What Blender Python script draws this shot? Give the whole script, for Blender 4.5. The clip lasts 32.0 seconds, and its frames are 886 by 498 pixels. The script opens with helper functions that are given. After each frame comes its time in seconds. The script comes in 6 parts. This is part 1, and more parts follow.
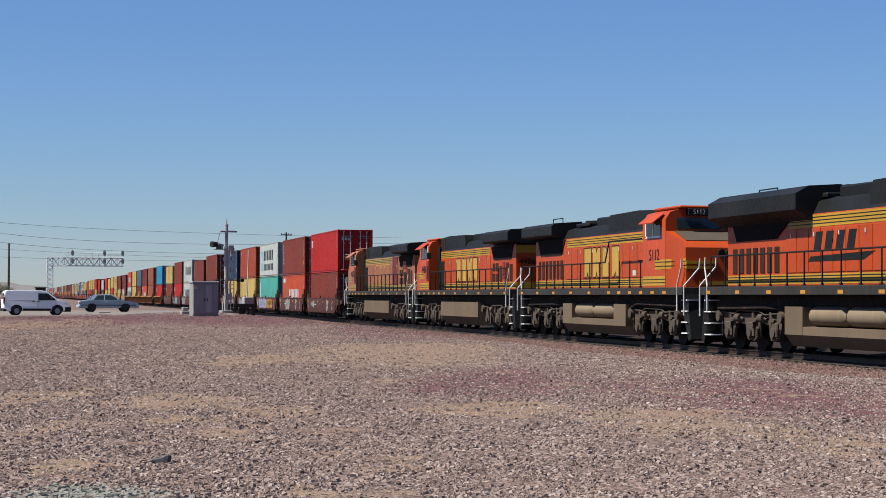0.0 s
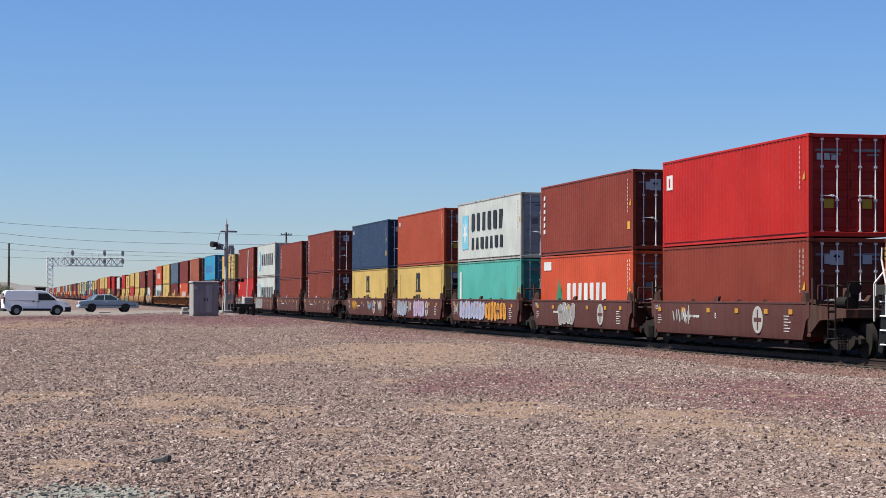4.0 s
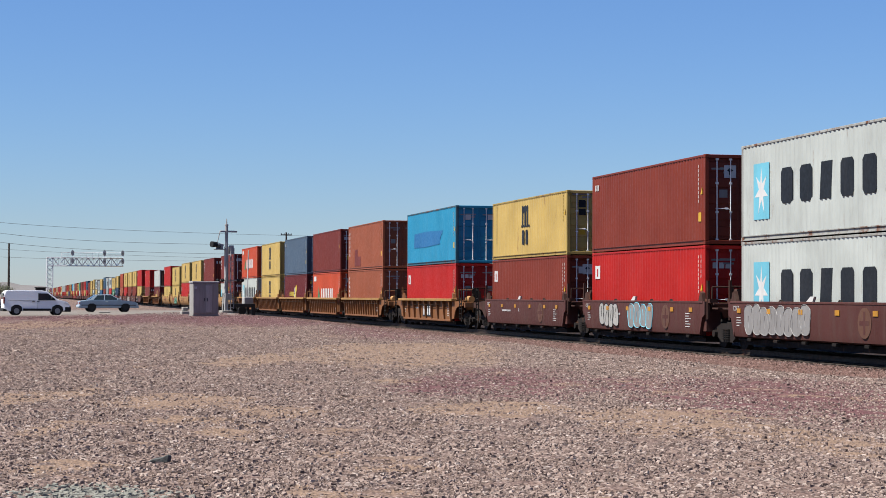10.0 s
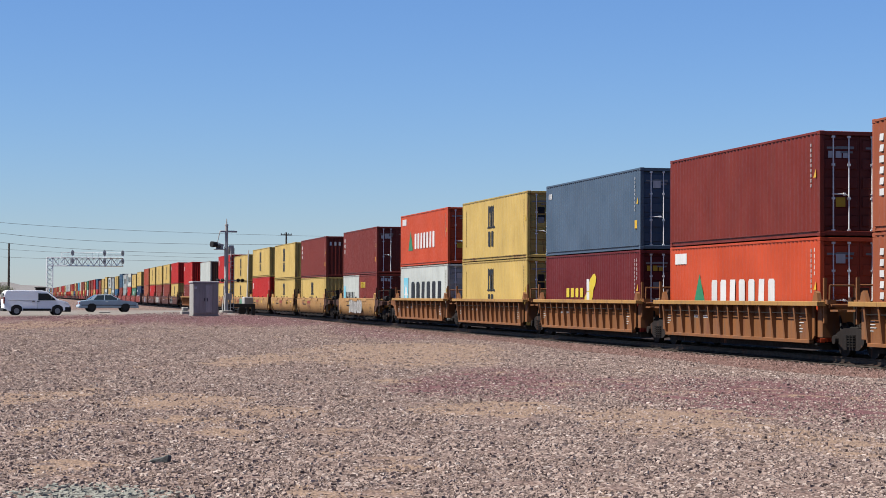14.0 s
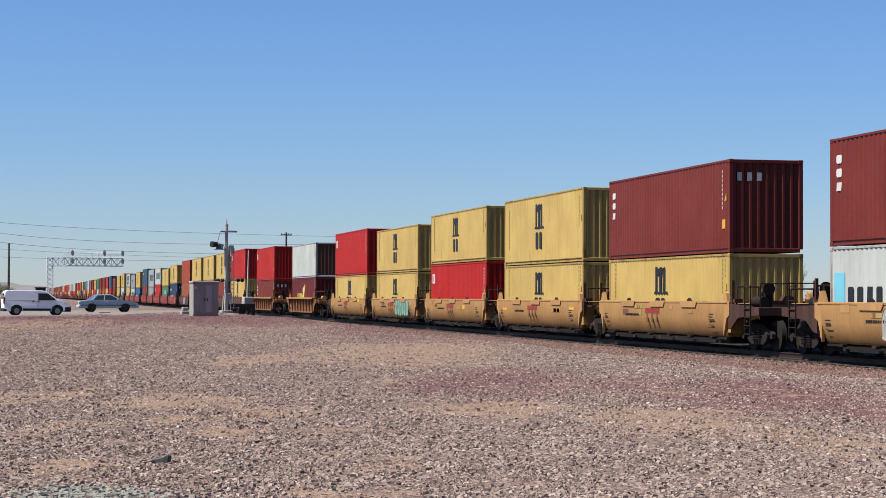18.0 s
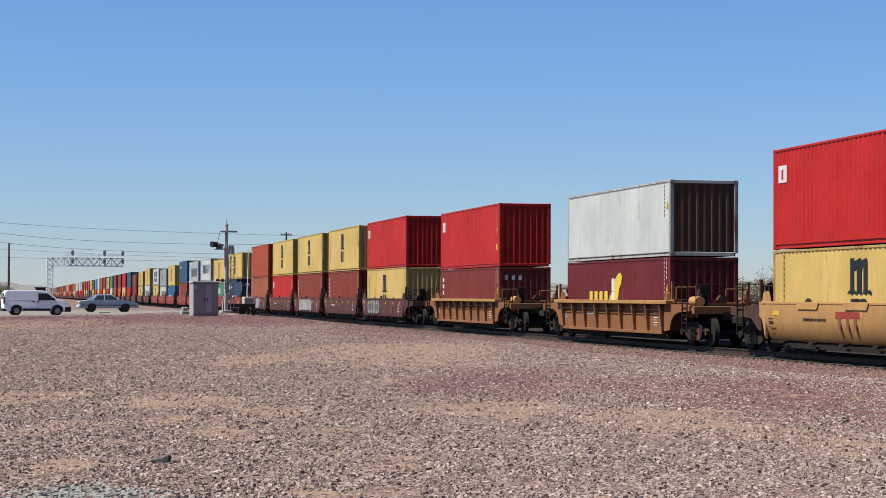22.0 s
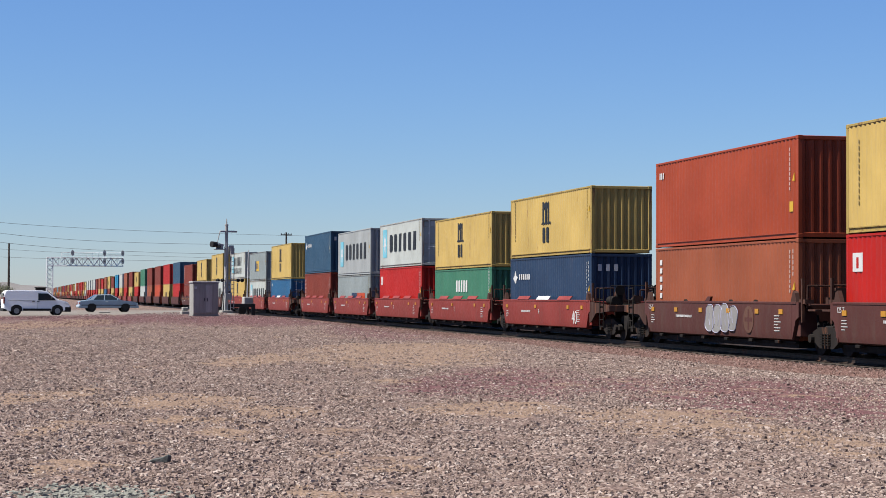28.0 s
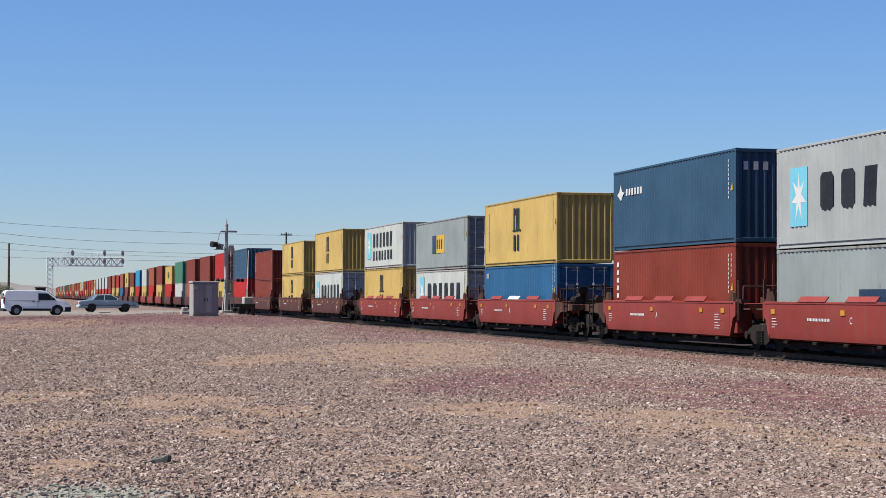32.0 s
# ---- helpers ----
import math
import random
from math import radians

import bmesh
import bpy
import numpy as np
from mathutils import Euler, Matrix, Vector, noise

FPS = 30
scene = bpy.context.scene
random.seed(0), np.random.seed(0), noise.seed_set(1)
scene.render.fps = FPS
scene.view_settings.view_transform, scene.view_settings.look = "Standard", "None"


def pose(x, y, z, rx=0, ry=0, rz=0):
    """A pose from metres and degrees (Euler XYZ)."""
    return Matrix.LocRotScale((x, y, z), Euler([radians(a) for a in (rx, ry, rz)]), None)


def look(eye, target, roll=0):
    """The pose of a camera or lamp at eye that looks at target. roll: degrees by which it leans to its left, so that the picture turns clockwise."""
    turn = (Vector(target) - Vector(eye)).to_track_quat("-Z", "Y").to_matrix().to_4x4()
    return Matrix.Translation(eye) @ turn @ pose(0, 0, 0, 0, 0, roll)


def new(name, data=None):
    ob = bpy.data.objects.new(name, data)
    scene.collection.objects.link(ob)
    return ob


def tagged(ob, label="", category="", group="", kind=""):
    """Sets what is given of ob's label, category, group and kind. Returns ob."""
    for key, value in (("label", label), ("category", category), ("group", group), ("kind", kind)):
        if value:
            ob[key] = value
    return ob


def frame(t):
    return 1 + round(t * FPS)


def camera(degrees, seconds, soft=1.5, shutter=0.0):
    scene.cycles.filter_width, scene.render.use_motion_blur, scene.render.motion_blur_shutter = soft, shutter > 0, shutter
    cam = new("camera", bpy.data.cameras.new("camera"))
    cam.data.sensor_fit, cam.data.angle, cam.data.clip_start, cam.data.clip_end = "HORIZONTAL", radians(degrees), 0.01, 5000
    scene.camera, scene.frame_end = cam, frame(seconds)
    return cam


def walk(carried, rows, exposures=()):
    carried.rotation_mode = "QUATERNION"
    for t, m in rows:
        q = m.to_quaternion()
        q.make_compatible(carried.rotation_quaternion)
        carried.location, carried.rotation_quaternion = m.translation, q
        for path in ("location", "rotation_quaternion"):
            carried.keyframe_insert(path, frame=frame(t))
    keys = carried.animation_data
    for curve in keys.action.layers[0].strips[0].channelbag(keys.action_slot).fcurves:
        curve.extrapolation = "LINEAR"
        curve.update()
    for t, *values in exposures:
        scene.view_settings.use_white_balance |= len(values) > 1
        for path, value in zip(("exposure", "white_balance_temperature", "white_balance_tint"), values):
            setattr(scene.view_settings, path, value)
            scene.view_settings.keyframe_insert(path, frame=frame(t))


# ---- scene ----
# camera: stands still beside the line; rail head is z = 0, the line runs along x, trains run towards +x
cam = camera(26.297, 32.0, 0.6)
EYE = (0.0, 0.0, 1.58)
VIEW = look(EYE, (EYE[0] - 97.557, EYE[1] + 21.837, EYE[2] + 2.516), 0.21)
walk(cam, [(0.0, VIEW), (32.0, VIEW)], [(0.0, 1.06), (1.0, 1.20), (2.0, 1.25), (3.0, 1.26), (32.0, 1.26)])

# light: clear spring sky, high sun square to the line, on the camera's side
SUN_EL, SUN_DIR = radians(57), Vector((0.065, -0.998, 0)).normalized()
world = bpy.data.worlds.new("sky")
scene.world = world
world.use_nodes = True
wn = world.node_tree.nodes
sky = wn.new("ShaderNodeTexSky")
sky.sky_type, sky.sun_disc = "NISHITA", False
sky.sun_elevation, sky.sun_rotation = SUN_EL, math.atan2(SUN_DIR.x, SUN_DIR.y)
sky.altitude, sky.air_density, sky.dust_density, sky.ozone_density = 700, 1.25, 0.0, 10.0
tint = wn.new("ShaderNodeMix")
tint.data_type, tint.blend_type = "RGBA", "MULTIPLY"
tint.inputs[0].default_value, tint.inputs[7].default_value = 1.0, (0.821, 0.910, 1.125, 1)
world.node_tree.links.new(sky.outputs[0], tint.inputs[6])
world.node_tree.links.new(tint.outputs[2], wn["Background"].inputs[0])
wn["Background"].inputs[1].default_value = 0.0444
sun = new("sun", bpy.data.lights.new("sun", "SUN"))
sun.data.energy, sun.data.angle, sun.data.color = 4.9, radians(0.53), (1.0, 0.95, 0.88)
sun.matrix_world = look((SUN_DIR * math.cos(SUN_EL) + Vector((0, 0, math.sin(SUN_EL)))) * 60, (0, 0, 0))

# ---- materials ----
def nodes_of(name):
    m = bpy.data.materials.new(name)
    m.use_nodes = True
    t = m.node_tree
    return m, t, t.nodes["Principled BSDF"]


def node(t, kind, **kw):
    n = t.nodes.new(kind)
    for k, val in kw.items():
        n.inputs[k].default_value = val
    return n


def ramp(t, fac, stops):
    r = t.nodes.new("ShaderNodeValToRGB")
    while len(r.color_ramp.elements) < len(stops):
        r.color_ramp.elements.new(0.5)
    for e, (p, c) in zip(r.color_ramp.elements, stops):
        e.position, e.color = p, (c, c, c, 1) if isinstance(c, float) else (*c, 1)
    t.links.new(fac, r.inputs[0])
    return r.outputs[0]


def mix(t, fac, a, b, mode="MIX"):
    n = t.nodes.new("ShaderNodeMix")
    n.data_type, n.blend_type = "RGBA", mode
    for sock, val in ((n.inputs[0], fac), (n.inputs[6], a), (n.inputs[7], b)):
        if isinstance(val, bpy.types.NodeSocket):
            t.links.new(val, sock)
        elif isinstance(val, (int, float)):
            sock.default_value = val
        else:
            sock.default_value = (*val, 1)
    return n.outputs[2]


def coords(t, scale=(1, 1, 1), shift=True):
    """Object coordinates, set apart for each object by its random number."""
    tc, mp = t.nodes.new("ShaderNodeTexCoord"), t.nodes.new("ShaderNodeMapping")
    mp.inputs["Scale"].default_value = scale
    t.links.new(tc.outputs["Object"], mp.inputs[0])
    if shift:
        oi, mu = t.nodes.new("ShaderNodeObjectInfo"), t.nodes.new("ShaderNodeMath")
        mu.operation = "MULTIPLY"
        mu.inputs[1].default_value = 37.0
        t.links.new(oi.outputs["Random"], mu.inputs[0])
        t.links.new(mu.outputs[0], mp.inputs["Location"])
    return mp.outputs[0]


def noise_fac(t, vec, scale, detail=4.0, rough=0.55):
    n = node(t, "ShaderNodeTexNoise", Scale=scale, Detail=detail, Roughness=rough)
    t.links.new(vec, n.inputs["Vector"])
    return n.outputs[0]


PAINT_DIM = 0.475  # usual scale on paint colours; deepens shaded faces beside the strong sun


def painted(name, color, rough=0.45, dirt=0.35, rust=0.12, fade=0.16, metal=0.0, grime=(0.09, 0.07, 0.055), bump=0.05, dimmed=PAINT_DIM):
    """Weathered painted steel: faded patches, vertical grime runs, rust spots, fine scratches."""
    m, t, b = nodes_of(name)
    color = tuple(c * dimmed for c in color)
    grime = tuple(c * 0.8 for c in grime)
    flat, runs = coords(t), coords(t, (1.0, 1.0, 0.12))
    pale = tuple(min(1, c * 1.2 + 0.006) for c in color)
    deep = tuple(c * 0.80 for c in color)
    col = mix(t, ramp(t, noise_fac(t, flat, 0.55, 5), [(0.3, 0.0), (0.72, 1.0)]), deep, pale)
    col = mix(t, 1 - fade * 4 if fade < 0.25 else 0.1, col, color)
    d = ramp(t, noise_fac(t, runs, 5.0, 6, 0.65), [(0.48, 0.0), (0.80, dirt)])
    col = mix(t, d, col, grime)
    r = ramp(t, noise_fac(t, runs, 2.6, 8, 0.75), [(0.655 - rust * 0.3, 0.0), (0.70 - rust * 0.2, min(1.0, rust * 5))])
    col = mix(t, r, col, (0.105, 0.044, 0.024))
    t.links.new(col, b.inputs["Base Color"])
    rr = ramp(t, noise_fac(t, flat, 7.0, 5), [(0.3, rough - 0.08), (0.75, min(1.0, rough + 0.2))])
    t.links.new(rr, b.inputs["Roughness"])
    b.inputs["Metallic"].default_value = metal
    b.inputs["Specular IOR Level"].default_value = 0.12 if max(color) < 0.04 else 0.2
    if bump:
        bp = node(t, "ShaderNodeBump", Strength=bump * 2, Distance=0.02)
        t.links.new(noise_fac(t, flat, 24.0, 4), bp.inputs["Height"])
        t.links.new(bp.outputs[0], b.inputs["Normal"])
    return m


MATS = {}


def paint(name, color, **kw):
    MATS[name] = painted(name.replace(" ", "_"), color, **kw)


for key, color in {
        "red": (0.53, 0.014, 0.010), "brown": (0.245, 0.046, 0.034), "rust_brown": (0.225, 0.043, 0.026), "hyred": (0.62, 0.105, 0.055),
        "white": (0.69, 0.74, 0.695), "teal": (0.10, 0.53, 0.44), "orangered": (0.42, 0.085, 0.048), "yellow": (0.765, 0.548, 0.188),
        "navy": (0.023, 0.058, 0.128), "sky_blue": (0.026, 0.37, 0.63), "slate": (0.095, 0.150, 0.225), "maroon": (0.150, 0.014, 0.026),
        "tex_red": (0.205, 0.033, 0.033), "rust_orange": (0.375, 0.130, 0.098), "green": (0.065, 0.26, 0.155), "grey": (0.36, 0.42, 0.42),
        "blue": (0.022, 0.150, 0.330), "steel_blue": (0.035, 0.105, 0.190), "silver": (0.50, 0.535, 0.53)}.items():
    color = tuple(c * f for c, f in zip(color, (0.86, 0.86, 0.86) if color[2] > color[0] * 0.8 else (0.88, 0.86, 0.74) if color[1] > color[0] * 0.5 else (0.97, 0.74, 0.40)))
    paint(key, color, rust=0.14 if key in ("white", "yellow", "teal", "grey") else 0.05, dirt=0.22 if key in ("white", "yellow") else 0.16)
paint("well_brown", (0.108, 0.034, 0.027), dirt=0.45, rust=0.10, rough=0.6)
paint("well_orange", (0.285, 0.112, 0.036), dirt=0.75, rust=0.28, rough=0.6)
paint("well_yellow", (0.56, 0.308, 0.108), dirt=0.45, rust=0.12, rough=0.5)
paint("well_chord", (0.48, 0.265, 0.080), dirt=0.6, rust=0.2, rough=0.6)
for key, color in (("yellow", (0.50, 0.36, 0.10)), ("white", (0.46, 0.47, 0.44)), ("grey", (0.30, 0.34, 0.33)), ("teal", (0.09, 0.42, 0.35)), ("sky_blue", (0.03, 0.14, 0.21))):
    paint(key + "_worn", color, dirt=0.75, rust=0.42, rough=0.6)
paint("well_red", (0.31, 0.045, 0.034), dirt=0.35, rust=0.08, rough=0.55)
paint("well_grey", (0.17, 0.105, 0.085), dirt=0.5, rust=0.14, rough=0.65)
paint("rust_end", (0.135, 0.070, 0.045), dirt=0.6, rust=0.5, rough=0.8)
paint("end_rust", (0.075, 0.034, 0.026), dirt=0.5, rust=0.3, rough=0.8)
paint("underframe", (0.017, 0.014, 0.012), grime=(0.022, 0.018, 0.015), dirt=0.5, rust=0.2, rough=0.75)
paint("cast_iron", (0.024, 0.019, 0.017), grime=(0.030, 0.024, 0.020), dirt=0.5, rust=0.25, rough=0.8)
paint("galvanised", (0.80, 0.80, 0.78), dirt=0.2, rust=0.03, rough=0.5, dimmed=0.75)
paint("zinc", (0.60, 0.62, 0.64), dirt=0.15, rust=0.0, rough=0.55, dimmed=0.8)
paint("white_mark", (0.80, 0.80, 0.78), dirt=0.2, rust=0.02)
paint("black_mark", (0.018, 0.022, 0.028), dirt=0.1, rust=0.02)
paint("yellow_mark", (0.78, 0.48, 0.04), dirt=0.2, rust=0.02)
paint("cyan_mark", (0.20, 0.62, 0.78), dirt=0.15, rust=0.02)
paint("lime_mark", (0.78, 0.60, 0.05), dirt=0.1, rust=0.02)
paint("green_mark", (0.03, 0.25, 0.12), dirt=0.1, rust=0.02)
paint("rust_mark", (0.24, 0.09, 0.045), dirt=0.4, rust=0.3)
paint("lilac_mark", (0.42, 0.42, 0.56), dirt=0.15, rust=0.02)
paint("orange_mark", (0.78, 0.34, 0.04), dirt=0.15, rust=0.02)
paint("slate_mark", (0.26, 0.33, 0.44), dirt=0.2, rust=0.02)
paint("pink_mark", (0.52, 0.25, 0.42), dirt=0.2, rust=0.02)
paint("patch_blue", (0.018, 0.19, 0.46), dirt=0.15, rust=0.02)
paint("tag_white", (0.48, 0.47, 0.44), dirt=0.5, rust=0.05)
paint("amber_mark", (0.62, 0.29, 0.03), dirt=0.4, rust=0.05)
paint("pale_grey_mark", (0.33, 0.32, 0.31), dirt=0.3, rust=0.02)
paint("loco_orange", (0.61, 0.076, 0.006), dirt=0.30, rust=0.05, rough=0.4)
paint("loco_dull_yellow", (0.50, 0.33, 0.10), dirt=0.75, rust=0.12, rough=0.6)
paint("loco_pale_orange", (0.43, 0.158, 0.080), dirt=0.75, rust=0.10, rough=0.6)
paint("loco_black", (0.014, 0.0155, 0.015), grime=(0.024, 0.020, 0.017), dirt=0.3, rust=0.03, rough=0.5)
paint("loco_yellow", (0.64, 0.36, 0.030), dirt=0.30, rust=0.05, rough=0.45)
paint("loco_red", (0.30, 0.035, 0.020), dirt=0.3, rust=0.05)
paint("loco_grey", (0.045, 0.045, 0.040), dirt=0.4, rust=0.04, rough=0.6)
paint("tan_dust", (0.215, 0.158, 0.098), dirt=0.35, rust=0.05, rough=0.75)
paint("wheel_steel", (0.026, 0.022, 0.020), grime=(0.026, 0.020, 0.017), dirt=0.4, rust=0.1, rough=0.7)
paint("rail_steel", (0.075, 0.052, 0.042), dirt=0.4, rust=0.3, rough=0.5, metal=0.5)


def rock_material(name, tones, scale, bump):
    m, t, b = nodes_of(name)
    g = t.nodes.new("ShaderNodeNewGeometry")
    col = ramp(t, g.outputs["Random Per Island"], [(p, tuple(0.91 * k for k in c)) for p, c in tones])
    col = mix(t, ramp(t, noise_fac(t, coords(t, shift=False), scale, 4), [(0.3, 0.0), (0.8, 0.3)]), col, (0.24, 0.18, 0.135))
    t.links.new(col, b.inputs["Base Color"])
    b.inputs["Roughness"].default_value = 0.9
    b.inputs["Specular IOR Level"].default_value = 0.12
    return m


PINK = [(0.0, (0.056, 0.040, 0.036)), (0.28, (0.130, 0.094, 0.083)), (0.62, (0.220, 0.163, 0.141)), (0.90, (0.285, 0.224, 0.195)), (1.0, (0.37, 0.315, 0.280))]
MATS["stones"] = rock_material("gravel_stones", PINK, 30.0, 0.3)
MATS["red_stones"] = rock_material("red_gravel_stones", [(0.0, (0.060, 0.031, 0.035)), (0.4, (0.112, 0.060, 0.064)), (0.75, (0.165, 0.096, 0.096)), (0.93, (0.23, 0.16, 0.15)), (1.0, (0.36, 0.31, 0.29))], 30.0, 0.3)
MATS["ballast"] = rock_material("ballast_stones", [(0.0, (0.066, 0.036, 0.032)), (0.5, (0.130, 0.074, 0.064)), (0.85, (0.180, 0.112, 0.098)), (1.0, (0.25, 0.195, 0.175))], 30.0, 0.3)


def ground_material():
    """Crushed stone over sand: sand, stone and dusty purple fines told apart by the sheet's own attributes."""
    m, t, b = nodes_of("gravel_ground")
    v = coords(t, shift=False)
    at = {}
    for k in ("sand", "purple", "bed", "road", "train_shade"):
        n = t.nodes.new("ShaderNodeAttribute")
        n.attribute_name = k
        at[k] = n.outputs["Fac"]
    vo = node(t, "ShaderNodeTexVoronoi", Scale=26.0)
    vo.feature = "F1"
    t.links.new(v, vo.inputs["Vector"])
    cell = t.nodes.new("ShaderNodeSeparateColor")
    t.links.new(vo.outputs["Color"], cell.inputs[0])
    stone = ramp(t, cell.outputs[0], PINK)
    stone = mix(t, ramp(t, vo.outputs["Distance"], [(0.35, 0.0), (0.75, 0.75)]), stone, (0.071, 0.050, 0.046))
    fines = mix(t, noise_fac(t, v, 1.7, 6), (0.090, 0.060, 0.050), (0.160, 0.112, 0.092))
    stone = mix(t, ramp(t, noise_fac(t, v, 0.9, 6, 0.6), [(0.35, 0.25), (0.65, 0.8)]), fines, stone)
    sand = mix(t, noise_fac(t, v, 2.2, 8, 0.7), (0.170, 0.116, 0.081), (0.235, 0.170, 0.124))
    sand = mix(t, ramp(t, noise_fac(t, v, 40, 3), [(0.5, 0.0), (0.72, 0.6)]), sand, (0.118, 0.087, 0.074))
    purple = mix(t, noise_fac(t, v, 5.0, 7, 0.7), (0.080, 0.036, 0.040), (0.142, 0.074, 0.075))
    sm = t.nodes.new("ShaderNodeMath")
    sm.operation = "MULTIPLY_ADD"
    t.links.new(noise_fac(t, v, 1.3, 8, 0.7), sm.inputs[0])
    sm.inputs[1].default_value = 1.3
    t.links.new(at["sand"], sm.inputs[2])
    col = mix(t, at["purple"], stone, purple)
    col = mix(t, ramp(t, sm.outputs[0], [(0.86, 0.0), (1.22, 0.92)]), col, sand)
    col = mix(t, at["bed"], col, mix(t, cell.outputs[1], (0.078, 0.043, 0.037), (0.165, 0.105, 0.092)))
    # oily ballast, and the train's shade put into the colour as near-black
    col = mix(t, at["train_shade"], col, mix(t, cell.outputs[2], (0.009, 0.007, 0.007), (0.035, 0.027, 0.024)))
    mott = mix(t, ramp(t, noise_fac(t, v, 7.0, 6, 0.75), [(0.32, 0.0), (0.68, 1.0)]), (0.63, 0.61, 0.60), (1.14, 1.13, 1.13))
    mott = mix(t, ramp(t, noise_fac(t, v, 34.0, 3, 0.7), [(0.36, 0.0), (0.62, 1.0)]), mix(t, 1.0, mott, (0.70, 0.69, 0.69), "MULTIPLY"), mix(t, 1.0, mott, (1.22, 1.22, 1.22), "MULTIPLY"))
    col = mix(t, 1.0, col, mott, "MULTIPLY")
    col = mix(t, at["road"], col, mix(t, noise_fac(t, v, 3.0, 6), (0.135, 0.122, 0.106), (0.174, 0.158, 0.142)))
    t.links.new(col, b.inputs["Base Color"])
    b.inputs["Roughness"].default_value = 0.95
    b.inputs["Specular IOR Level"].default_value = 0.08
    bp = node(t, "ShaderNodeBump", Strength=0.9, Distance=0.03)
    t.links.new(vo.outputs["Distance"], bp.inputs["Height"])
    bp.invert = True
    t.links.new(bp.outputs[0], b.inputs["Normal"])
    return m


MATS["ground"] = ground_material()


def glass_material():
    m, t, b = nodes_of("tinted_glass")
    b.inputs["Base Color"].default_value = (0.02, 0.03, 0.035, 1)
    b.inputs["Roughness"].default_value = 0.06
    b.inputs["Specular IOR Level"].default_value = 0.25
    return m


MATS["glass"] = glass_material()


# ---- builders ----
def box(bm, x0, x1, y0, y1, z0, z1, bev=0.0):
    m = Matrix.Translation(((x0 + x1) / 2, (y0 + y1) / 2, (z0 + z1) / 2)) @ Matrix.Diagonal((abs(x1 - x0), abs(y1 - y0), abs(z1 - z0), 1))
    vs = bmesh.ops.create_cube(bm, size=1.0, matrix=m)["verts"]
    if bev:
        es = list({e for v in vs for e in v.link_edges})
        bmesh.ops.bevel(bm, geom=es, offset=bev, segments=1, affect="EDGES")
    return bm


def rod(bm, p0, p1, r, seg=8, r2=None):
    p0, p1 = Vector(p0), Vector(p1)
    d = p1 - p0
    m = Matrix.Translation((p0 + p1) / 2) @ d.to_track_quat("Z", "Y").to_matrix().to_4x4()
    bmesh.ops.create_cone(bm, cap_ends=True, segments=seg, radius1=r, radius2=r if r2 is None else r2, depth=d.length, matrix=m)
    return bm


def pipe(bm, pts, r, seg=6):
    for a, b in zip(pts, pts[1:]):
        rod(bm, a, b, r, seg)
    return bm


def slab(bm, outline, lo, hi, axis="y"):
    """A prism: the outline's pairs are (x, z) for axis y, (y, z) for axis x, (x, y) for axis z."""
    def at(p, d):
        return {"y": (p[0], d, p[1]), "x": (d, p[0], p[1]), "z": (p[0], p[1], d)}[axis]
    lo_v = [bm.verts.new(at(p, lo)) for p in outline]
    hi_v = [bm.verts.new(at(p, hi)) for p in outline]
    n = len(outline)
    fs = [bm.faces.new(lo_v), bm.faces.new(hi_v[::-1])]
    for i in range(n):
        fs.append(bm.faces.new((lo_v[i], hi_v[i], hi_v[(i + 1) % n], lo_v[(i + 1) % n])))
    bmesh.ops.recalc_face_normals(bm, faces=fs)
    return bm


def bm_new():
    return bmesh.new()


def mesh_of(name, bm, material):
    me = bpy.data.meshes.new(name)
    for fc in bm.faces:
        fc.smooth = True
    bm.to_mesh(me)
    bm.free()
    me.set_sharp_from_angle(angle=radians(32))
    me.materials.append(MATS[material] if isinstance(material, str) else material)
    return me


def part(name, shape, material, parent, label=""):
    """One mesh object under a thing or a part. shape: a bmesh, or a mesh that several parts share."""
    me = shape if isinstance(shape, bpy.types.Mesh) else mesh_of(name, shape, material)
    ob = new(name, me)
    ob.parent = parent
    if name in ("small_writing", "graffiti", "spring_nest"):
        ob["kind"] = "stuff"
    if label:
        ob["label"] = label
    return ob


def thing(name, label, category, m=None, group="", kind=""):
    ob = tagged(new(name), label, category, group, kind)
    ob.empty_display_size = 0.3
    if m is not None:
        ob.matrix_basis = m
    return ob


CACHE = {}


def shared(key, material, build):
    """One mesh for all alike parts of one material."""
    k = (key, material)
    if k not in CACHE:
        CACHE[k] = mesh_of(key, build(), material)
    return CACHE[k]


def raw_object(name, verts, faces, material, smooth=False):
    me = bpy.data.meshes.new(name)
    me.from_pydata(verts, [], faces)
    me.materials.append(MATS[material])
    me.update()
    return new(name, me)


def text_mesh(txt, size, material):
    cu = bpy.data.curves.new("lettering", "FONT")
    cu.body, cu.size, cu.extrude, cu.align_x = txt, size, 0.002, "CENTER"
    ob = bpy.data.objects.new("lettering", cu)
    scene.collection.objects.link(ob)
    me = bpy.data.meshes.new_from_object(ob.evaluated_get(bpy.context.evaluated_depsgraph_get()))
    bpy.data.objects.remove(ob)
    me.transform(Euler((radians(90), 0, 0)).to_matrix().to_4x4())
    me.materials.clear()
    me.materials.append(MATS[material])
    return me
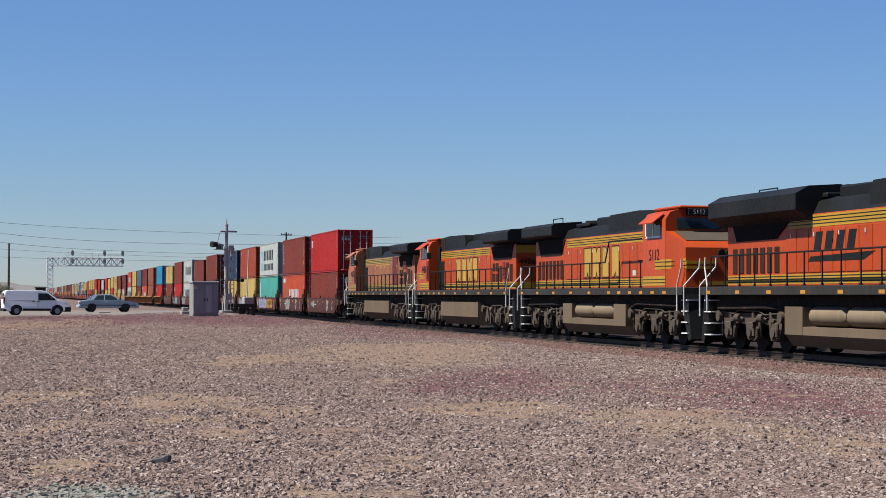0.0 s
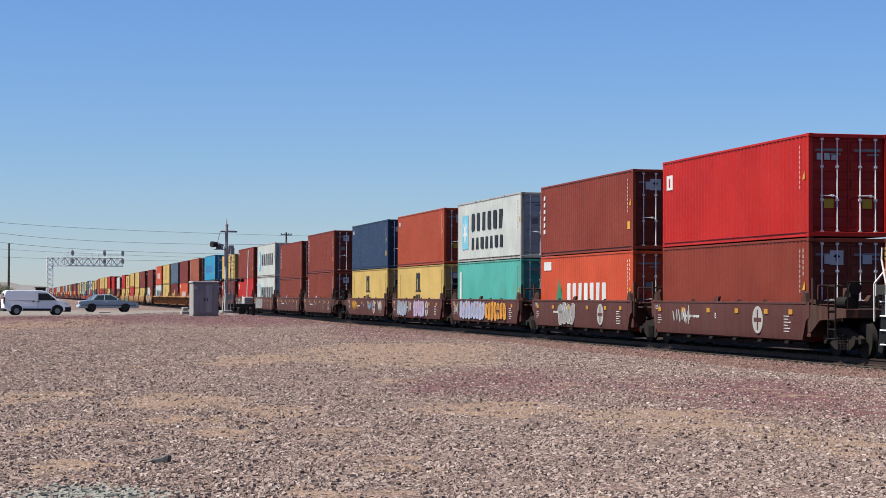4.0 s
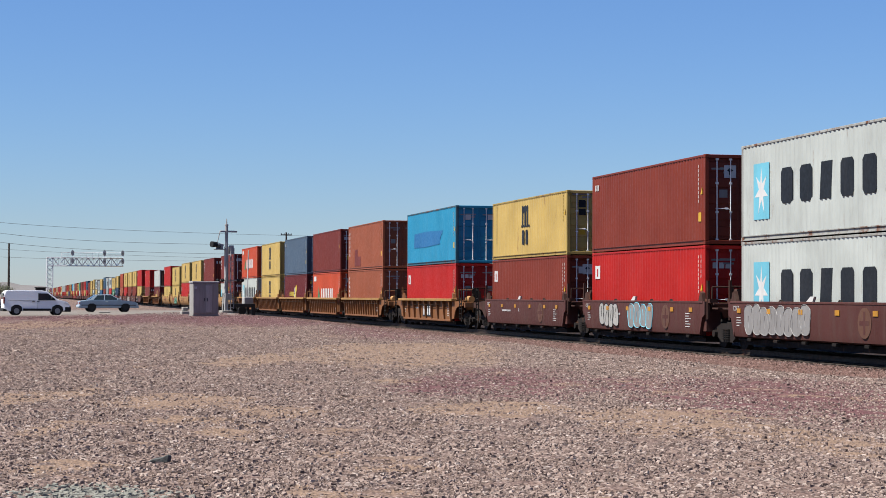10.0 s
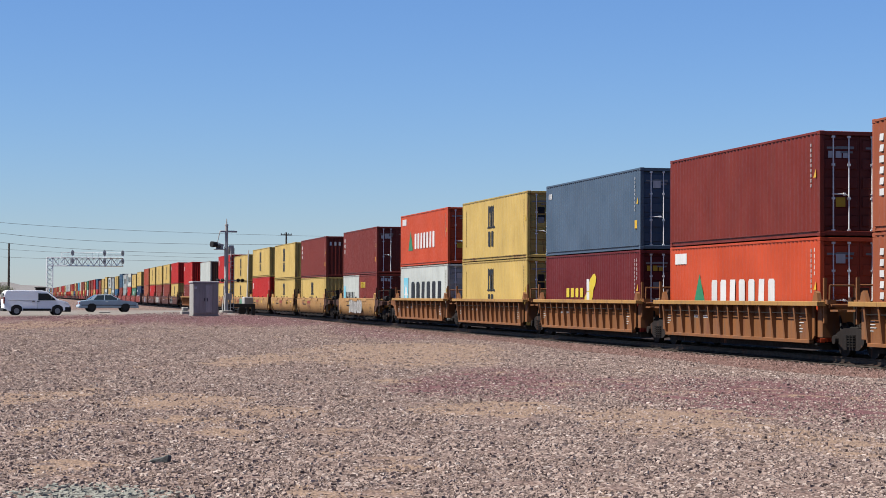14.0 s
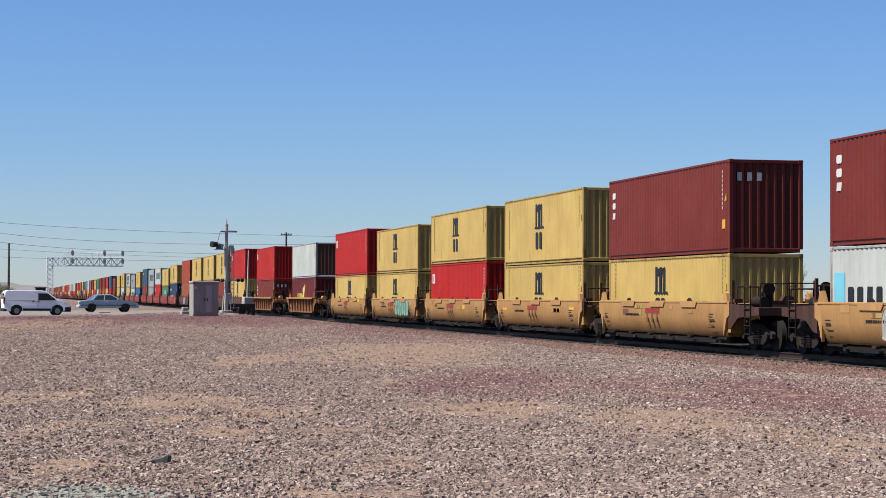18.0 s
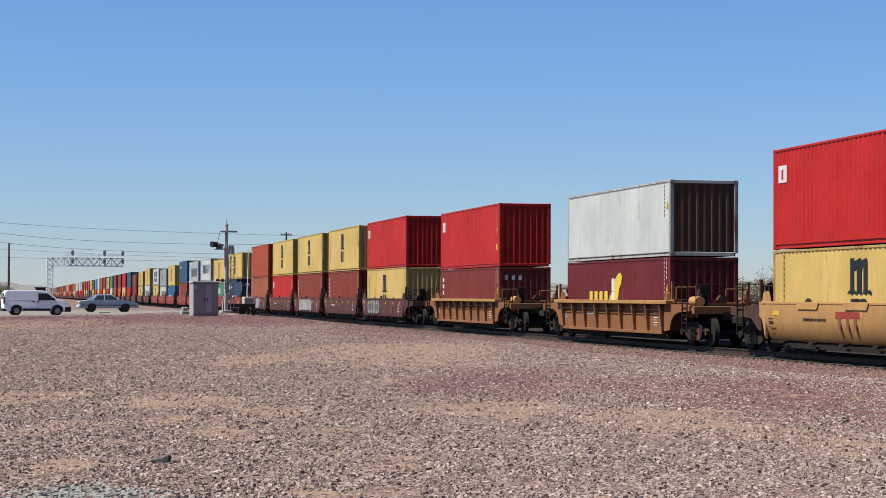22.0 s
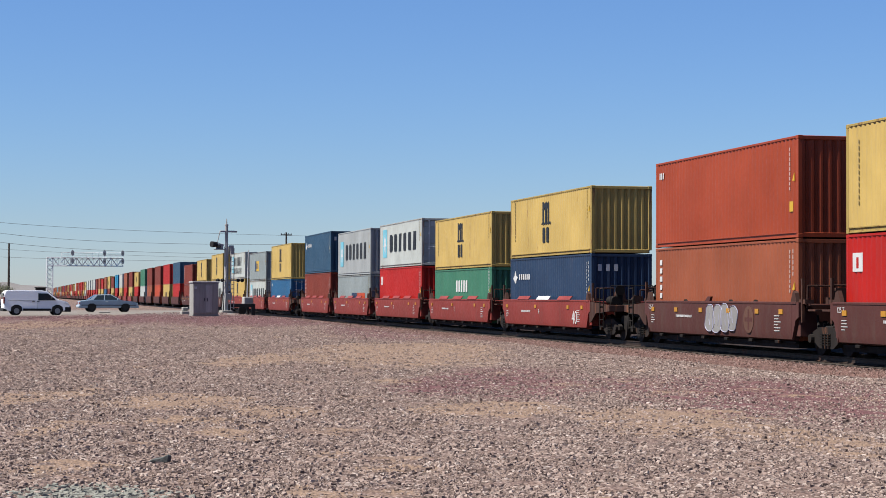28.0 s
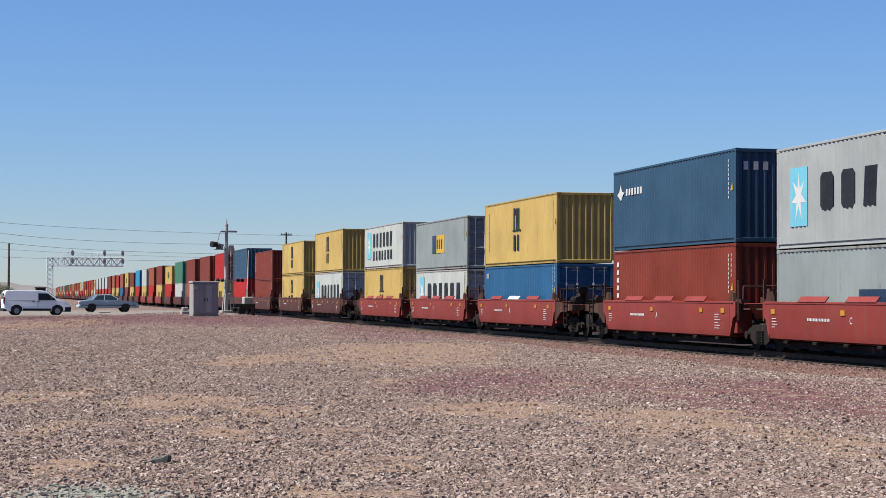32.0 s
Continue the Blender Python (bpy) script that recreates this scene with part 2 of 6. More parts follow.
# bare sandy spots and dusty mauve spots of the lot: middle, half axes, turn
SAND = [(-29.7, 0.4, 0.73, 2.46, 77.4), (-27.4, 2.2, 1.03, 1.86, 77.4), (-22.3, 0.3, 0.24, 0.92, 77.4), (-17.1, 0.3, 0.51, 0.82, 77.4), (-45.8, 5.7, 1.05, 5.05, 77.4), (-21.7, 2.3, 0.28, 0.66, 77.4), (-51.8, 10.5, 2.81, 10.6, 77.4), (-34.7, 6.9, 0.4, 1.39, 77.4), (-25.7, 6.4, 1.01, 1.76, 77.4), (-18.6, 3.0, 0.21, 0.68, 77.4), (-16.8, 3.5, 0.35, 0.53, 77.4), (-15.0, 2.2, 0.17, 0.55, 77.4), (-22.4, 8.0, 1.08, 3.22, 77.4), (-19.1, 8.5, 0.68, 2.42, 77.4), (-97.0, 1.2, 2.23, 15.1, 77.4), (-23.7, 2.1, 0.63, 0.67, 77.4), (-25.4, 3.4, 0.56, 1.31, 77.4)]
PURPLE = [(-120.9, 7.3, 3.65, 32.33, 77.4), (-125.4, 1.5, 2.88, 16.44, 77.4), (-86.0, 17.5, 3.34, 17.95, 77.4), (-32.5, 7.1, 0.76, 3.65, 77.4), (-33.9, 8.9, 1.65, 6.37, 77.4), (-28.8, 11.8, 2.37, 6.95, 77.4), (-118.1, 15.9, 5.38, 24.6, 77.4)]

# ---- ground ----
TRACK_Y = 22.58


def smooth(a, b, x):
    u = np.clip((x - a) / (b - a), 0, 1)
    return u * u * (3 - 2 * u)


def ground_z(x, y):
    """The lot's level: rising gently away from the camera, falling to the track bed beside the line."""
    lot = 0.03 + 0.25 * smooth(60, 160, -x) + 0.05 * np.sin(x * 0.31 + y * 0.5) * np.sin(y * 0.43 - x * 0.12) * smooth(120, 60, -x)
    bed = -0.22 + 0.0 * x
    toe = -0.30 + 0.30 * smooth(60, 140, -x)
    near = smooth(15.5, 18.6, y)
    z = lot * (1 - near) + toe * near
    up = smooth(19.2, 20.9, y) * smooth(28.5, 26.4, y)
    z = z * (1 - up) + bed * up
    z = z - 0.16 * np.exp(-((x + 141) / 14) ** 2 - ((y - 0.5) / 6) ** 2)
    beyond = -0.22 + 0.27 * smooth(26.6, 28.6, y) - 0.5 * smooth(40, 60, y)
    return np.where(y > 25, beyond, z)


def ellipse(x, y, cx, cy, rx, ry, turn):
    c, s = math.cos(radians(turn)), math.sin(radians(turn))
    u, v = (x - cx) * c + (y - cy) * s, -(x - cx) * s + (y - cy) * c
    return np.clip(1.25 - np.sqrt((u / rx) ** 2 + (v / ry) ** 2), 0, 1)


def cover(x, y, cell, seed):
    """Soft uneven spots of about that size, 0 to 1."""
    r = np.random.default_rng(seed).uniform(0, 1, (64, 64))
    u, v = x / cell, y / cell
    i, j = np.floor(u).astype(int), np.floor(v).astype(int)
    a, b = u - i, v - j
    a, b = a * a * (3 - 2 * a), b * b * (3 - 2 * b)
    return (r[i % 64, j % 64] * (1 - a) + r[(i + 1) % 64, j % 64] * a) * (1 - b) + (r[i % 64, (j + 1) % 64] * (1 - a) + r[(i + 1) % 64, (j + 1) % 64] * a) * b


def bareness(x, y):
    """Where the sand shows between the stones: the sandy spots and smaller thin places."""
    thin = smooth(0.45, 0.85, 0.6 * cover(x, y, 1.3, 1) + 0.4 * cover(x, y, 0.5, 2))
    return np.clip(1.7 * sum(ellipse(x, y, *e) for e in SAND) * (0.45 + 0.9 * cover(x, y, 0.6, 3)) + 0.34 * thin, 0, 1)


xs = np.concatenate([-np.geomspace(4500, 90, 60), np.arange(-88, -8, 0.4), np.geomspace(8, 400, 16) * 1.0 - 14, [900, 4500]])
ys = np.concatenate([-np.geomspace(4500, 14, 30), np.arange(-13, 20, 0.3), np.arange(20, 24, 0.12), np.arange(24, 30, 0.5), np.geomspace(31, 4500, 34)])
gx, gy = np.meshgrid(xs, ys, indexing="ij")
gz = ground_z(gx, gy)
rng = np.random.default_rng(4)
gz += np.where((gx > -90) & (gx < 0) & (gy > -13) & (gy < 21), rng.normal(0, 0.008, gx.shape), 0)
nx, ny = gx.shape
idx = np.arange(nx * ny).reshape(nx, ny)
quads = np.stack([idx[:-1, :-1], idx[1:, :-1], idx[1:, 1:], idx[:-1, 1:]], -1).reshape(-1, 4)
ground = raw_object("ground", np.stack([gx, gy, gz], -1).reshape(-1, 3).tolist(), quads.tolist(), "ground")
tagged(ground, "wide lot of pinkish crushed stone with sandy patches", "ground", kind="structure")
fields = {"sand": bareness(gx, gy), "purple": np.clip(2.1 * sum(ellipse(gx, gy, *e) for e in PURPLE), 0, 0.95),
          "bed": smooth(13.5, 19.8, gy) * smooth(36, 33, gy),
          # strip under and beyond the train, painted dark as its shade
          "train_shade": smooth(20.6, 21.0, gy) * smooth(33.0, 30.5, gy) * 0.96,
          "road": smooth(-132, -138, gx) * smooth(-176, -170, gx) * smooth(19.5, 18.0, gy) * smooth(-60, -50, gy)}
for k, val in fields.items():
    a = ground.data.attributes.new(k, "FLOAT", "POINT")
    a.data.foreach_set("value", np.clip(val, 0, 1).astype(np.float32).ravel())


def scatter(name, n, spots, size, material, label, seed, fine=False):
    """Many small broken stones in one mesh, half sunk in the ground."""
    r = np.random.default_rng(seed)
    tb = bmesh.new()
    bmesh.ops.create_icosphere(tb, subdivisions=1, radius=1.0) if fine else bmesh.ops.create_cone(tb, cap_ends=True, cap_tris=False, segments=3, radius1=1.30, radius2=0.62, depth=1.3)
    bmesh.ops.triangulate(tb, faces=tb.faces)
    base = np.array([v.co[:] for v in tb.verts])
    drop = [] if fine else [fc for fc in tb.faces if fc.calc_center_median().z < -0.5]
    bmesh.ops.delete(tb, geom=drop, context="FACES_ONLY")
    tri = np.array([[v.index for v in fc.verts] for fc in tb.faces])
    tb.free()
    x, y = spots(r, n)
    s = size(r, n, x)
    k = len(base)
    shape = base[None] * (1 + r.uniform(-0.45, 0.45, (n, k, 1)))
    shape *= np.stack([r.uniform(0.8, 1.3, n), r.uniform(0.7, 1.1, n), r.uniform(0.45, 0.85, n)], -1)[:, None]
    w = r.uniform(0, 6.28, n)
    c, sn = np.cos(w)[:, None], np.sin(w)[:, None]
    px, py = shape[..., 0] * c - shape[..., 1] * sn, shape[..., 0] * sn + shape[..., 1] * c
    P = np.stack([px, py, shape[..., 2]], -1) * s[:, None, None]
    P[..., 0] += x[:, None]
    P[..., 1] += y[:, None]
    P[..., 2] += (ground_z(x, y) + s * 0.12)[:, None]
    T = tri[None] + (np.arange(n) * k)[:, None, None]
    me = bpy.data.meshes.new(name)
    me.vertices.add(n * k)
    me.vertices.foreach_set("co", P.astype(np.float32).ravel())
    nt = n * len(tri)
    me.loops.add(nt * 3)
    me.loops.foreach_set("vertex_index", T.astype(np.int32).ravel())
    me.polygons.add(nt)
    me.polygons.foreach_set("loop_start", np.arange(0, nt * 3, 3, dtype=np.int32))
    me.update(calc_edges=True)
    me.shade_flat()
    me.materials.append(MATS[material])
    return tagged(new(name, me), label, "stones", kind="stuff")


def lot_spots(r, n):
    """Over the lot before the line, denser close by, thin on the sandy patches."""
    out_x, out_y = [], []
    while sum(map(len, out_x)) < n:
        d = r.uniform(12.0 ** 0.25, 118 ** 0.25, n) ** 4
        w = radians(180 - 12.6) + radians(14) * r.uniform(-1, 1, n)
        x, y = d * np.cos(w), d * np.sin(w)
        sandy = bareness(x, y)
        ok = (y < 18.5) & (r.uniform(60, 110, n) > d) & (r.uniform(0, 1, n) > sandy * 0.80 + 0.80 * np.clip(sum(ellipse(x, y, *e) for e in PURPLE), 0, 1))
        out_x.append(x[ok])
        out_y.append(y[ok])
    return np.concatenate(out_x)[:n], np.concatenate(out_y)[:n]


scatter("gravel", 330000, lot_spots, lambda r, n, x: np.exp(np.clip(r.normal(-4.47, 0.42, n), -5.4, -3.45)) * (1 + 0.009 * -x), "stones", "loose pinkish and grey crushed stones lying on the lot", 5)
def red_spots(r, n):
    """On the dusty red patches of the lot."""
    area = np.array([e[2] * e[3] for e in PURPLE])
    area = area / np.array([math.hypot(e[0], e[1]) for e in PURPLE]) ** 1.5
    k = r.choice(len(PURPLE), n, p=area / area.sum())
    e = np.array(PURPLE)[k]
    d, w = np.sqrt(r.uniform(0, 1.25, n)), r.uniform(0, 2 * math.pi, n)
    u, v, a = d * np.cos(w) * e[:, 2], d * np.sin(w) * e[:, 3], np.radians(e[:, 4])
    return e[:, 0] + u * np.cos(a) - v * np.sin(a), np.minimum(e[:, 1] + u * np.sin(a) + v * np.cos(a), 19.0)


scatter("red_gravel", 42000, red_spots, lambda r, n, x: np.exp(np.clip(r.normal(-4.50, 0.40, n), -5.4, -3.5)) * (1 + 0.010 * -x), "red_stones", "loose dark reddish crushed stones on the dusty patches", 15)
scatter("ballast_stones", 40000, lambda r, n: (-36 - 110 * r.uniform(0, 1, n) ** 1.6, r.uniform(17.2, 21.25, n)),
        lambda r, n, x: np.exp(r.normal(-3.75, 0.3, n)), "ballast", "brownish crushed ballast stones beside the sleepers", 6)


# ---- track ----
def rail(y):
    bm = bm_new()
    slab(bm, [(y - 0.07, -0.18), (y + 0.07, -0.18), (y + 0.07, -0.165), (y + 0.012, -0.14), (y + 0.012, -0.045), (y + 0.036, -0.035), (y + 0.036, -0.004),
              (y + 0.028, 0), (y - 0.028, 0), (y - 0.036, -0.004), (y - 0.036, -0.035), (y - 0.012, -0.045), (y - 0.012, -0.14), (y - 0.07, -0.165)], -1900, 120, "x")
    return bm


track = thing("railway_track", "straight railway track with rusty rails on dark wooden sleepers", "railway track", kind="structure")
part("rail", rail(TRACK_Y - 0.755), "rail_steel", track)
part("rail", rail(TRACK_Y + 0.755), "rail_steel", track)
MATS["sleeper"] = painted("creosoted_wood", (0.075, 0.060, 0.050), rough=0.85, dirt=0.5, rust=0.0, bump=0.2)
tie = shared("sleeper", "sleeper", lambda: box(bm_new(), -0.11, 0.11, TRACK_Y - 1.3, TRACK_Y + 1.3, -0.36, -0.185, 0.012))
for i in range(150):
    part("sleeper", tie, None, track).location = (-36 - 0.5 * i, 0, random.uniform(-0.008, 0.004))
bm = bm_new()
for i in range(540):
    box(bm, -111.2 - 0.52 * i, -110.98 - 0.52 * i, TRACK_Y - 1.3, TRACK_Y + 1.3, -0.36, -0.185)
tagged(part("far_sleepers", bm, "sleeper", track), kind="stuff")

# ---- containers ----
HIGH, LOW, LONG = 2.896, 2.591, 12.192


def wave(bm, p0, p1, z0, z1, inward, depth=0.036, pitch=0.278):
    """A corrugated sheet from p0 to p1 (x, y), its ribs upright; inward points into the box."""
    a, b, n = Vector(p0), Vector(p1), Vector(inward)
    length = (b - a).length
    count = max(2, round(length / pitch))
    u = (b - a).normalized()
    step = length / count
    cols = []
    for i in range(count):
        for f, d in ((0.0, 0), (0.26, 0), (0.5, depth), (0.76, depth)):
            cols.append((a + u * (step * (i + f)), d))
    cols.append((b, 0))
    rows = [[bm.verts.new((*(p + n * d), z)) for p, d in cols] for z in (z0, z1)]
    for i in range(len(cols) - 1):
        bm.faces.new((rows[0][i], rows[0][i + 1], rows[1][i + 1], rows[1][i]))
    bmesh.ops.recalc_face_normals(bm, faces=bm.faces)
    return bm


def door_leaf(h):
    bm = bm_new()
    box(bm, 0, 0.05, -0.57, 0.57, 0.17, h - 0.13)
    zs = [0.17 + (h - 0.30) * k / 5 for k in range(6)]
    for a, b in zip(zs, zs[1:]):
        box(bm, 0.05, 0.078, -0.50, 0.50, a + 0.10, b - 0.10, 0.02)
    return bm


def rods(h):
    bm = bm_new()
    rod(bm, (0.10, 0, 0.12), (0.10, 0, h - 0.10), 0.020, 8)
    for z in (0.16, h * 0.36, h * 0.68, h - 0.16):
        box(bm, 0.07, 0.128, -0.045, 0.045, z - 0.03, z + 0.03)
    return bm


def handle():
    bm = bm_new()
    pipe(bm, [(0.11, -0.22, 0.0), (0.125, 0.20, 0.0), (0.125, 0.24, -0.04)], 0.013)
    box(bm, 0.08, 0.13, 0.12, 0.18, -0.04, 0.04)
    return bm


def strokes(bm, x, z, w, h, n, seed, thick=0.22, upright=False, y=-1.2165):
    """A row of plain blocks of the size of small writing."""
    r = random.Random(seed)
    step = (h if upright else w) / n
    for i in range(n):
        f = r.uniform(0.48, 0.74)
        if upright:
            box(bm, x, x + w, y, y + 0.006, z + h - step * (i + f), z + h - step * i)
        else:
            box(bm, x + step * i, x + step * (i + f), y, y + 0.006, z, z + h)
    return bm


def block(kind, x0, x1, z0, z1, lean=0.0, y=-1.2165):
    """A plain solid block, some with a cut corner or a slanted side."""
    w, h = x1 - x0, z1 - z0
    c = 0.14 * w
    pts = {0: [(0, 0), (w, 0), (w, h - c), (w - c, h), (0, h)],
           1: [(0, 0), (w, 0), (w, h), (0, h)],
           2: [(0, 0), (w, 0), (w * 0.86, h), (w * 0.14, h)],
           3: [(c, 0), (w - c, 0), (w, c), (w, h - c), (w - c, h), (c, h), (0, h - c), (0, c)],
           4: [(c, 0), (w, 0), (w, h), (0, h), (0, c)],
           5: [(0, 0), (w * 0.88, 0), (w, h), (w * 0.12, h)]}[kind]
    return slab(bm_new(), [(x0 + px + lean * pz / h, z0 + pz) for px, pz in pts], y, y + 0.006)


def marks(ob, key, material, x, z, w, h, n, seed, upright=False, lean=0.0, label="plain block of a trade mark", y=-1.2165, fill=0.62):
    """The plain blocks that stand for a trade mark, each a part of its own."""
    step = (h if upright else w) / n
    for i in range(n):
        x0, x1, z0, z1 = (x, x + w, z + h - step * (i + fill), z + h - step * i) if upright else (x + step * i, x + step * (i + fill), z, z + h)
        part("trade_mark", shared(f"{key}_{i}", material, lambda: block((seed + i * 5 + i * i) % 6, x0, x1, z0, z1, lean, y)), None, ob, label)


def crest(h):
    """Three tall legs under a slanting cap, on foot bars: one outline."""
    zf, zt = h * 0.515, h * 0.875
    return slab(bm_new(), [(-1.06, zf), (-0.48, zf), (-0.58, zf + 0.09), (-0.63, zf + 0.09), (-0.63, zt - 0.34), (-0.48, zt - 0.22), (-0.48, zf + 0.09), (-0.56, zf), (-0.16, zf), (-0.23, zf + 0.09),
                           (-0.23, zt - 0.34), (-0.08, zt - 0.22), (-0.08, zf + 0.09), (-0.14, zf), (0.44, zf), (0.34, zf + 0.09), (0.17, zf + 0.09), (0.17, zt - 0.08), (0.10, zt), (-0.23, zt - 0.08),
                           (-0.23, zt), (-0.30, zt), (-0.63, zt - 0.08), (-0.63, zt), (-0.88, zt), (-0.88, zf + 0.09), (-0.96, zf + 0.09)], -1.2165, -1.2105)


def panel(x0, x1, z0, z1, y=-1.2165):
    return box(bm_new(), x0, x1, y, y + 0.006, z0, z1)


def star(cx, cz, r, y=-1.2195):
    pts = []
    for k in range(14):
        rr = r if k % 2 == 0 else r * 0.36
        a = math.pi / 2 + k * math.pi / 7
        pts.append((cx + rr * 0.72 * math.cos(a), cz + rr * math.sin(a)))
    return slab(bm_new(), pts, y, y + 0.005)


def bars(x, z, rows, w, gap, seed, y=-1.2165, upright=False):
    """Small writing that cannot be read: short bars."""
    r = random.Random(seed)
    bm = bm_new()
    for i in range(rows):
        length = w * r.uniform(0.45, 1.0)
        if upright:
            box(bm, x, x + 0.042, y, y + 0.005, z - i * gap - gap * 0.66, z - i * gap)
        else:
            box(bm, x, x + length, y, y + 0.005, z - i * gap - gap * 0.26, z - i * gap)
    return bm


def dress(ob, mark, h, color, seed):
    """The marks on a box's side that faces the lot."""
    L = LONG / 2
    if mark in ("star", "star_two"):
        part("badge", shared("badge_" + mark, "cyan_mark", lambda: panel(-L + 0.98, -L + 2.18, 0.62 if h > 2.7 else 0.45, h - 0.62)), None, ob, "pale blue square badge")
        part("star", shared("star_shape", "white_mark", lambda: star(-L + 1.58, h / 2, 0.72)), None, ob, "white seven-pointed star")
        if mark == "star":
            marks(ob, "dark_strokes_%.2f" % h, "black_mark", -L + 3.05, h * 0.35, 8.1, 1.02, 6, 3, label="large dark block shapes")
        else:
            marks(ob, "dark_strokes_top_%.2f" % h, "black_mark", -L + 2.9, h * 0.50, 6.4, 0.86, 6, 3, label="large dark block shapes")
            marks(ob, "dark_strokes_low_%.2f" % h, "black_mark", -L + 2.9, h * 0.20, 6.4, 0.56, 7, 8, label="dark block shapes")
    elif mark == "crest":
        part("trade_mark", shared(f"crest_{h:.1f}", "black_mark", lambda: crest(h)), None, ob, "dark three-legged emblem")
        marks(ob, f"crest_low_{h:.1f}", "black_mark", -0.86, h * 0.22, 1.16, h * 0.245, 2, 3, label="dark block")
        part("small_writing", shared("side_bars", "faint_mark", lambda: bars(-L + 0.75, h - 0.45, 11, 0.2, 0.16, 3, upright=True)), None, ob)
    elif mark == "upright":
        marks(ob, "upright_strokes_%.2f" % h, "white_mark", -L + 0.42, h * 0.28, 0.25, h * 0.58, 6, 5, upright=True, label="white upright row of block shapes")
    elif mark == "big_upright":
        marks(ob, "big_upright_strokes_%.2f" % h, "white_mark", -L + 0.42, h * 0.46, 0.34, h * 0.38, 3, 15, upright=True, label="white upright block shapes")
    elif mark == "corner":
        part("trade_mark", shared("corner_panel", "white_mark", lambda: panel(-L + 0.40, -L + 1.0, h * 0.66, h * 0.83)), None, ob, "white block emblem")
        part("trade_mark", shared("corner_slot", "red", lambda: box(bm_new(), -L + 0.62, -L + 0.76, -1.2185, -1.216, h * 0.69, h * 0.79)), None, ob, "red slot in the emblem")
    elif mark == "corner_small":
        marks(ob, "corner_small_%.2f" % h, "white_mark", -L + 0.38, h * 0.80, 0.5, 0.22, 3, 9, label="small white emblem")
    elif mark == "wide":
        marks(ob, "wide_strokes_%.2f" % h, "white_mark", -2.2, h * 0.32, 5.4, 0.85, 7, 21, label="wide white block shapes")
        part("emblem", shared("green_emblem", "green_mark", lambda: slab(bm_new(), [(-3.9, h * 0.3), (-2.7, h * 0.3), (-3.3, h * 0.68)], -1.2165, -1.2105)), None, ob, "green triangle emblem")
        part("panel", shared("corner_sign", "white_mark", lambda: panel(-L + 0.5, -L + 1.6, h * 0.80, h * 0.92)), None, ob)
    elif mark == "lime":
        marks(ob, "lime_strokes_%.2f" % h, "lime_mark", -3.1, h * 0.42, 2.5, 0.36, 4, 31, label="yellow block")
        part("emblem", shared("lime_emblem", "lime_mark", lambda: slab(bm_new(), [(-0.62, h * 0.33), (0.12, h * 0.33), (0.42, h * 0.42), (0.52, h * 0.52), (0.80, h * 0.60), (0.86, h * 0.68), (0.70, h * 0.73), (0.46, h * 0.72), (0.10, h * 0.66), (-0.36, h * 0.48), (-0.62, h * 0.42)], -1.2165, -1.2105)), None, ob, "yellow lobed emblem")
        for z0, z1 in ((0.36, 0.49), (0.50, 0.66)):
            part("emblem", shared(f"lime_emblem_white{z0}", "white_mark", lambda: panel(-0.34, 0.0, h * z0, h * z1, -1.2195)), None, ob, "white inner block")
    elif mark == "bow":
        part("emblem", shared("bow_emblem", "white_mark", lambda: slab(bm_new(), [(-L + 0.45, h * .70), (-L + .70, h * .74), (-L + .85, h * .82), (-L + .98, h * .74), (-L + 1.25, h * .72), (-L + 1.02, h * .67), (-L + 0.9, h * .62)], -1.2165, -1.2105)), None, ob, "white emblem")
        marks(ob, "bow_strokes_%.2f" % h, "white_mark", -L + 1.45, h * 0.68, 1.9, 0.24, 6, 41, label="white block shapes")
    elif mark == "square":
        part("emblem", shared("square_emblem", "yellow_mark", lambda: panel(-1.9, 1.0, h * 0.34, h * 0.70)), None, ob, "yellow square emblem")
        part("emblem", shared("square_emblem_in", "navy", lambda: strokes(panel(-1.9, -0.9, h * 0.34, h * 0.70, -1.219), -0.8, h * 0.42, 1.5, 0.5, 3, 4, 0.3, y=-1.2195)), None, ob, "dark blue block shapes")
    elif mark == "middle":
        marks(ob, "middle_strokes_%.2f" % h, "white_mark", -1.2, h * 0.56, 2.6, 0.58, 5, 51, label="white block shapes")
    elif mark == "half":
        part("emblem", shared("half_blue", "navy", lambda: panel(-0.6, 1.4, h * 0.10, h * 0.56)), None, ob, "dark blue block")
        part("emblem", shared("half_orange", "hyred", lambda: panel(1.4, 4.2, h * 0.10, h * 0.56)), None, ob, "orange block")
        marks(ob, "half_white_%.2f" % h, "white_mark", -0.5, h * 0.16, 4.4, 0.6, 5, 61, label="white block shapes", y=-1.2195)
    elif mark == "white_strip":
        part("panel", shared("white_strip", "white_mark", lambda: panel(-L + 0.45, -L + 0.85, 0.2, h * 0.84)), None, ob, "white upright strip")
    elif mark == "patches":
        part("panel", shared("deep_patch", "patch_blue", lambda: slab(bm_new(), [(-4.2, h * 0.34), (-1.5, h * 0.33), (2.3, h * 0.36), (2.5, h * 0.48), (3.1, h * 0.60), (-1.0, h * 0.62), (-4.1, h * 0.60)], -1.2165, -1.2105)), None, ob, "painted-over patch")
    elif mark == "repaint":
        part("panel", shared("repaint_patch", "tex_red", lambda: panel(-3.7, -2.6, h * 0.09, h * 0.46)), None, ob, "dark repaired patch")
        part("panel", shared("repaint_patch_low", "tex_red", lambda: panel(-2.6, -1.5, h * 0.09, h * 0.30)), None, ob, "dark repaired patch")
    dark = color in ("white", "yellow", "grey", "teal", "silver")
    ink = "faint_mark" if dark else "white_mark"
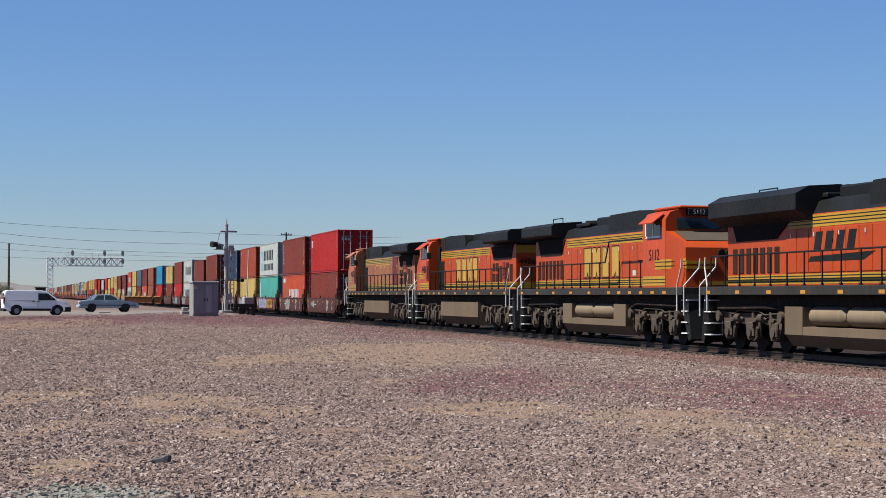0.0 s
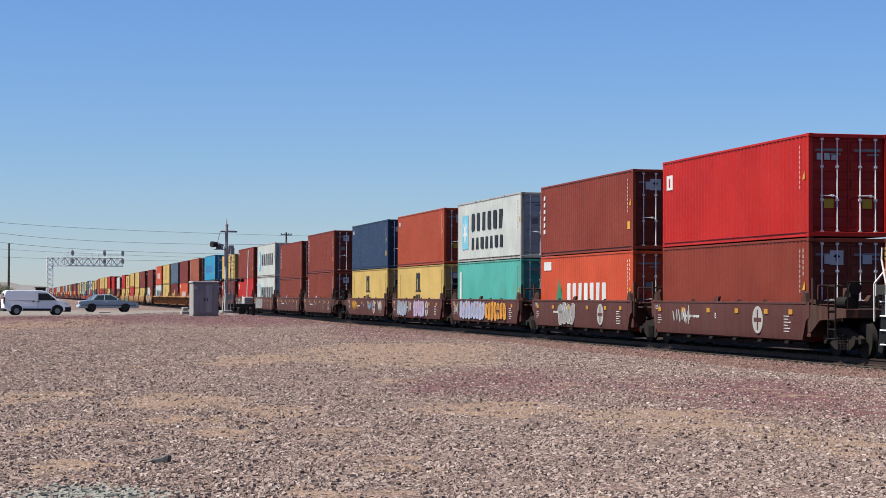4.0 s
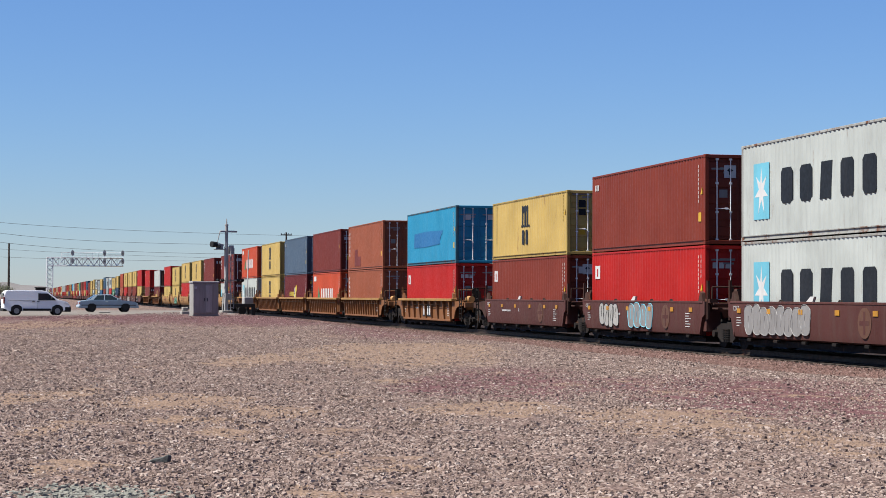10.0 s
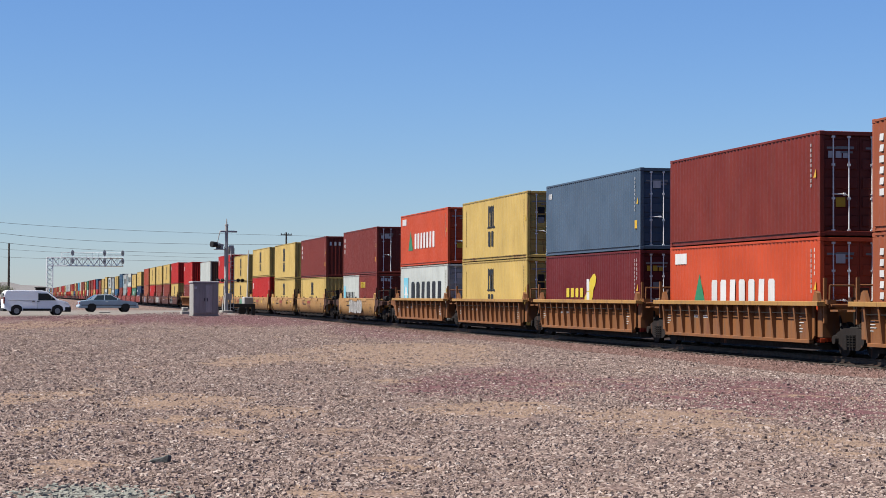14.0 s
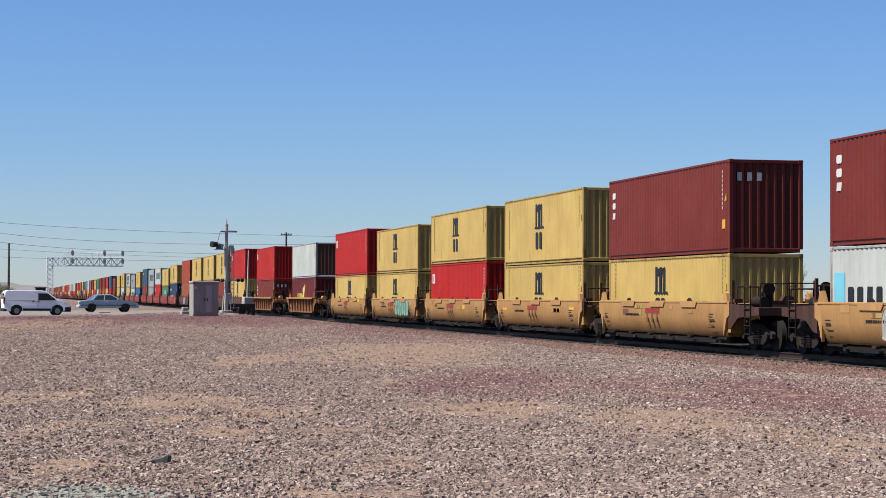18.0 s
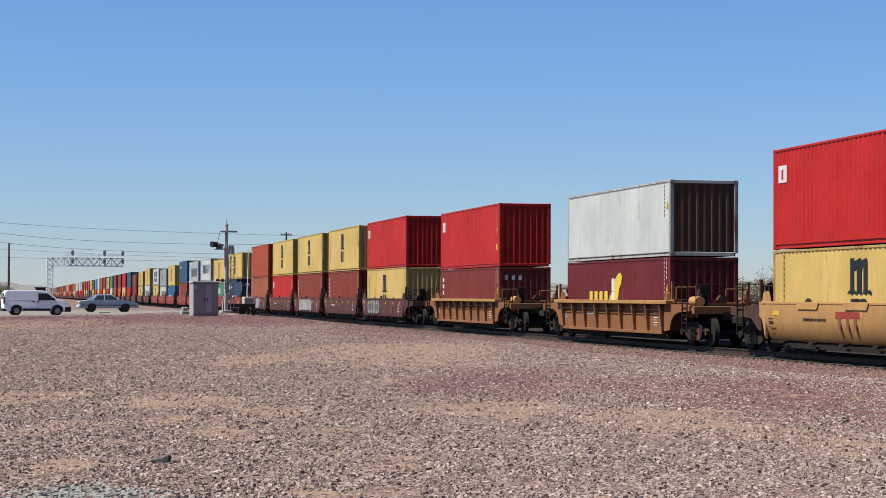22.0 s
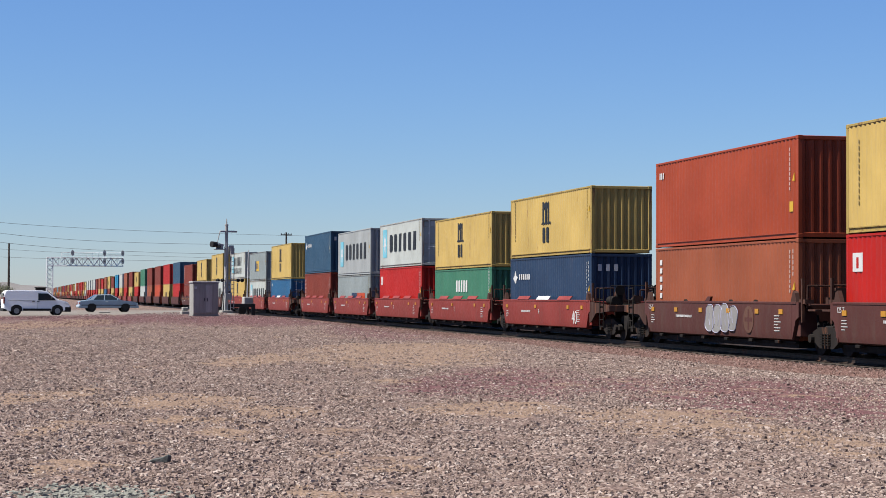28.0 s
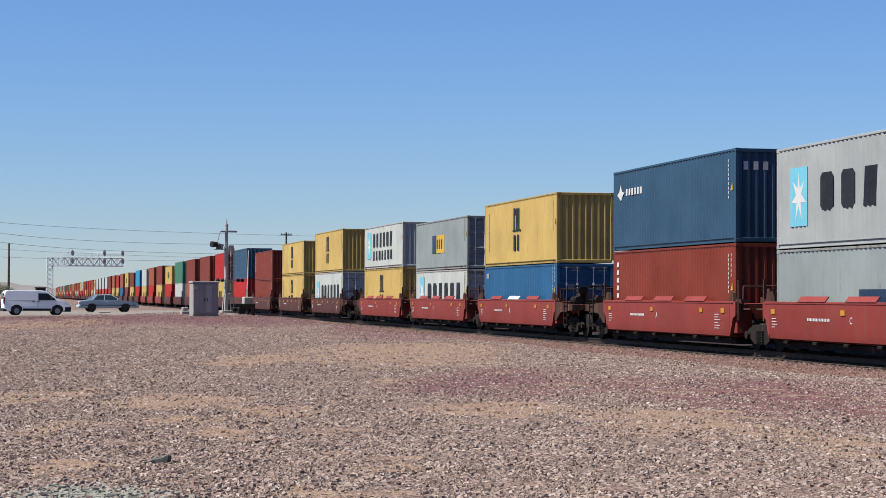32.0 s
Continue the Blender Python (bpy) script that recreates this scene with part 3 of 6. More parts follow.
    part("small_writing", shared("number_bars_%d" % (seed % 3), ink, lambda: bars(L - 0.62, h - 0.32, 9, 0.2, 0.14, seed % 3, upright=True)), None, ob)
    if seed % 2 == 0:
        part("small_writing", shared("number_bars_b%d" % (seed % 4), ink, lambda: bars(L - 0.40, h - 0.30, 5, 0.2, 0.16, seed % 4, upright=True)), None, ob)
    part("small_writing", shared("height_mark_%d" % (seed % 2), "yellow_mark", lambda: slab(bm_new(), [(L - 0.44, h * (0.50 + 0.06 * (seed % 2))), (L - 0.26, h * (0.50 + 0.06 * (seed % 2))), (L - 0.28, h * (0.58 + 0.06 * (seed % 2)))], -1.2165, -1.2105)), None, ob)
    if seed % 3 != 1 and not dark:
        part("warning_label", shared("warn_label", "yellow_mark", lambda: panel(L - 0.62, L - 0.36, h * 0.26, h * 0.36)), None, ob, "small yellow warning label")


DOOR_SIGN = {"rust_brown": ("black_mark", "placard"), "brown": ("black_mark", "placard"), "yellow": ("black_mark", "two"), "tex_red": ("white_mark", "low"), "red": ("white_mark", "low"),
             "orangered": ("black_mark", "placard"), "maroon": ("yellow_mark", "low")}


def door_block(kind, y0, y1, z0, z1):
    bm = block(kind, y0, y1, z0, z1, 0.0, 0.0)
    bmesh.ops.transform(bm, matrix=Matrix.Translation((0.081, 0, 0)) @ Matrix.Rotation(radians(90), 4, "Z"), verts=bm.verts)
    return bm


def container(color, h, front, mark, seed, length=LONG, detailed=True):
    """A steel freight box with its base at z = 0; front: doors ("d") or a corrugated end ("c") towards +x."""
    words = {"red": "bright red", "brown": "brown-red", "rust_brown": "rust-brown", "hyred": "orange-red", "white": "pale grey-white", "teal": "turquoise", "orangered": "faded orange-red",
             "yellow": "mustard yellow", "navy": "dark navy blue", "sky_blue": "bright blue", "slate": "slate blue", "maroon": "deep maroon", "tex_red": "dark brownish red",
             "rust_orange": "rusty orange", "green": "dark green", "grey": "pale grey", "blue": "mid blue", "steel_blue": "dark blue", "silver": "silvery grey"}[color]
    ob = thing("shipping_container", f"{words} corrugated steel freight container on a train", "container", group="freight containers on the train")
    L = length / 2
    tag = f"{h:.2f}_{length:.1f}"
    worn = color + "_worn" if color + "_worn" in MATS else color
    if not detailed:
        part("body", shared("far_body" + tag, color, lambda: box(wave(wave(bm_new(), (-L, -1.215), (L, -1.215), 0.1, h - 0.06, (0, 1), 0.04, 0.55), (L, -1.2), (L, 1.2), 0.1, h - 0.06, (-1, 0), 0.05, 0.4),
                                                                   -L + 0.06, L - 0.06, -1.16, 1.19, 0.0, h)), None, ob)
        part("frame", shared("far_frame" + tag, color, lambda: box(box(box(box(bm_new(), -L, L, -1.224, -1.15, 0, 0.12), -L, L, -1.224, -1.15, h - 0.07, h), L - 0.1, L + 0.006, -1.228, -1.1, 0, h), -L - 0.006, -L + 0.1, -1.228, -1.1, 0, h)), None, ob)
        if mark in ("crest", "star"):
            dress_far = shared("far_mark", "black_mark", lambda: strokes(bm_new(), -1.4, h * 0.3, 2.8, 0.9, 3, 7, 0.3, y=-1.235))
            part("trade_mark", dress_far, None, ob, "dark block shapes")
        return ob
    part("side_panel", shared("side_near" + tag, color, lambda: wave(bm_new(), (-L + 0.12, -1.2085), (L - 0.12, -1.2085), 0.14, h - 0.05, (0, 1), 0.024)), None, ob)
    part("side_panel", shared("side_far" + tag, color, lambda: wave(bm_new(), (-L + 0.12, 1.2085), (L - 0.12, 1.2085), 0.14, h - 0.05, (0, -1))), None, ob)
    part("roof_panel", shared("roof" + tag, color, lambda: box(bm_new(), -L + 0.1, L - 0.1, -1.17, 1.17, h - 0.05, h - 0.012)), None, ob)
    part("end_panel", shared("end_back" + tag, color, lambda: wave(bm_new(), (-L + 0.03, -1.08), (-L + 0.03, 1.08), 0.14, h - 0.08, (1, 0), 0.045)), None, ob)
    part("floor", shared("floor" + tag, "underframe", lambda: box(bm_new(), -L + 0.1, L - 0.1, -1.15, 1.15, 0.02, 0.13)), None, ob)
    for s in (-1, 1):
        part("top_rail", shared(f"top_rail{s}" + tag, worn, lambda: box(bm_new(), -L + 0.15, L - 0.15, s * 1.219, s * 1.16, h - 0.075, h - 0.008, 0.006)), None, ob)
        if s < 0:
            part("bottom_rail", shared(f"bottom_rail{s}" + tag, worn, lambda: slab(bm_new(), [(s * 1.165, 0.02), (s * 1.219, 0.02), (s * 1.219, 0.045), (s * 1.188, 0.052), (s * 1.188, 0.135), (s * 1.221, 0.142), (s * 1.221, 0.170), (s * 1.165, 0.170)], -L + 0.15, L - 0.15, "x")), None, ob)
        for e in (-1, 1) if s < 0 else (1,):
            part("corner_post", shared(f"post{s}{e}" + tag, worn, lambda: box(bm_new(), e * L - e * 0.004, e * L - e * 0.15, s * 1.2175, s * 1.08, 0.118, h - 0.118, 0.012)), None, ob)
    cast = shared("corner_casting", worn, lambda: box(bm_new(), -0.089, 0.089, -0.081, 0.081, -0.059, 0.059, 0.012))
    for sx in (-1, 1):
        for sy in (-1, 1) if sx > 0 else (-1,):
            for z in (0.059, h - 0.059) if sy < 0 else (h - 0.059,):
                c = part("corner_casting", cast, None, ob)
                c.location = (sx * (L - 0.089 + 0.003), sy * (1.222 - 0.081), z)
    part("door_sill", shared("sill" + tag, color, lambda: box(bm_new(), L - 0.12, L - 0.006, -1.08, 1.08, 0.02, 0.15, 0.01)), None, ob)
    part("door_header", shared("header" + tag, color, lambda: box(bm_new(), L - 0.12, L - 0.006, -1.08, 1.08, h - 0.125, h - 0.01, 0.01)), None, ob)
    if front == "d":
        for s in (-1, 1):
            leaf = part("door", shared("leaf" + tag, color, lambda: door_leaf(h)), None, ob)
            leaf.location = (L - 0.155, s * 0.575, 0)
            for k in (-0.22, 0.24):
                r = part("lock_rod", shared("lock_rod" + tag, "galvanised", lambda: rods(h)), None, leaf, "galvanised locking rod")
                r.location = (0, k, 0)
            hd = part("door_handle", shared("door_handle", "galvanised", handle), None, leaf)
            hd.location = (0, -0.05, h * 0.40)
            part("label", shared("door_label%d" % (seed % 3), ("white_mark", "yellow_mark", "pale_grey_mark")[seed % 3], lambda: box(bm_new(), 0.079, 0.084, -0.14, 0.14, h * (0.75, 0.28, 0.52)[seed % 3], h * (0.75, 0.28, 0.52)[seed % 3] + 0.26)), None, leaf)
            if s < 0 and color in DOOR_SIGN:
                ink, kind = DOOR_SIGN[color]
                if kind == "placard":
                    pl = part("placard", shared("door_placard", "white_mark", lambda: box(bm_new(), 0.079, 0.086, 0.03, 0.43, h * 0.74, h * 0.88)), None, leaf, "white square placard")
                    part("emblem", shared("placard_emblem", ink, lambda: slab(bm_new(), [(0.12, h * 0.82), (0.23, h * 0.855), (0.34, h * 0.82), (0.27, h * 0.81), (0.26, h * 0.77), (0.20, h * 0.77), (0.19, h * 0.81)], 0.087, 0.089, "x")), None, pl)
                else:
                    for k, spot in enumerate(((-0.14, 0.16, 0.66, 0.76), (-0.14, 0.16, 0.55, 0.64)) if kind == "two" else ((-0.36, -0.19, 0.745, 0.81), (-0.14, 0.03, 0.745, 0.81), (0.07, 0.24, 0.745, 0.81))):
                        part("trade_mark", shared(f"door_mark{kind}{k}", ink, lambda: door_block(k, spot[0], spot[1], h * spot[2], h * spot[3])), None, leaf, "plain block of a trade mark")
            part("small_writing", shared("door_bars", "pale_grey_mark", lambda: box(box(box(bm_new(), 0.079, 0.083, -0.12, 0.40, h * 0.83, h * 0.855), 0.079, 0.083, 0.0, 0.36, h * 0.79, h * 0.81), 0.079, 0.083, -0.4, -0.1, h * 0.83, h * 0.85)), None, leaf)
    else:
        part("end_panel", shared("end_front" + tag, "rust_end" if mark == "rusted" else color, lambda: wave(bm_new(), (L - 0.020, -1.08), (L - 0.020, 1.08), 0.14, h - 0.12, (-1, 0), 0.07, 0.27)), None, ob)
        if mark in ("big_upright", "bow"):
            for k, y in enumerate((-0.95, -0.62, -0.30)):
                part("trade_mark", shared(f"end_block{k}" + tag, "white_mark", lambda: box(bm_new(), L - 0.026, L - 0.019, y, y + 0.15, h * 0.77, h * 0.86)), None, ob, "plain white block")
    if length > 10:
        dress(ob, mark, h, color, seed)
    return ob


# ---- well cars ----
def side_smooth(s, facet):
    """A side sill of a smooth well car: a plate with a folded lower part and a thick top edge."""
    bm = bm_new()
    y0 = s * 1.44
    prof = [(y0, 1.46), (y0, 0.92 if facet else 0.62), (s * (1.27 if facet else 1.40), 0.42), (s * 1.22, 0.37), (s * 1.20, 0.45), (s * 1.34, 1.0), (s * 1.34, 1.46)]
    slab(bm, prof, -6.15, 6.15, "x")
    return bm


def end_gusset(s, e):
    bm = bm_new()
    slab(bm, [(e * 6.15, 1.46), (e * 6.62, 1.46), (e * 6.62, 1.05), (e * 6.40, 0.95), (e * 6.15, 0.40)], s * 1.435, s * 1.35)
    return bm


def truck():
    """A two-axle freight bogie, its centre at the origin."""
    parts = []
    for s in (-1, 1):
        bm = bm_new()
        slab(bm, [(-1.15, 0.52), (-0.85, 0.66), (-0.45, 0.78), (0.45, 0.78), (0.85, 0.66), (1.15, 0.52), (1.15, 0.38), (0.78, 0.36), (0.45, 0.20), (-0.45, 0.20), (-0.78, 0.36), (-1.15, 0.38)], s * 1.06, s * 0.93)
        parts.append(("side_frame", bm, "cast_iron"))
        bm = bm_new()
        for k in (-0.2, 0.0, 0.2):
            for j in range(5):
                rod(bm, (k, s * 1.07, 0.29 + j * 0.07), (k, s * 1.07, 0.325 + j * 0.07), 0.085, 8)
        parts.append(("spring_nest", bm, "underframe"))
        for e in (-1, 1):
            bm = bm_new()
            rod(bm, (e * 0.89, s * 1.0, 0.46), (e * 0.89, s * 1.16, 0.46), 0.12, 10)
            parts.append(("bearing_cap", bm, "cast_iron"))
    for e in (-1, 1):
        for s in (-1, 1):
            bm = bm_new()
            rod(bm, (e * 0.89, s * 0.70, 0.46), (e * 0.89, s * 0.83, 0.46), 0.46, 24)
            rod(bm, (e * 0.89, s * 0.68, 0.46), (e * 0.89, s * 0.71, 0.46), 0.49, 24)
            parts.append(("wheel", bm, "wheel_steel"))
        bm = bm_new()
        rod(bm, (e * 0.89, -0.95, 0.46), (e * 0.89, 0.95, 0.46), 0.085, 8)
        parts.append(("axle", bm, "wheel_steel"))
    parts.append(("bolster", box(bm_new(), -0.25, 0.25, -1.0, 1.0, 0.5, 0.82, 0.03), "underframe"))
    return [(n, mesh_of(n, bm, m)) for n, bm, m in parts]


TRUCK = truck()


def add_truck(ob, x):
    host = part("bogie", shared("bogie_plate", "underframe", lambda: rod(bm_new(), (0, 0, 0.78), (0, 0, 0.95), 0.3, 12)), None, ob)
    host.location = (x, 0, 0)
    for n, me in TRUCK:
        part(n, me, None, host)


def platform(ob, e, kind, coupled):
    """The end of a well unit: a neck over the bogie; at a car's own end also coupler, ladder, brake stand and steps."""
    end = 8.95 if coupled else 7.55
    body = {"brown": "well_brown", "ribbed": "well_orange", "facet": "well_yellow", "redwell": "well_red"}[kind]
    rusty = "well_orange" if kind == "ribbed" else "end_rust"
    part("end_bulkhead", shared(f"bulkhead{e}", body, lambda: box(bm_new(), e * 6.2, e * 6.5, -1.34, 1.34, 0.5, 1.42, 0.02)), None, ob)
    part("neck", shared(f"neck{e}{coupled}", "underframe", lambda: slab(bm_new(), [(e * 6.5, 1.36), (e * end, 1.12), (e * end, 0.86), (e * 6.5, 0.7)], -0.42, 0.42)), None, ob)
    for s in (-1, 1):
        part("stanchion", shared(f"stanchion{e}{s}", rusty, lambda: box(box(bm_new(), e * 6.66, e * 6.74, s * 1.30, s * 1.38, 0.9, 2.12), e * 6.5, e * 6.9, s * 1.10, s * 1.36, 1.42, 1.54)), None, ob)
        part("corner_guide", shared(f"guide{e}{s}", body if kind in ("facet", "ribbed") else "end_rust", lambda: slab(bm_new(), [(e * 6.02, 1.46), (e * 6.42, 1.46), (e * 6.34, 1.72), (e * 6.20, 1.78), (e * 6.10, 1.62)], s * 1.42, s * 1.30)), None, ob)
    part("cross_walk", shared(f"cross_walk{e}", rusty, lambda: box(box(bm_new(), e * 6.95, e * 7.45, -1.3, 1.3, 1.22, 1.27), e * 6.6, e * 6.95, -1.25, 1.25, 1.36, 1.40)), None, ob)
    part("hose", shared(f"hose{e}", "underframe", lambda: pipe(bm_new(), [(e * 6.7, -0.9, 1.1), (e * 7.0, -1.0, 0.7), (e * 7.5, -0.95, 0.55), (e * 7.7, -0.8, 0.9)], 0.035)), None, ob)
    part("end_rail", shared(f"end_rail{e}", rusty, lambda: pipe(bm_new(), [(e * 6.78, -1.25, 1.30), (e * 6.82, -1.25, 1.92), (e * 6.82, -0.55, 1.92), (e * 6.80, -0.55, 1.40), (e * 6.80, 0.5, 1.40), (e * 6.82, 0.5, 1.86), (e * 6.82, 1.25, 1.86), (e * 6.78, 1.25, 1.3)], 0.026)), None, ob)
    part("valve_box", shared(f"valve_box{e}", "end_rust", lambda: slab(bm_new(), [(-0.62, 1.42), (0.6, 1.42), (0.6, 1.62), (0.3, 1.66), (0.2, 1.50), (-0.08, 1.50), (-0.12, 1.86), (-0.42, 1.86), (-0.48, 1.6), (-0.62, 1.6)], e * 6.60, e * 6.84, "x")), None, ob)
    if coupled:
        part("coupler", shared(f"coupler{e}", "cast_iron", lambda: box(box(bm_new(), e * 8.9, e * 9.62, -0.12, 0.12, 0.74, 0.98, 0.03), e * 9.5, e * 9.84, -0.2, 0.16, 0.70, 1.02, 0.05)), None, ob)
        part("end_sill", shared(f"end_sill{e}{kind}", rusty, lambda: box(bm_new(), e * 8.75, e * 8.95, -1.42, 1.42, 1.05, 1.30, 0.015)), None, ob)
        for s in (-1, 1):
            part("end_side_plate", shared(f"end_side{e}{s}{kind == 'ribbed'}", body if kind == "ribbed" else "end_rust", lambda: slab(bm_new(), [(e * 6.1, 1.36), (e * 8.3, 1.36), (e * 8.5, 1.30), (e * 8.5, 1.14), (e * 7.5, 1.10), (e * 7.05, 1.0), (e * 6.75, 0.8), (e * 6.6, 0.5), (e * 6.1, 0.45)] if kind == "ribbed" else
                                                                            [(e * 6.5, 1.40), (e * 8.76, 1.30), (e * 8.76, 1.06), (e * 7.3, 0.98), (e * 6.75, 0.66), (e * 6.5, 0.62)], s * 1.36, s * 1.42)), None, ob)
        part("deck", shared(f"deck{e}", rusty, lambda: box(bm_new(), e * 7.4, e * 8.75, -1.36, 1.36, 1.16, 1.24)), None, ob)

        def ladder():
            bm = bm_new()
            for x in (7.9, 8.35):
                rod(bm, (e * x, -1.44, 0.45), (e * x, -1.44, 1.95), 0.022, 6)
            for z in (0.5, 0.75, 1.0, 1.25, 1.5, 1.9):
                rod(bm, (e * 7.9, -1.44, z), (e * 8.35, -1.44, z), 0.018, 6)
            return bm
        part("ladder", shared(f"ladder{e}", "underframe", ladder), None, ob)
        part("handrail", shared(f"handrail{e}", "underframe", lambda: pipe(bm_new(), [(e * 8.8, -1.3, 1.2), (e * 8.8, -1.3, 2.0), (e * 8.8, -0.4, 2.0), (e * 8.8, -0.4, 1.2)], 0.018)), None, ob)
        part("brake_stand", shared(f"brake_stand{e}", "underframe", lambda: rod(box(bm_new(), e * 7.6, e * 7.72, -0.72, -0.48, 1.2, 1.95, 0.02), (e * 7.72, -0.6, 1.85), (e * 7.76, -0.6, 1.85), 0.19, 14)), None, ob)
        part("air_reservoir", shared(f"reservoir{e}", "well_yellow" if kind == "ribbed" and e > 0 else "underframe", lambda: rod(bm_new(), (e * 7.3, -0.85, 1.46), (e * 8.0, -0.85, 1.46), 0.16, 14)), None, ob)
        add_truck(ob, e * 7.95)


def well_unit(kind, first, last, seed, detailed=True):
    """One well of a container car, its middle at x = 0 and the rail head at z = 0."""
    body = {"brown": "well_brown", "ribbed": "well_orange", "facet": "well_yellow", "redwell": "well_red"}[kind]
    words = {"brown": "weathered brown", "ribbed": "rusty orange ribbed", "facet": "yellow smooth-sided", "redwell": "faded red"}[kind]
    ob = thing("well_car", f"{words} steel well wagon carrying stacked containers on rails", "rail wagon", group="well wagons of the train")
    if not detailed:
        part("side_sill", shared("far_sill", body, lambda: side_smooth(-1, False)), None, ob)
        part("body", shared("far_well", "underframe", lambda: box(box(bm_new(), -7.6, 7.6, -0.9, 0.9, 0.5, 1.2), -6.1, 6.1, -1.3, 1.3, 0.3, 0.36)), None, ob)
        part("bogie", shared("far_bogie", "underframe", lambda: box(bm_new(), -9.2, -7.2, -1.1, 1.1, 0.0, 0.8, 0.1)), None, ob)
        part("stanchion", shared("far_stanchion", "underframe", lambda: box(bm_new(), 6.6, 6.85, -1.38, -1.28, 0.9, 2.2)), None, ob)
        return ob
    if kind == "ribbed":
        for s in (-1, 1):
            part("top_chord", shared(f"chord{s}", "well_chord", lambda: box(bm_new(), -6.75, 6.75, s * 1.33, s * 1.60, 1.36, 1.49, 0.012)), None, ob)
            part("side_panel", shared(f"rib_panel{s}", body, lambda: slab(bm_new(), [(-6.1, 1.36), (-6.1, 0.55), (-5.9, 0.42), (5.9, 0.42), (6.1, 0.55), (6.1, 1.36)], s * 1.38, s * 1.33)), None, ob)
            part("bottom_chord", shared(f"low_chord{s}", body, lambda: box(bm_new(), -5.9, 5.9, s * 1.30, s * 1.46, 0.34, 0.44, 0.01)), None, ob)
            rib = shared(f"rib{s}", body, lambda: slab(bm_new(), [(s * 1.38, 0.44), (s * 1.46, 0.44), (s * 1.56, 1.36), (s * 1.38, 1.36)], -0.045, 0.045, "x"))
            if s < 0:
                n = 9 if first and last else 11 if last else 15
                for k in range(n):
                    part("rib", rib, None, ob).location = (-5.9 + 11.8 * k / (n - 1), 0, 0)
            part("hand_rod", shared(f"hand_rod{s}", "underframe", lambda: rod(bm_new(), (-5.9, s * 1.50, 1.16), (5.9, s * 1.50, 1.16), 0.014, 6)), None, ob)
    else:
        facet = kind == "facet"
        for s in (-1, 1):
            part("side_sill", shared(f"sill_{facet}{s}", body, lambda: side_smooth(s, facet)), None, ob)
            part("top_chord", shared(f"top_chord{s}", body, lambda: box(bm_new(), -6.45, 6.45, s * 1.32, s * 1.455, 1.405, 1.475, 0.01)), None, ob)
            for e in (-1, 1):
                part("end_gusset", shared(f"gusset{s}{e}", body, lambda: end_gusset(s, e)), None, ob)
        lug = shared("bottom_lug", "underframe", lambda: box(bm_new(), -0.13, 0.13, -1.42, -1.28, 0.29, 0.375, 0.01))
        for k in range(6):
            part("bottom_lug", lug, None, ob).location = (-5.0 + 2.0 * k, 0, 0)
        if kind == "redwell":
            for x in (-3.1, 0.0, 3.1):
                part("guide_tab", shared("guide_tray%d" % (x == 0), "white_mark" if x == 0 and first else "well_red", lambda: slab(bm_new(), [(-1.475, 1.478), (-1.44, 1.478), (-1.33, 1.61), (-1.36, 1.625)], -0.92, 0.92, "x")), None, ob, "sloping guide tray").location = (x, 0, 0)
        elif facet:
            for x in (-3.1, 0.0, 3.1):
                t = part("guide_flap", shared("guide_flap", body, lambda: slab(bm_new(), [(-0.80, 1.455), (0.75, 1.455), (0.62, 1.27), (-0.66, 1.27)], -1.474, -1.446)), None, ob, "hinged side flap")
                part("hook", shared("flap_hook", "underframe", lambda: slab(bm_new(), [(-0.22, 1.476), (0.22, 1.476), (0.06, 1.57), (-0.06, 1.57)], -1.45, -1.40)), None, t)
                t.location = (x, 0, 0)
        else:
            part("guide_tab", shared("guide_tab", "white_mark" if 4 < seed < 10 else body, lambda: slab(bm_new(), [(-0.25, 1.476), (0.17, 1.476), (0.27, 1.62), (0.03, 1.62)], -1.44, -1.36)), None, ob, "small guide tab").location = (-0.5, 0, 0)
            for x in (-2.6, 1.4, 3.4):
                part("guide_hook", shared("guide_hook", "underframe", lambda: slab(bm_new(), [(-0.12, 1.476), (0.12, 1.476), (0.04, 1.53), (-0.04, 1.53)], -1.43, -1.37)), None, ob).location = (x, 0, 0)
    part("well_floor", shared("well_floor", "underframe", lambda: box(box(box(bm_new(), -6.1, 6.1, -1.20, 1.20, 0.17, 0.34), -6.1, -5.3, -1.3, 1.3, 0.30, 0.355), 5.3, 6.1, -1.3, 1.3, 0.30, 0.355)), None, ob)
    reflector = shared("reflector", "amber_mark", lambda: box(bm_new(), -0.14, 0.14, -1.462, -1.438, 1.12, 1.26) if kind != "ribbed" else box(bm_new(), -0.14, 0.14, -1.612, -1.598, 1.39, 1.46))
    if kind in ("brown", "redwell"):
        for x in (-5.7, -3.4, -1.1, 1.3, 3.6, 5.4) if kind == "brown" else (-5.8, -1.1, 3.7, 5.6):
            part("reflector", reflector, None, ob).location = (x, 0, 0)
    ink = "black_mark" if kind in ("facet",) else "white_mark"
    ys = -1.452 if kind != "ribbed" else -1.392
    part("small_writing", shared("car_bars" + kind, ink, lambda: bars(4.9, 1.08, 6, 0.62, 0.085, 7, y=ys)), None, ob)
    part("small_writing", shared("car_bars_b" + kind, ink, lambda: strokes(bm_new(), -3.4, 0.95, 1.5, 0.075, 15, 17, 0.3, y=ys)), None, ob)
    part("small_writing", shared("car_bars_c" + kind, ink, lambda: bars(-5.9, 1.0, 4, 0.4, 0.08, 27, y=ys)), None, ob)
    platform(ob, 1, kind, first)
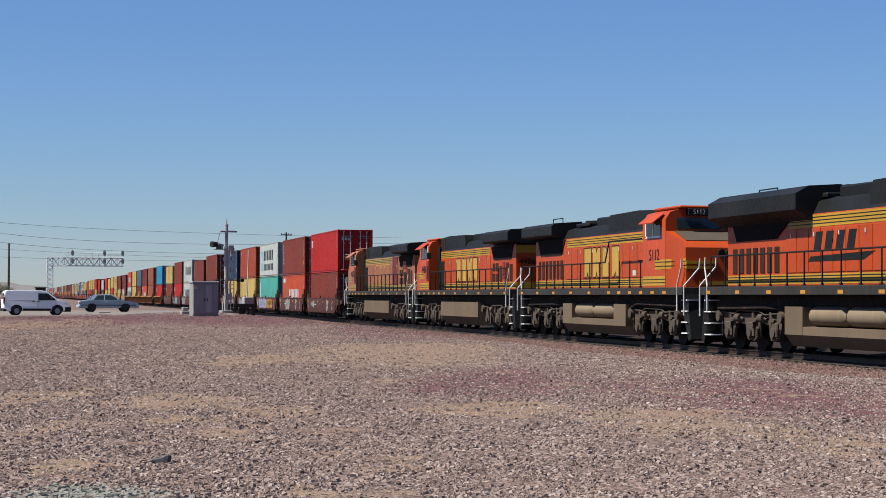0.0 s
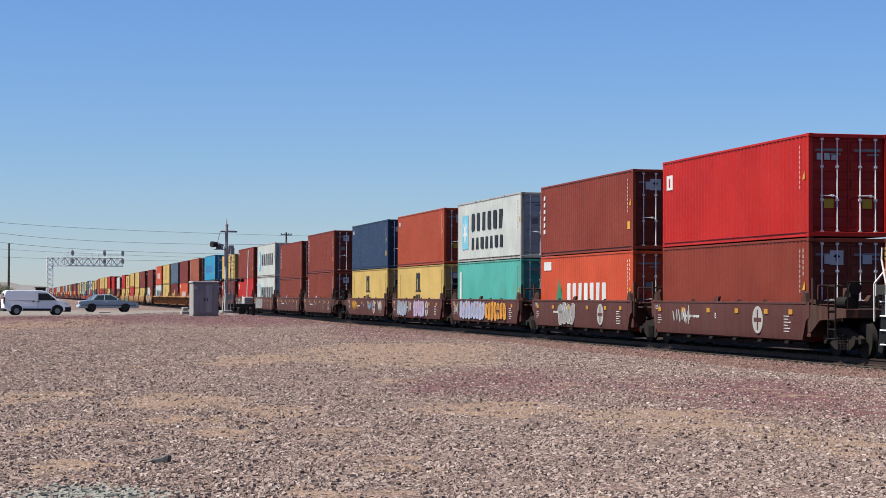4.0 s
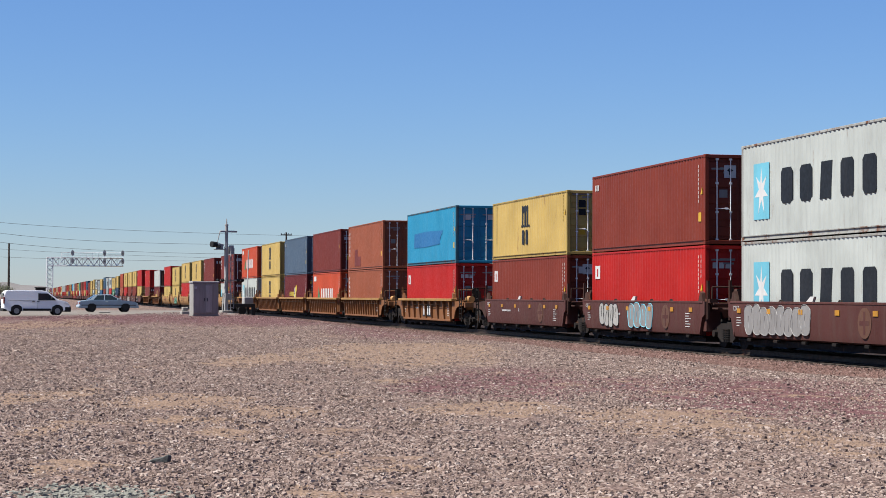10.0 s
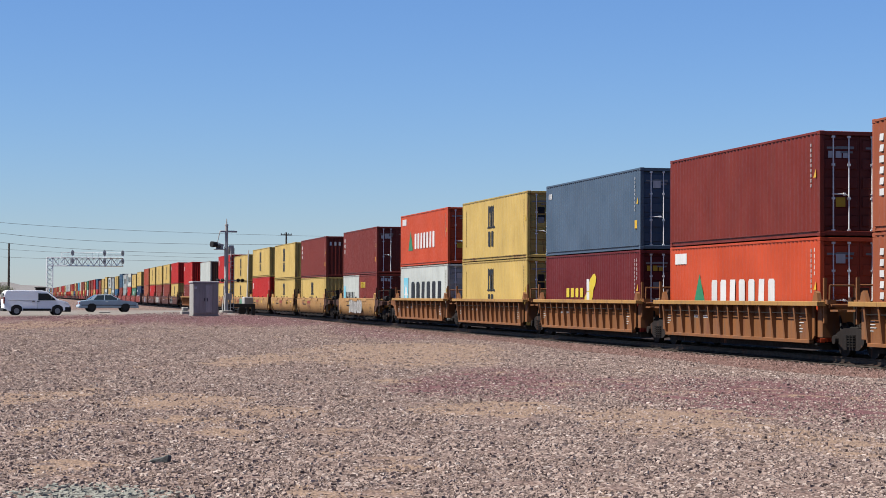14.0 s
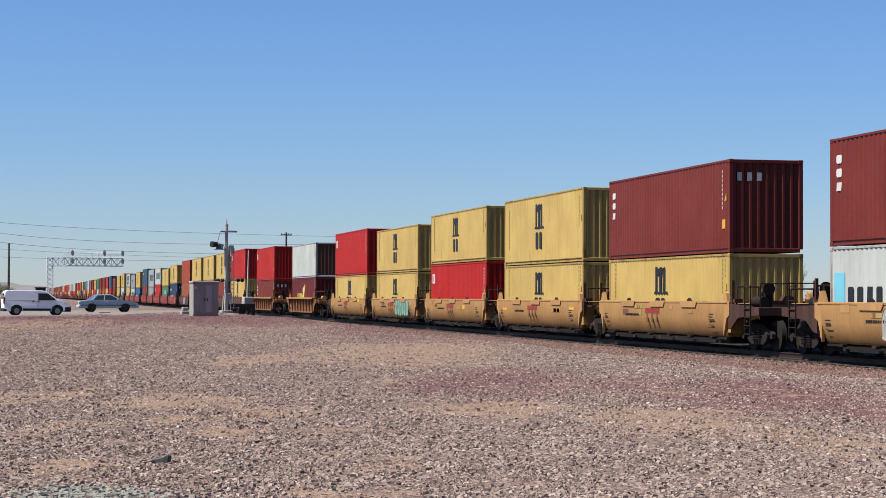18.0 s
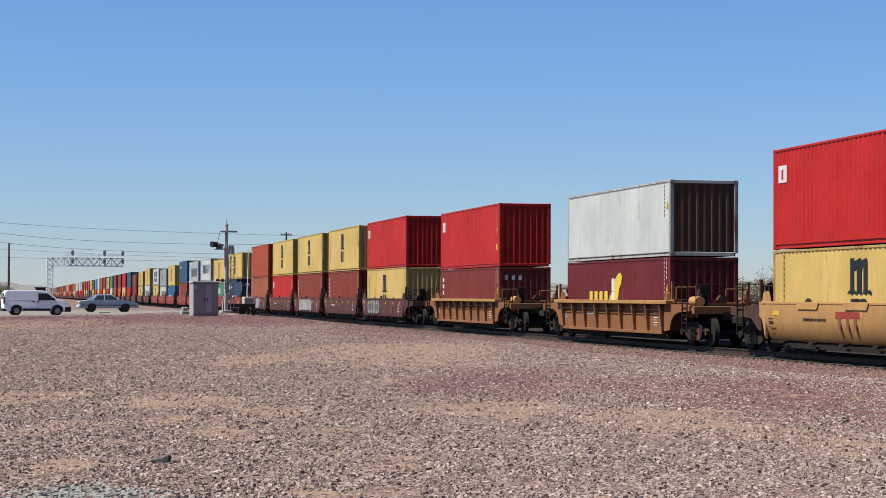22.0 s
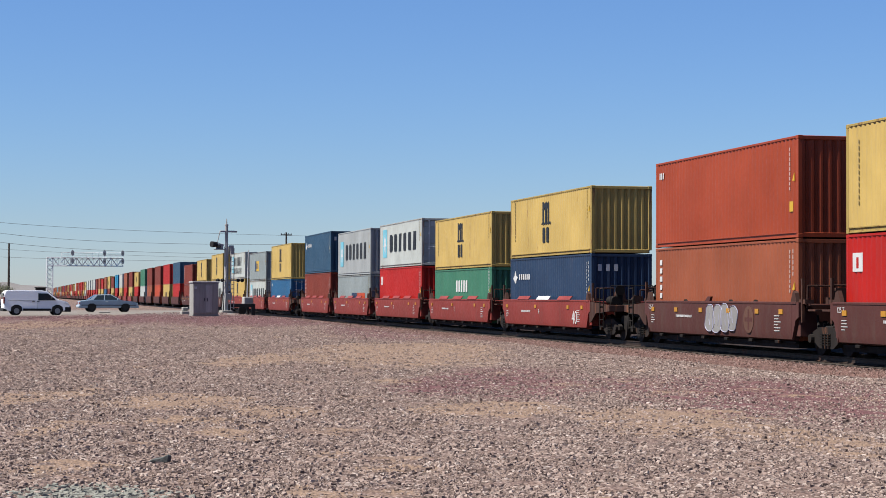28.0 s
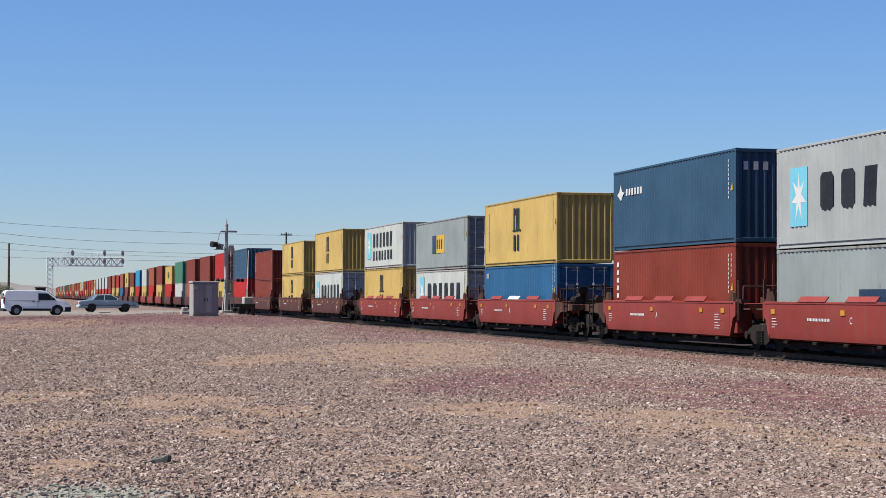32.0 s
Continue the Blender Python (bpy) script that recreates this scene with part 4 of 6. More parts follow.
    platform(ob, -1, kind, last)
    if not last:
        add_truck(ob, -7.72)
    return ob


def graffiti(ob, x0, x1, tone, edge, seed, y=-1.447):
    """Sprayed paint that cannot be read: swollen overlapping shapes with a thin outline, or a scribbled line."""
    r = random.Random(seed)
    if x1 - x0 > 2.1:
        n = max(3, round((x1 - x0) / 0.58))
        step = (x1 - x0) / n
        fill, line = bm_new(), bm_new()
        for i in range(n):
            cx, top, low = x0 + step * (i + 0.5), 1.40 - r.uniform(0, 0.10), 0.48 + r.uniform(0, 0.10)
            wv, p1, p2, lean = step * r.uniform(0.54, 0.66), r.uniform(0, 6.28), r.uniform(0, 6.28), r.uniform(-0.08, 0.08)
            pts = []
            for k in range(22):
                a = k * math.pi / 11
                c, sn = math.cos(a), math.sin(a)
                q = 1 + 0.10 * math.sin(3 * a + p1) + 0.07 * math.sin(5 * a + p2)
                pts.append((cx + wv * math.copysign(abs(c) ** 0.7, c) * q + lean * sn, (top + low) / 2 + (top - low) / 2 * math.copysign(abs(sn) ** 0.7, sn) * (0.93 + 0.07 * q)))
            d = y - 0.002 - 0.0004 * i
            slab(fill, pts, d - 0.003, d)
            pipe(line, [(a, d - 0.003, b) for a, b in pts + pts[:1]], 0.013, 4)
            zc, xc = low + (top - low) * r.uniform(0.4, 0.6), cx + wv * r.uniform(-0.2, 0.2)
            pipe(line, [(xc, d - 0.003, zc - 0.18), (xc + r.uniform(-0.08, 0.08), d - 0.003, zc), (xc + r.uniform(-0.1, 0.1), d - 0.003, zc + 0.2)], 0.013, 4)
        part("graffiti", fill, tone, ob, "sprayed painted graffiti shapes")
        part("graffiti", line, edge, ob, "thin sprayed graffiti outline")
    else:
        line, x, pts = bm_new(), x0, []
        while x < x1:
            pts.append((x, y - 0.003, r.uniform(0.72, 0.86) if len(pts) % 2 else r.uniform(1.12, 1.34)))
            x += r.uniform(-0.04, 0.24)
        pipe(line, pts, 0.022, 4)
        part("graffiti", line, edge, ob, "thin sprayed graffiti lines")


# front edge of each stack at 0 s, wagon kind, first / last well of its wagon, upper box, lower box: colour, tall or low, end, mark
paint("faint_mark", (0.36, 0.27, 0.11), dirt=0.3, rust=0.05)
paint("tan_emblem", (0.145, 0.066, 0.040), dirt=0.3, rust=0.1)
paint("wagon_red", (0.36, 0.045, 0.03), dirt=0.3, rust=0.05)
paint("cyan_pale", (0.28, 0.43, 0.37), dirt=0.2, rust=0.02)


def shared_text(txt, size):
    k = ("text", txt, size)
    if k not in CACHE:
        CACHE[k] = text_mesh(txt, size, "white_mark")
    return CACHE[k]


UNITS = [
    (-128.5, "brown", 1, 0, "red H d corner", "brown H d -"),
    (-143.9, "brown", 0, 0, "brown H d upright", "hyred H d wide"),
    (-159.3, "brown", 0, 0, "white H d star_two", "teal H d white_strip"),
    (-174.65, "brown", 0, 0, "orangered H d corner_small", "yellow H d crest"),
    (-189.95, "brown", 0, 1, "navy H d corner_small", "yellow H d crest"),
    (-209.5, "brown", 1, 0, "rust_brown H d upright", "rust_brown H d upright"),
    (-225.0, "brown", 0, 0, "rust_brown H d upright", "rust_brown L d -"),
    (-240.5, "brown", 0, 0, "white H d star", "white H d star"),
    (-255.8, "brown", 0, 0, "brown H d corner_small", "red H d corner"),
    (-271.4, "brown", 0, 1, "yellow L d crest", "brown H d corner"),
    (-291.1, "ribbed", 1, 1, "sky_blue H d patches", "red H d corner"),
    (-310.6, "ribbed", 1, 0, "rust_orange H d upright repaint", "rust_orange H d upright"),
    (-326.05, "ribbed", 0, 0, "tex_red H d -", "hyred H d wide"),
    (-341.4, "ribbed", 0, 0, "slate H d corner_small", "maroon H d lime"),
    (-356.6, "ribbed", 0, 0, "yellow H d crest", "yellow H d crest"),
    (-372.1, "ribbed", 0, 1, "hyred H d wide", "white H d star"),
    (-391.7, "facet", 1, 1, "tex_red H d big_upright", "pair"),
    (-411.3, "facet", 1, 0, "tex_red H c big_upright", "yellow L c crest"),
    (-426.8, "facet", 0, 0, "yellow H c crest", "yellow L c crest"),
    (-442.4, "facet", 0, 0, "yellow L c crest", "red H c corner"),
    (-458.0, "facet", 0, 0, "yellow L c crest", "yellow L c crest"),
    (-473.5, "facet", 0, 1, "red H c corner", "yellow L c crest"),
    (-494.6, "ribbed", 1, 1, "white L c rusted", "maroon L c lime"),
    (-517.8, "ribbed", 1, 1, "red H c corner", "tex_red L c big_upright"),
    (-539.1, "brown", 1, 0, "red H c corner", "yellow H c crest"),
    (-554.3, "brown", 0, 0, "yellow H c crest", "brown H c upright"),
    (-569.4, "brown", 0, 0, "yellow H c crest", "brown H c upright"),
    (-584.4, "brown", 0, 0, "yellow H c crest", "red H c corner"),
    (-599.75, "brown", 0, 1, "orangered H c corner_small", "rust_orange H c upright"),
    (-619.45, "redwell", 1, 0, "yellow L c crest", "navy H c bow"),
    (-635.1, "redwell", 0, 0, "yellow L c crest", "green L c middle"),
    (-650.7, "redwell", 0, 0, "white L d star", "red H c corner"),
    (-666.1, "redwell", 0, 0, "silver H c star", "grey L c half"),
    (-681.5, "redwell", 0, 1, "steel_blue H c bow", "brown H c upright"),
    (-701.2, "redwell", 1, 0, "yellow H c crest", "blue L d corner_small"),
    (-717.0, "redwell", 0, 0, "grey L d square", "white L d star"),
    (-732.9, "redwell", 0, 1, "white L c star_two", "yellow H c crest"),
    (-753.4, "brown", 1, 0, "yellow H c crest", "white H d star"),
    (-771.3, "brown", 0, 0, "yellow L c crest", "yellow H c crest"),
    (-789.8, "brown", 0, 1, "brown L c upright", "brown L c -"),
]
FAR = ("steel_blue red;red yellow;brown hyred;brown rust_orange;green white;yellow red;brown yellow;rust_orange red;white yellow;sky_blue red;brown yellow;yellow brown;"
       "rust_orange blue;red yellow;rust_orange yellow;brown red;white red;white hyred;white red;white orangered;yellow white;orangered yellow;red brown;red hyred;brown yellow;"
       "hyred red;white red;yellow orangered;brown hyred;rust_orange white;red yellow;brown brown;yellow rust_orange;orangered red;brown yellow;hyred brown").split(";")
WELLS = []
RIDE = []  # things that run with the train, each with its place at 0 s
HEIGHT = {"H": HIGH, "L": LOW}


def stack(i, front, kind, first, last, upper, lower, detailed=True):
    mid = front - LONG / 2
    well = well_unit(kind, first, last, i, detailed)
    WELLS.append(well)
    RIDE.append((well, mid, 0.0))
    z = 0.362
    if lower == "pair":
        a = container("white", LOW, "c", "-", i, 6.058)
        b = container("tex_red", LOW, "d", "-", i, 6.058)
        part("badge", panel(-2.75, -2.1, 0.5, 1.9, -1.2165), "cyan_mark", a, "pale blue badge")
        marks(a, "short_dark", "black_mark", -1.9, 0.9, 3.4, 0.62, 6, 3)
        marks(b, "short_lime", "lime_mark", -2.5, 1.75, 1.7, 0.38, 5, 9)
        RIDE.append((a, mid - 3.067, z))
        RIDE.append((b, mid + 3.067, z))
        z += LOW
    else:
        c, hh, fr, mk = lower.split()[:4]
        RIDE.append((container(c, HEIGHT[hh], fr, mk, i * 2, detailed=detailed), mid, z))
        z += HEIGHT[hh]
    c, hh, fr, *mk = upper.split()
    ob = container(c, HEIGHT[hh], fr, mk[0], i * 2 + 1, detailed=detailed)
    if len(mk) > 1:
        dress(ob, mk[1], HEIGHT[hh], c, 1)
    RIDE.append((ob, mid, z + 0.018))


for i, row in enumerate(UNITS):
    stack(i, *row)
r_far = random.Random(8)
for i, row in enumerate(FAR * 2):
    if i >= 52:
        break
    a, b = row.split()
    front = -808.3 - 18.1 * i - 0.6 * (i // 3)
    stack(100 + i, front, ("brown", "brown", "redwell", "brown")[i // 3 % 4], 0, 0, f"{a} {r_far.choice('HHL')} c {'crest' if a == 'yellow' else '-'}", f"{b} H c {'crest' if b == 'yellow' else '-'}", False)


# what sets single wells apart: emblems, sprayed paint, letters
LETTERS = "BEDCA"
for i in list(range(10)) + list(range(24, 29)):
    w = WELLS[i]
    pale = i < 5
    disc = shared("round_emblem", "tag_white" if pale else "tan_emblem", lambda: rod(bm_new(), (2.95, -1.446, 0.94), (2.95, -1.452, 0.94), 0.40, 28))
    part("emblem", disc, None, w, "round emblem on the wagon side")
    part("emblem", shared("round_emblem_bar", "well_brown", lambda: box(box(bm_new(), 2.90, 3.0, -1.456, -1.450, 0.64, 1.24), 2.66, 3.24, -1.4555, -1.450, 0.88, 1.0)), None, w)
    t = part("lettering", shared_text("125 T", 0.20), None, w, "white load lettering")
    t.location = (-5.95, -1.446, 1.20)
    t = part("lettering", shared_text(LETTERS[i % 5], 0.24), None, w, "white well letter")
    t.location = (-0.5, -1.446, 0.95)
for i in range(29, 37):
    t = part("lettering", shared_text(LETTERS[(i + 1) % 5], 0.26), None, WELLS[i], "white well letter")
    t.location = (-0.6, -1.446, 0.90)
for i in range(16, 22):
    w = WELLS[i]
    part("trade_mark", shared("wagon_bar", "wagon_red", lambda: box(bm_new(), -1.3, 0.2, -1.4505, -1.444, 1.05, 1.22)), None, w, "faded dark red bar")
    for k, x in enumerate((-1.05, -0.55, -0.08)):
        part("trade_mark", shared(f"wagon_leg{k}", "rust_mark", lambda: slab(bm_new(), [(x - 0.08, 0.74), (x + 0.08, 0.74), (x + 0.08, 1.05), (x - 0.08, 1.05)], -1.4505, -1.444)), None, w, "faded brown block")
    rp = random.Random(60 + i)
    for k in range(5):
        x, z, wd, hg = rp.uniform(-5.6, 5.2), rp.choice((0.98, 1.08, 1.2)), rp.uniform(0.3, 0.9), rp.uniform(0.09, 0.22)
        part("paint_patch", box(bm_new(), x, x + wd, -1.4495, -1.443, z, z + hg), rp.choice(("well_chord", "rust_mark", "yellow_mark", "well_yellow", "yellow_worn")), w, "small repainted patch")
part("panel", box(bm_new(), -1.0, 1.3, -1.400, -1.392, 0.55, 1.15), "black_mark", WELLS[10], "black panel")
marks(WELLS[10], "wagon_white", "white_mark", -0.8, 0.62, 1.9, 0.46, 4, 78, label="white block", y=-1.408)
for i, x0, x1, tone, edge, seed in ((2, -4.6, 0.4, "lilac_mark", "slate_mark", 1), (2, -5.7, -4.9, "tag_white", "tag_white", 21), (2, 0.5, 4.4, "orange_mark", "black_mark", 2), (3, -4.9, -2.3, "slate_mark", "tag_white", 3), (3, -1.7, -1.0, "tag_white", "tag_white", 22), (3, -0.4, 2.3, "lilac_mark", "pink_mark", 4),
                                    (4, -4.6, -2.6, "yellow_mark", "amber_mark", 5), (4, 0.9, 2.3, "lilac_mark", "slate_mark", 6), (4, 4.3, 5.6, "tag_white", "tag_white", 23), (7, -5.2, -0.5, "pale_grey_mark", "pale_grey_mark", 7), (8, -4.4, -2.2, "tag_white", "black_mark", 8),
                                    (8, -1.0, 1.6, "pale_grey_mark", "cyan_mark", 9), (16, -2.4, 2.2, "tag_white", "pale_grey_mark", 10), (20, 1.0, 4.6, "cyan_pale", "green_mark", 11), (24, -4.6, -0.8, "pale_grey_mark", "black_mark", 12),
                                    (26, -3.6, 2.6, "pale_grey_mark", "tag_white", 13), (0, -4.4, -2.8, "pale_grey_mark", "tag_white", 14), (1, -2.6, -0.4, "pale_grey_mark", "tag_white", 15), (28, -0.6, 2.0, "pale_grey_mark", "lilac_mark", 16)):
    graffiti(WELLS[i], x0, x1, tone, edge, seed)
t = part("lettering", shared_text("40", 0.72), None, WELLS[29], "pale hand-painted number")
t.location = (4.6, -1.448, 0.55)

# ---- locomotives ----
def bogie_three(ob, x):
    """A three-axle locomotive bogie."""
    host = part("bogie", shared("loco_bogie_beam", "underframe", lambda: box(bm_new(), -2.3, 2.3, -0.6, 0.6, 0.55, 1.1, 0.05)), None, ob)
    host.location = (x, 0, 0)
    for s in (-1, 1):
        def frame_side():
            bm = bm_new()
            slab(bm, [(-2.55, 1.12), (2.55, 1.12), (2.6, 0.95), (2.3, 0.88), (2.15, 0.42), (1.85, 0.30), (1.45, 0.34), (1.30, 0.80), (0.62, 0.82), (0.42, 0.40), (0.15, 0.30), (-0.35, 0.34),
                      (-0.52, 0.80), (-1.28, 0.82), (-1.48, 0.40), (-1.75, 0.30), (-2.15, 0.36), (-2.30, 0.86), (-2.6, 0.95)], s * 1.16, s * 1.04)
            for k in (-1.8, 0.0, 1.8):
                box(bm, k - 0.26, k + 0.26, s * 1.16, s * 1.23, 0.42, 0.86, 0.03)
            return bm
        part("side_frame", shared(f"loco_frame{s}", "tan_dark", frame_side), None, host)

        part("air_pipe", shared(f"loco_air_pipe{s}", "tan_dark", lambda: pipe(bm_new(), [(-2.5, s * 1.22, 1.16), (-1.2, s * 1.25, 1.10), (-0.9, s * 1.25, 1.2), (0.8, s * 1.25, 1.18), (1.2, s * 1.24, 1.08), (2.5, s * 1.22, 1.14)], 0.022)), None, host)
        for k in (-2.35, 0.78):
            sp = part("sand_pipe", shared(f"loco_sand_pipe{s}", "tan_dark", lambda: pipe(bm_new(), [(0, s * 1.18, 1.12), (0.06, s * 1.22, 0.78), (-0.05, s * 1.16, 0.45), (-0.12, s * 0.9, 0.20)], 0.02)), None, host)
            sp.location = (k, 0, 0)
        for k in (-1.55, 0.25, 1.62):
            sp = part("brake_lever", shared(f"loco_brake_lever{s}", "tan_dark", lambda: slab(bm_new(), [(-0.06, 1.16), (0.07, 1.16), (0.09, 0.98), (0.26, 0.94), (0.25, 0.88), (0.05, 0.86), (0.03, 0.72), (-0.05, 0.72)], s * 1.17, s * 1.25)), None, host)
            sp.location = (k, 0, 0)
        for k in (-0.92, 0.92):
            c = part("brake_cylinder", shared(f"loco_cylinder{s}", "tan_dark", lambda: rod(rod(bm_new(), (-0.2, s * 1.20, 0.98), (0.16, s * 1.20, 0.98), 0.13, 12), (0.16, s * 1.2, 0.98), (0.34, s * 1.2, 0.94), 0.04, 8)), None, host)
            c.location = (k, 0, 0)
        for k in (-1.8, 0.0, 1.8):
            w = part("wheel", shared(f"loco_wheel{s}", "wheel_steel", lambda: rod(rod(bm_new(), (0, s * 0.70, 0.53), (0, s * 0.83, 0.53), 0.53, 28), (0, s * 0.68, 0.53), (0, s * 0.71, 0.53), 0.56, 28)), None, host)
            w.location = (k, 0, 0)
            b = part("axle_box", shared(f"loco_axle{s}", "tan_dark", lambda: rod(bm_new(), (0, s * 1.10, 0.56), (0, s * 1.28, 0.56), 0.16, 12)), None, host)
            b.location = (k, 0, 0)
        for k in (-1.3, 0.5, 2.1):
            sp = part("spring", shared(f"loco_spring{s}", "underframe", lambda: [rod(bm, (0, s * 1.17, 0.40 + 0.06 * j), (0, s * 1.17, 0.43 + 0.06 * j), 0.09, 8) for bm in [bm_new()] for j in range(5)][-1]), None, host)
            sp.location = (k, 0, 0)
        for e in (-1, 1):
            part("damper", shared(f"loco_damper{s}{e}", "tan_dark", lambda: rod(bm_new(), (e * 2.45, s * 1.05, 1.02), (e * 2.45, s * 1.32, 1.02), 0.17, 12)), None, host)


def hood_section():
    """Cross-section of the long hood: (y, z) pairs, chamfered at the roof."""
    return [(-0.98, 1.94), (-0.98, 3.92), (-0.80, 4.30), (-0.45, 4.42), (0.45, 4.42), (0.80, 4.30), (0.98, 3.92), (0.98, 1.94)]


def nose_shape():
    bm = slab(bm_new(), [(8.75, 1.92), (8.75, 3.80), (10.0, 3.42), (10.25, 3.22), (10.32, 1.92)], -1.51, 1.51)
    for v in bm.verts:
        if v.co.x > 9.0:
            v.co.y *= 0.90
    return bm


def locomotive(style, coat, number, flip, centre):
    label = {"loco_orange": "orange, black and yellow diesel freight locomotive on the rails", "loco_pale_orange": "sun-faded orange diesel freight locomotive with dusty bogies"}[coat]
    ob = thing("locomotive", label, "locomotive", group="locomotives of the train")
    new_type = style == "new"
    K = style
    band = "loco_yellow" if coat == "loco_orange" else "loco_dull_yellow"
    # frame and walkways
    part("underframe", shared("loco_underframe", "underframe", lambda: box(bm_new(), -10.1, 10.1, -1.1, 1.1, 1.18, 1.66, 0.03)), None, ob)
    part("walkway", shared("loco_walkway", "loco_grey", lambda: box(bm_new(), -10.3, 10.42, -1.55, 1.55, 1.66, 1.92, 0.015)), None, ob)
    for k in range(16):
        if k % 2 == 0 or k > 10:
            m = part("reflector", shared("loco_reflector", "orange_mark", lambda: box(bm_new(), -0.17, 0.17, -1.556, -1.545, 1.70, 1.80)), None, ob)
            m.location = (-9.6 + 1.22 * k, 0, 0)
            m2 = part("reflector", shared("loco_reflector_b", "orange_mark", lambda: box(bm_new(), -0.17, 0.17, 1.545, 1.556, 1.70, 1.80)), None, ob)
            m2.location = (-9.6 + 1.22 * k, 0, 0)
    # long hood: coloured side, black roof
    hood_x = -9.4
    part("hood", shared("loco_hood", coat, lambda: box(bm_new(), hood_x, 6.4, -0.98, 0.98, 1.92, 3.93, 0.02)), None, ob)
    part("hood_roof", shared("loco_hood_roof", "loco_black", lambda: slab(bm_new(), [(-0.975, 3.90), (-0.80, 4.28), (-0.45, 4.40), (0.45, 4.40), (0.80, 4.28), (0.975, 3.90)], hood_x, 6.4, "x")), None, ob)
    for s in (-1, 1):
        # yellow bands with thin black lines
        for z0, z1, xa, xb in ((3.56, 3.90, -4.7, 6.38), (1.98, 2.26, hood_x + 0.02, 6.38)):
            part("stripe", shared(f"stripe{s}{z0}", band, lambda: box(bm_new(), xa, xb, s * 0.976, s * 0.986, z0, z1)), None, ob, "yellow painted band")
            for f in (0.25, 0.52, 0.79):
                z = z0 + (z1 - z0) * f
                part("stripe_line", shared(f"line{s}{z:.2f}", "loco_black", lambda: box(bm_new(), xa, xb, s * 0.978, s * 0.989, z - 0.014, z + 0.014)), None, ob)
        # hood doors and their latches
        for k in range(13):
            x = -4.4 + 0.82 * k
            d = part("hood_door", shared(f"hood_door{s}", coat, lambda: box(bm_new(), -0.385, 0.385, s * 0.976, s * 1.0, 2.30, 3.52, 0.008)), None, ob)
            d.location = (x, 0, 0)
            if k % 2 == 0:
                h = part("latch", shared(f"latch{s}", "white_mark", lambda: box(bm_new(), -0.03, 0.03, s * 1.0, s * 1.02, 3.30, 3.42)), None, ob)
                h.location = (x, 0, 0)
        # louvres at the radiator end
        if K == "plain":
            for k, (x, z0, z1) in enumerate(((-5.45, 2.78, 3.14), (-6.05, 2.78, 3.14), (-5.45, 2.30, 2.66), (-6.05, 2.30, 2.66), (-6.75, 2.30, 3.0), (-7.95, 2.30, 3.14), (-8.6, 2.30, 3.06))):
                part("louvre", shared(f"louvre_plain{s}{k}", "louvre_dark", lambda: box(bm_new(), x - 0.22, x + 0.22, s * 0.97, s * 1.006, z0, z1, 0.01)), None, ob, "dark slatted louvre")
            part("access_hatch", shared(f"access_hatch{s}", "loco_red", lambda: box(box(bm_new(), -7.5, -7.1, s * 0.97, s * 1.012, 2.45, 3.2, 0.01), -7.42, -7.18, s * 1.0, s * 1.05, 2.6, 2.95, 0.02)), None, ob, "rust-red open hatch")
        for k in range(7 if K != "plain" else 0):
            lv = part("louvre", shared(f"louvre{s}", "louvre_dark", lambda: box(bm_new(), -0.17, 0.17, s * 0.97, s * 1.004, 2.32, 3.08, 0.01)), None, ob)
            lv.location = (-8.75 + 0.55 * k, 0, 0)
        # flat slab; the dark of the intake cavity is in its colour
        part("intake_grille", shared(f"intake{s}{K}", "intake_black", lambda: slab(bm_new(), [(-8.6, 3.30), (-5.5, 3.30), (-4.9 if not new_type else -4.2, 3.92), (-9.0, 3.92)], s * 0.97, s * 1.01)), None, ob, "near-black slab for the shaded radiator intake")
        # radiator wing overhanging the hood
        xa, xb = (-9.9, -5.2) if not new_type else (-9.75, -2.9)
        part("radiator_wing", shared(f"wing{s}{K}", "loco_black", lambda: slab(bm_new(), [(s * 0.5, 3.98), (s * 1.46, 4.06), (s * 1.50, 4.12), (s * 1.50, 4.46), (s * 1.35, 4.58), (s * 0.2, 4.66), (s * 0.2, 4.1)] if not new_type else
                                                                               [(s * 0.9, 3.72), (s * 1.50, 4.05), (s * 1.50, 4.50), (s * 1.1, 4.72), (s * 0.1, 4.78), (s * 0.1, 4.0)], xa, xb, "x")), None, ob, "black overhanging radiator housing")
        # handrails with stanchions
        rail_pts = [(-9.6, 2.86), (6.2, 2.86)] if K != "hump" else [(-9.6, 2.86), (2.0, 2.86), (2.5, 3.62), (6.2, 3.62)]
        part("handrail", shared(f"handrail{s}{K}", "loco_black", lambda: pipe(bm_new(), [(a, s * 1.50, b) for a, b in rail_pts], 0.026)), None, ob)
        for k in range(14):
            st = part("stanchion", shared(f"loco_stanchion{s}", "loco_black", lambda: rod(rod(bm_new(), (0, s * 1.50, 1.80), (0, s * 1.50, 2.88), 0.024, 6), (0, s * 1.50, 1.90), (0, s * 1.50, 1.98), 0.045, 6)), None, ob)
            st.location = (-9.5 + 1.2 * k, 0, 0)
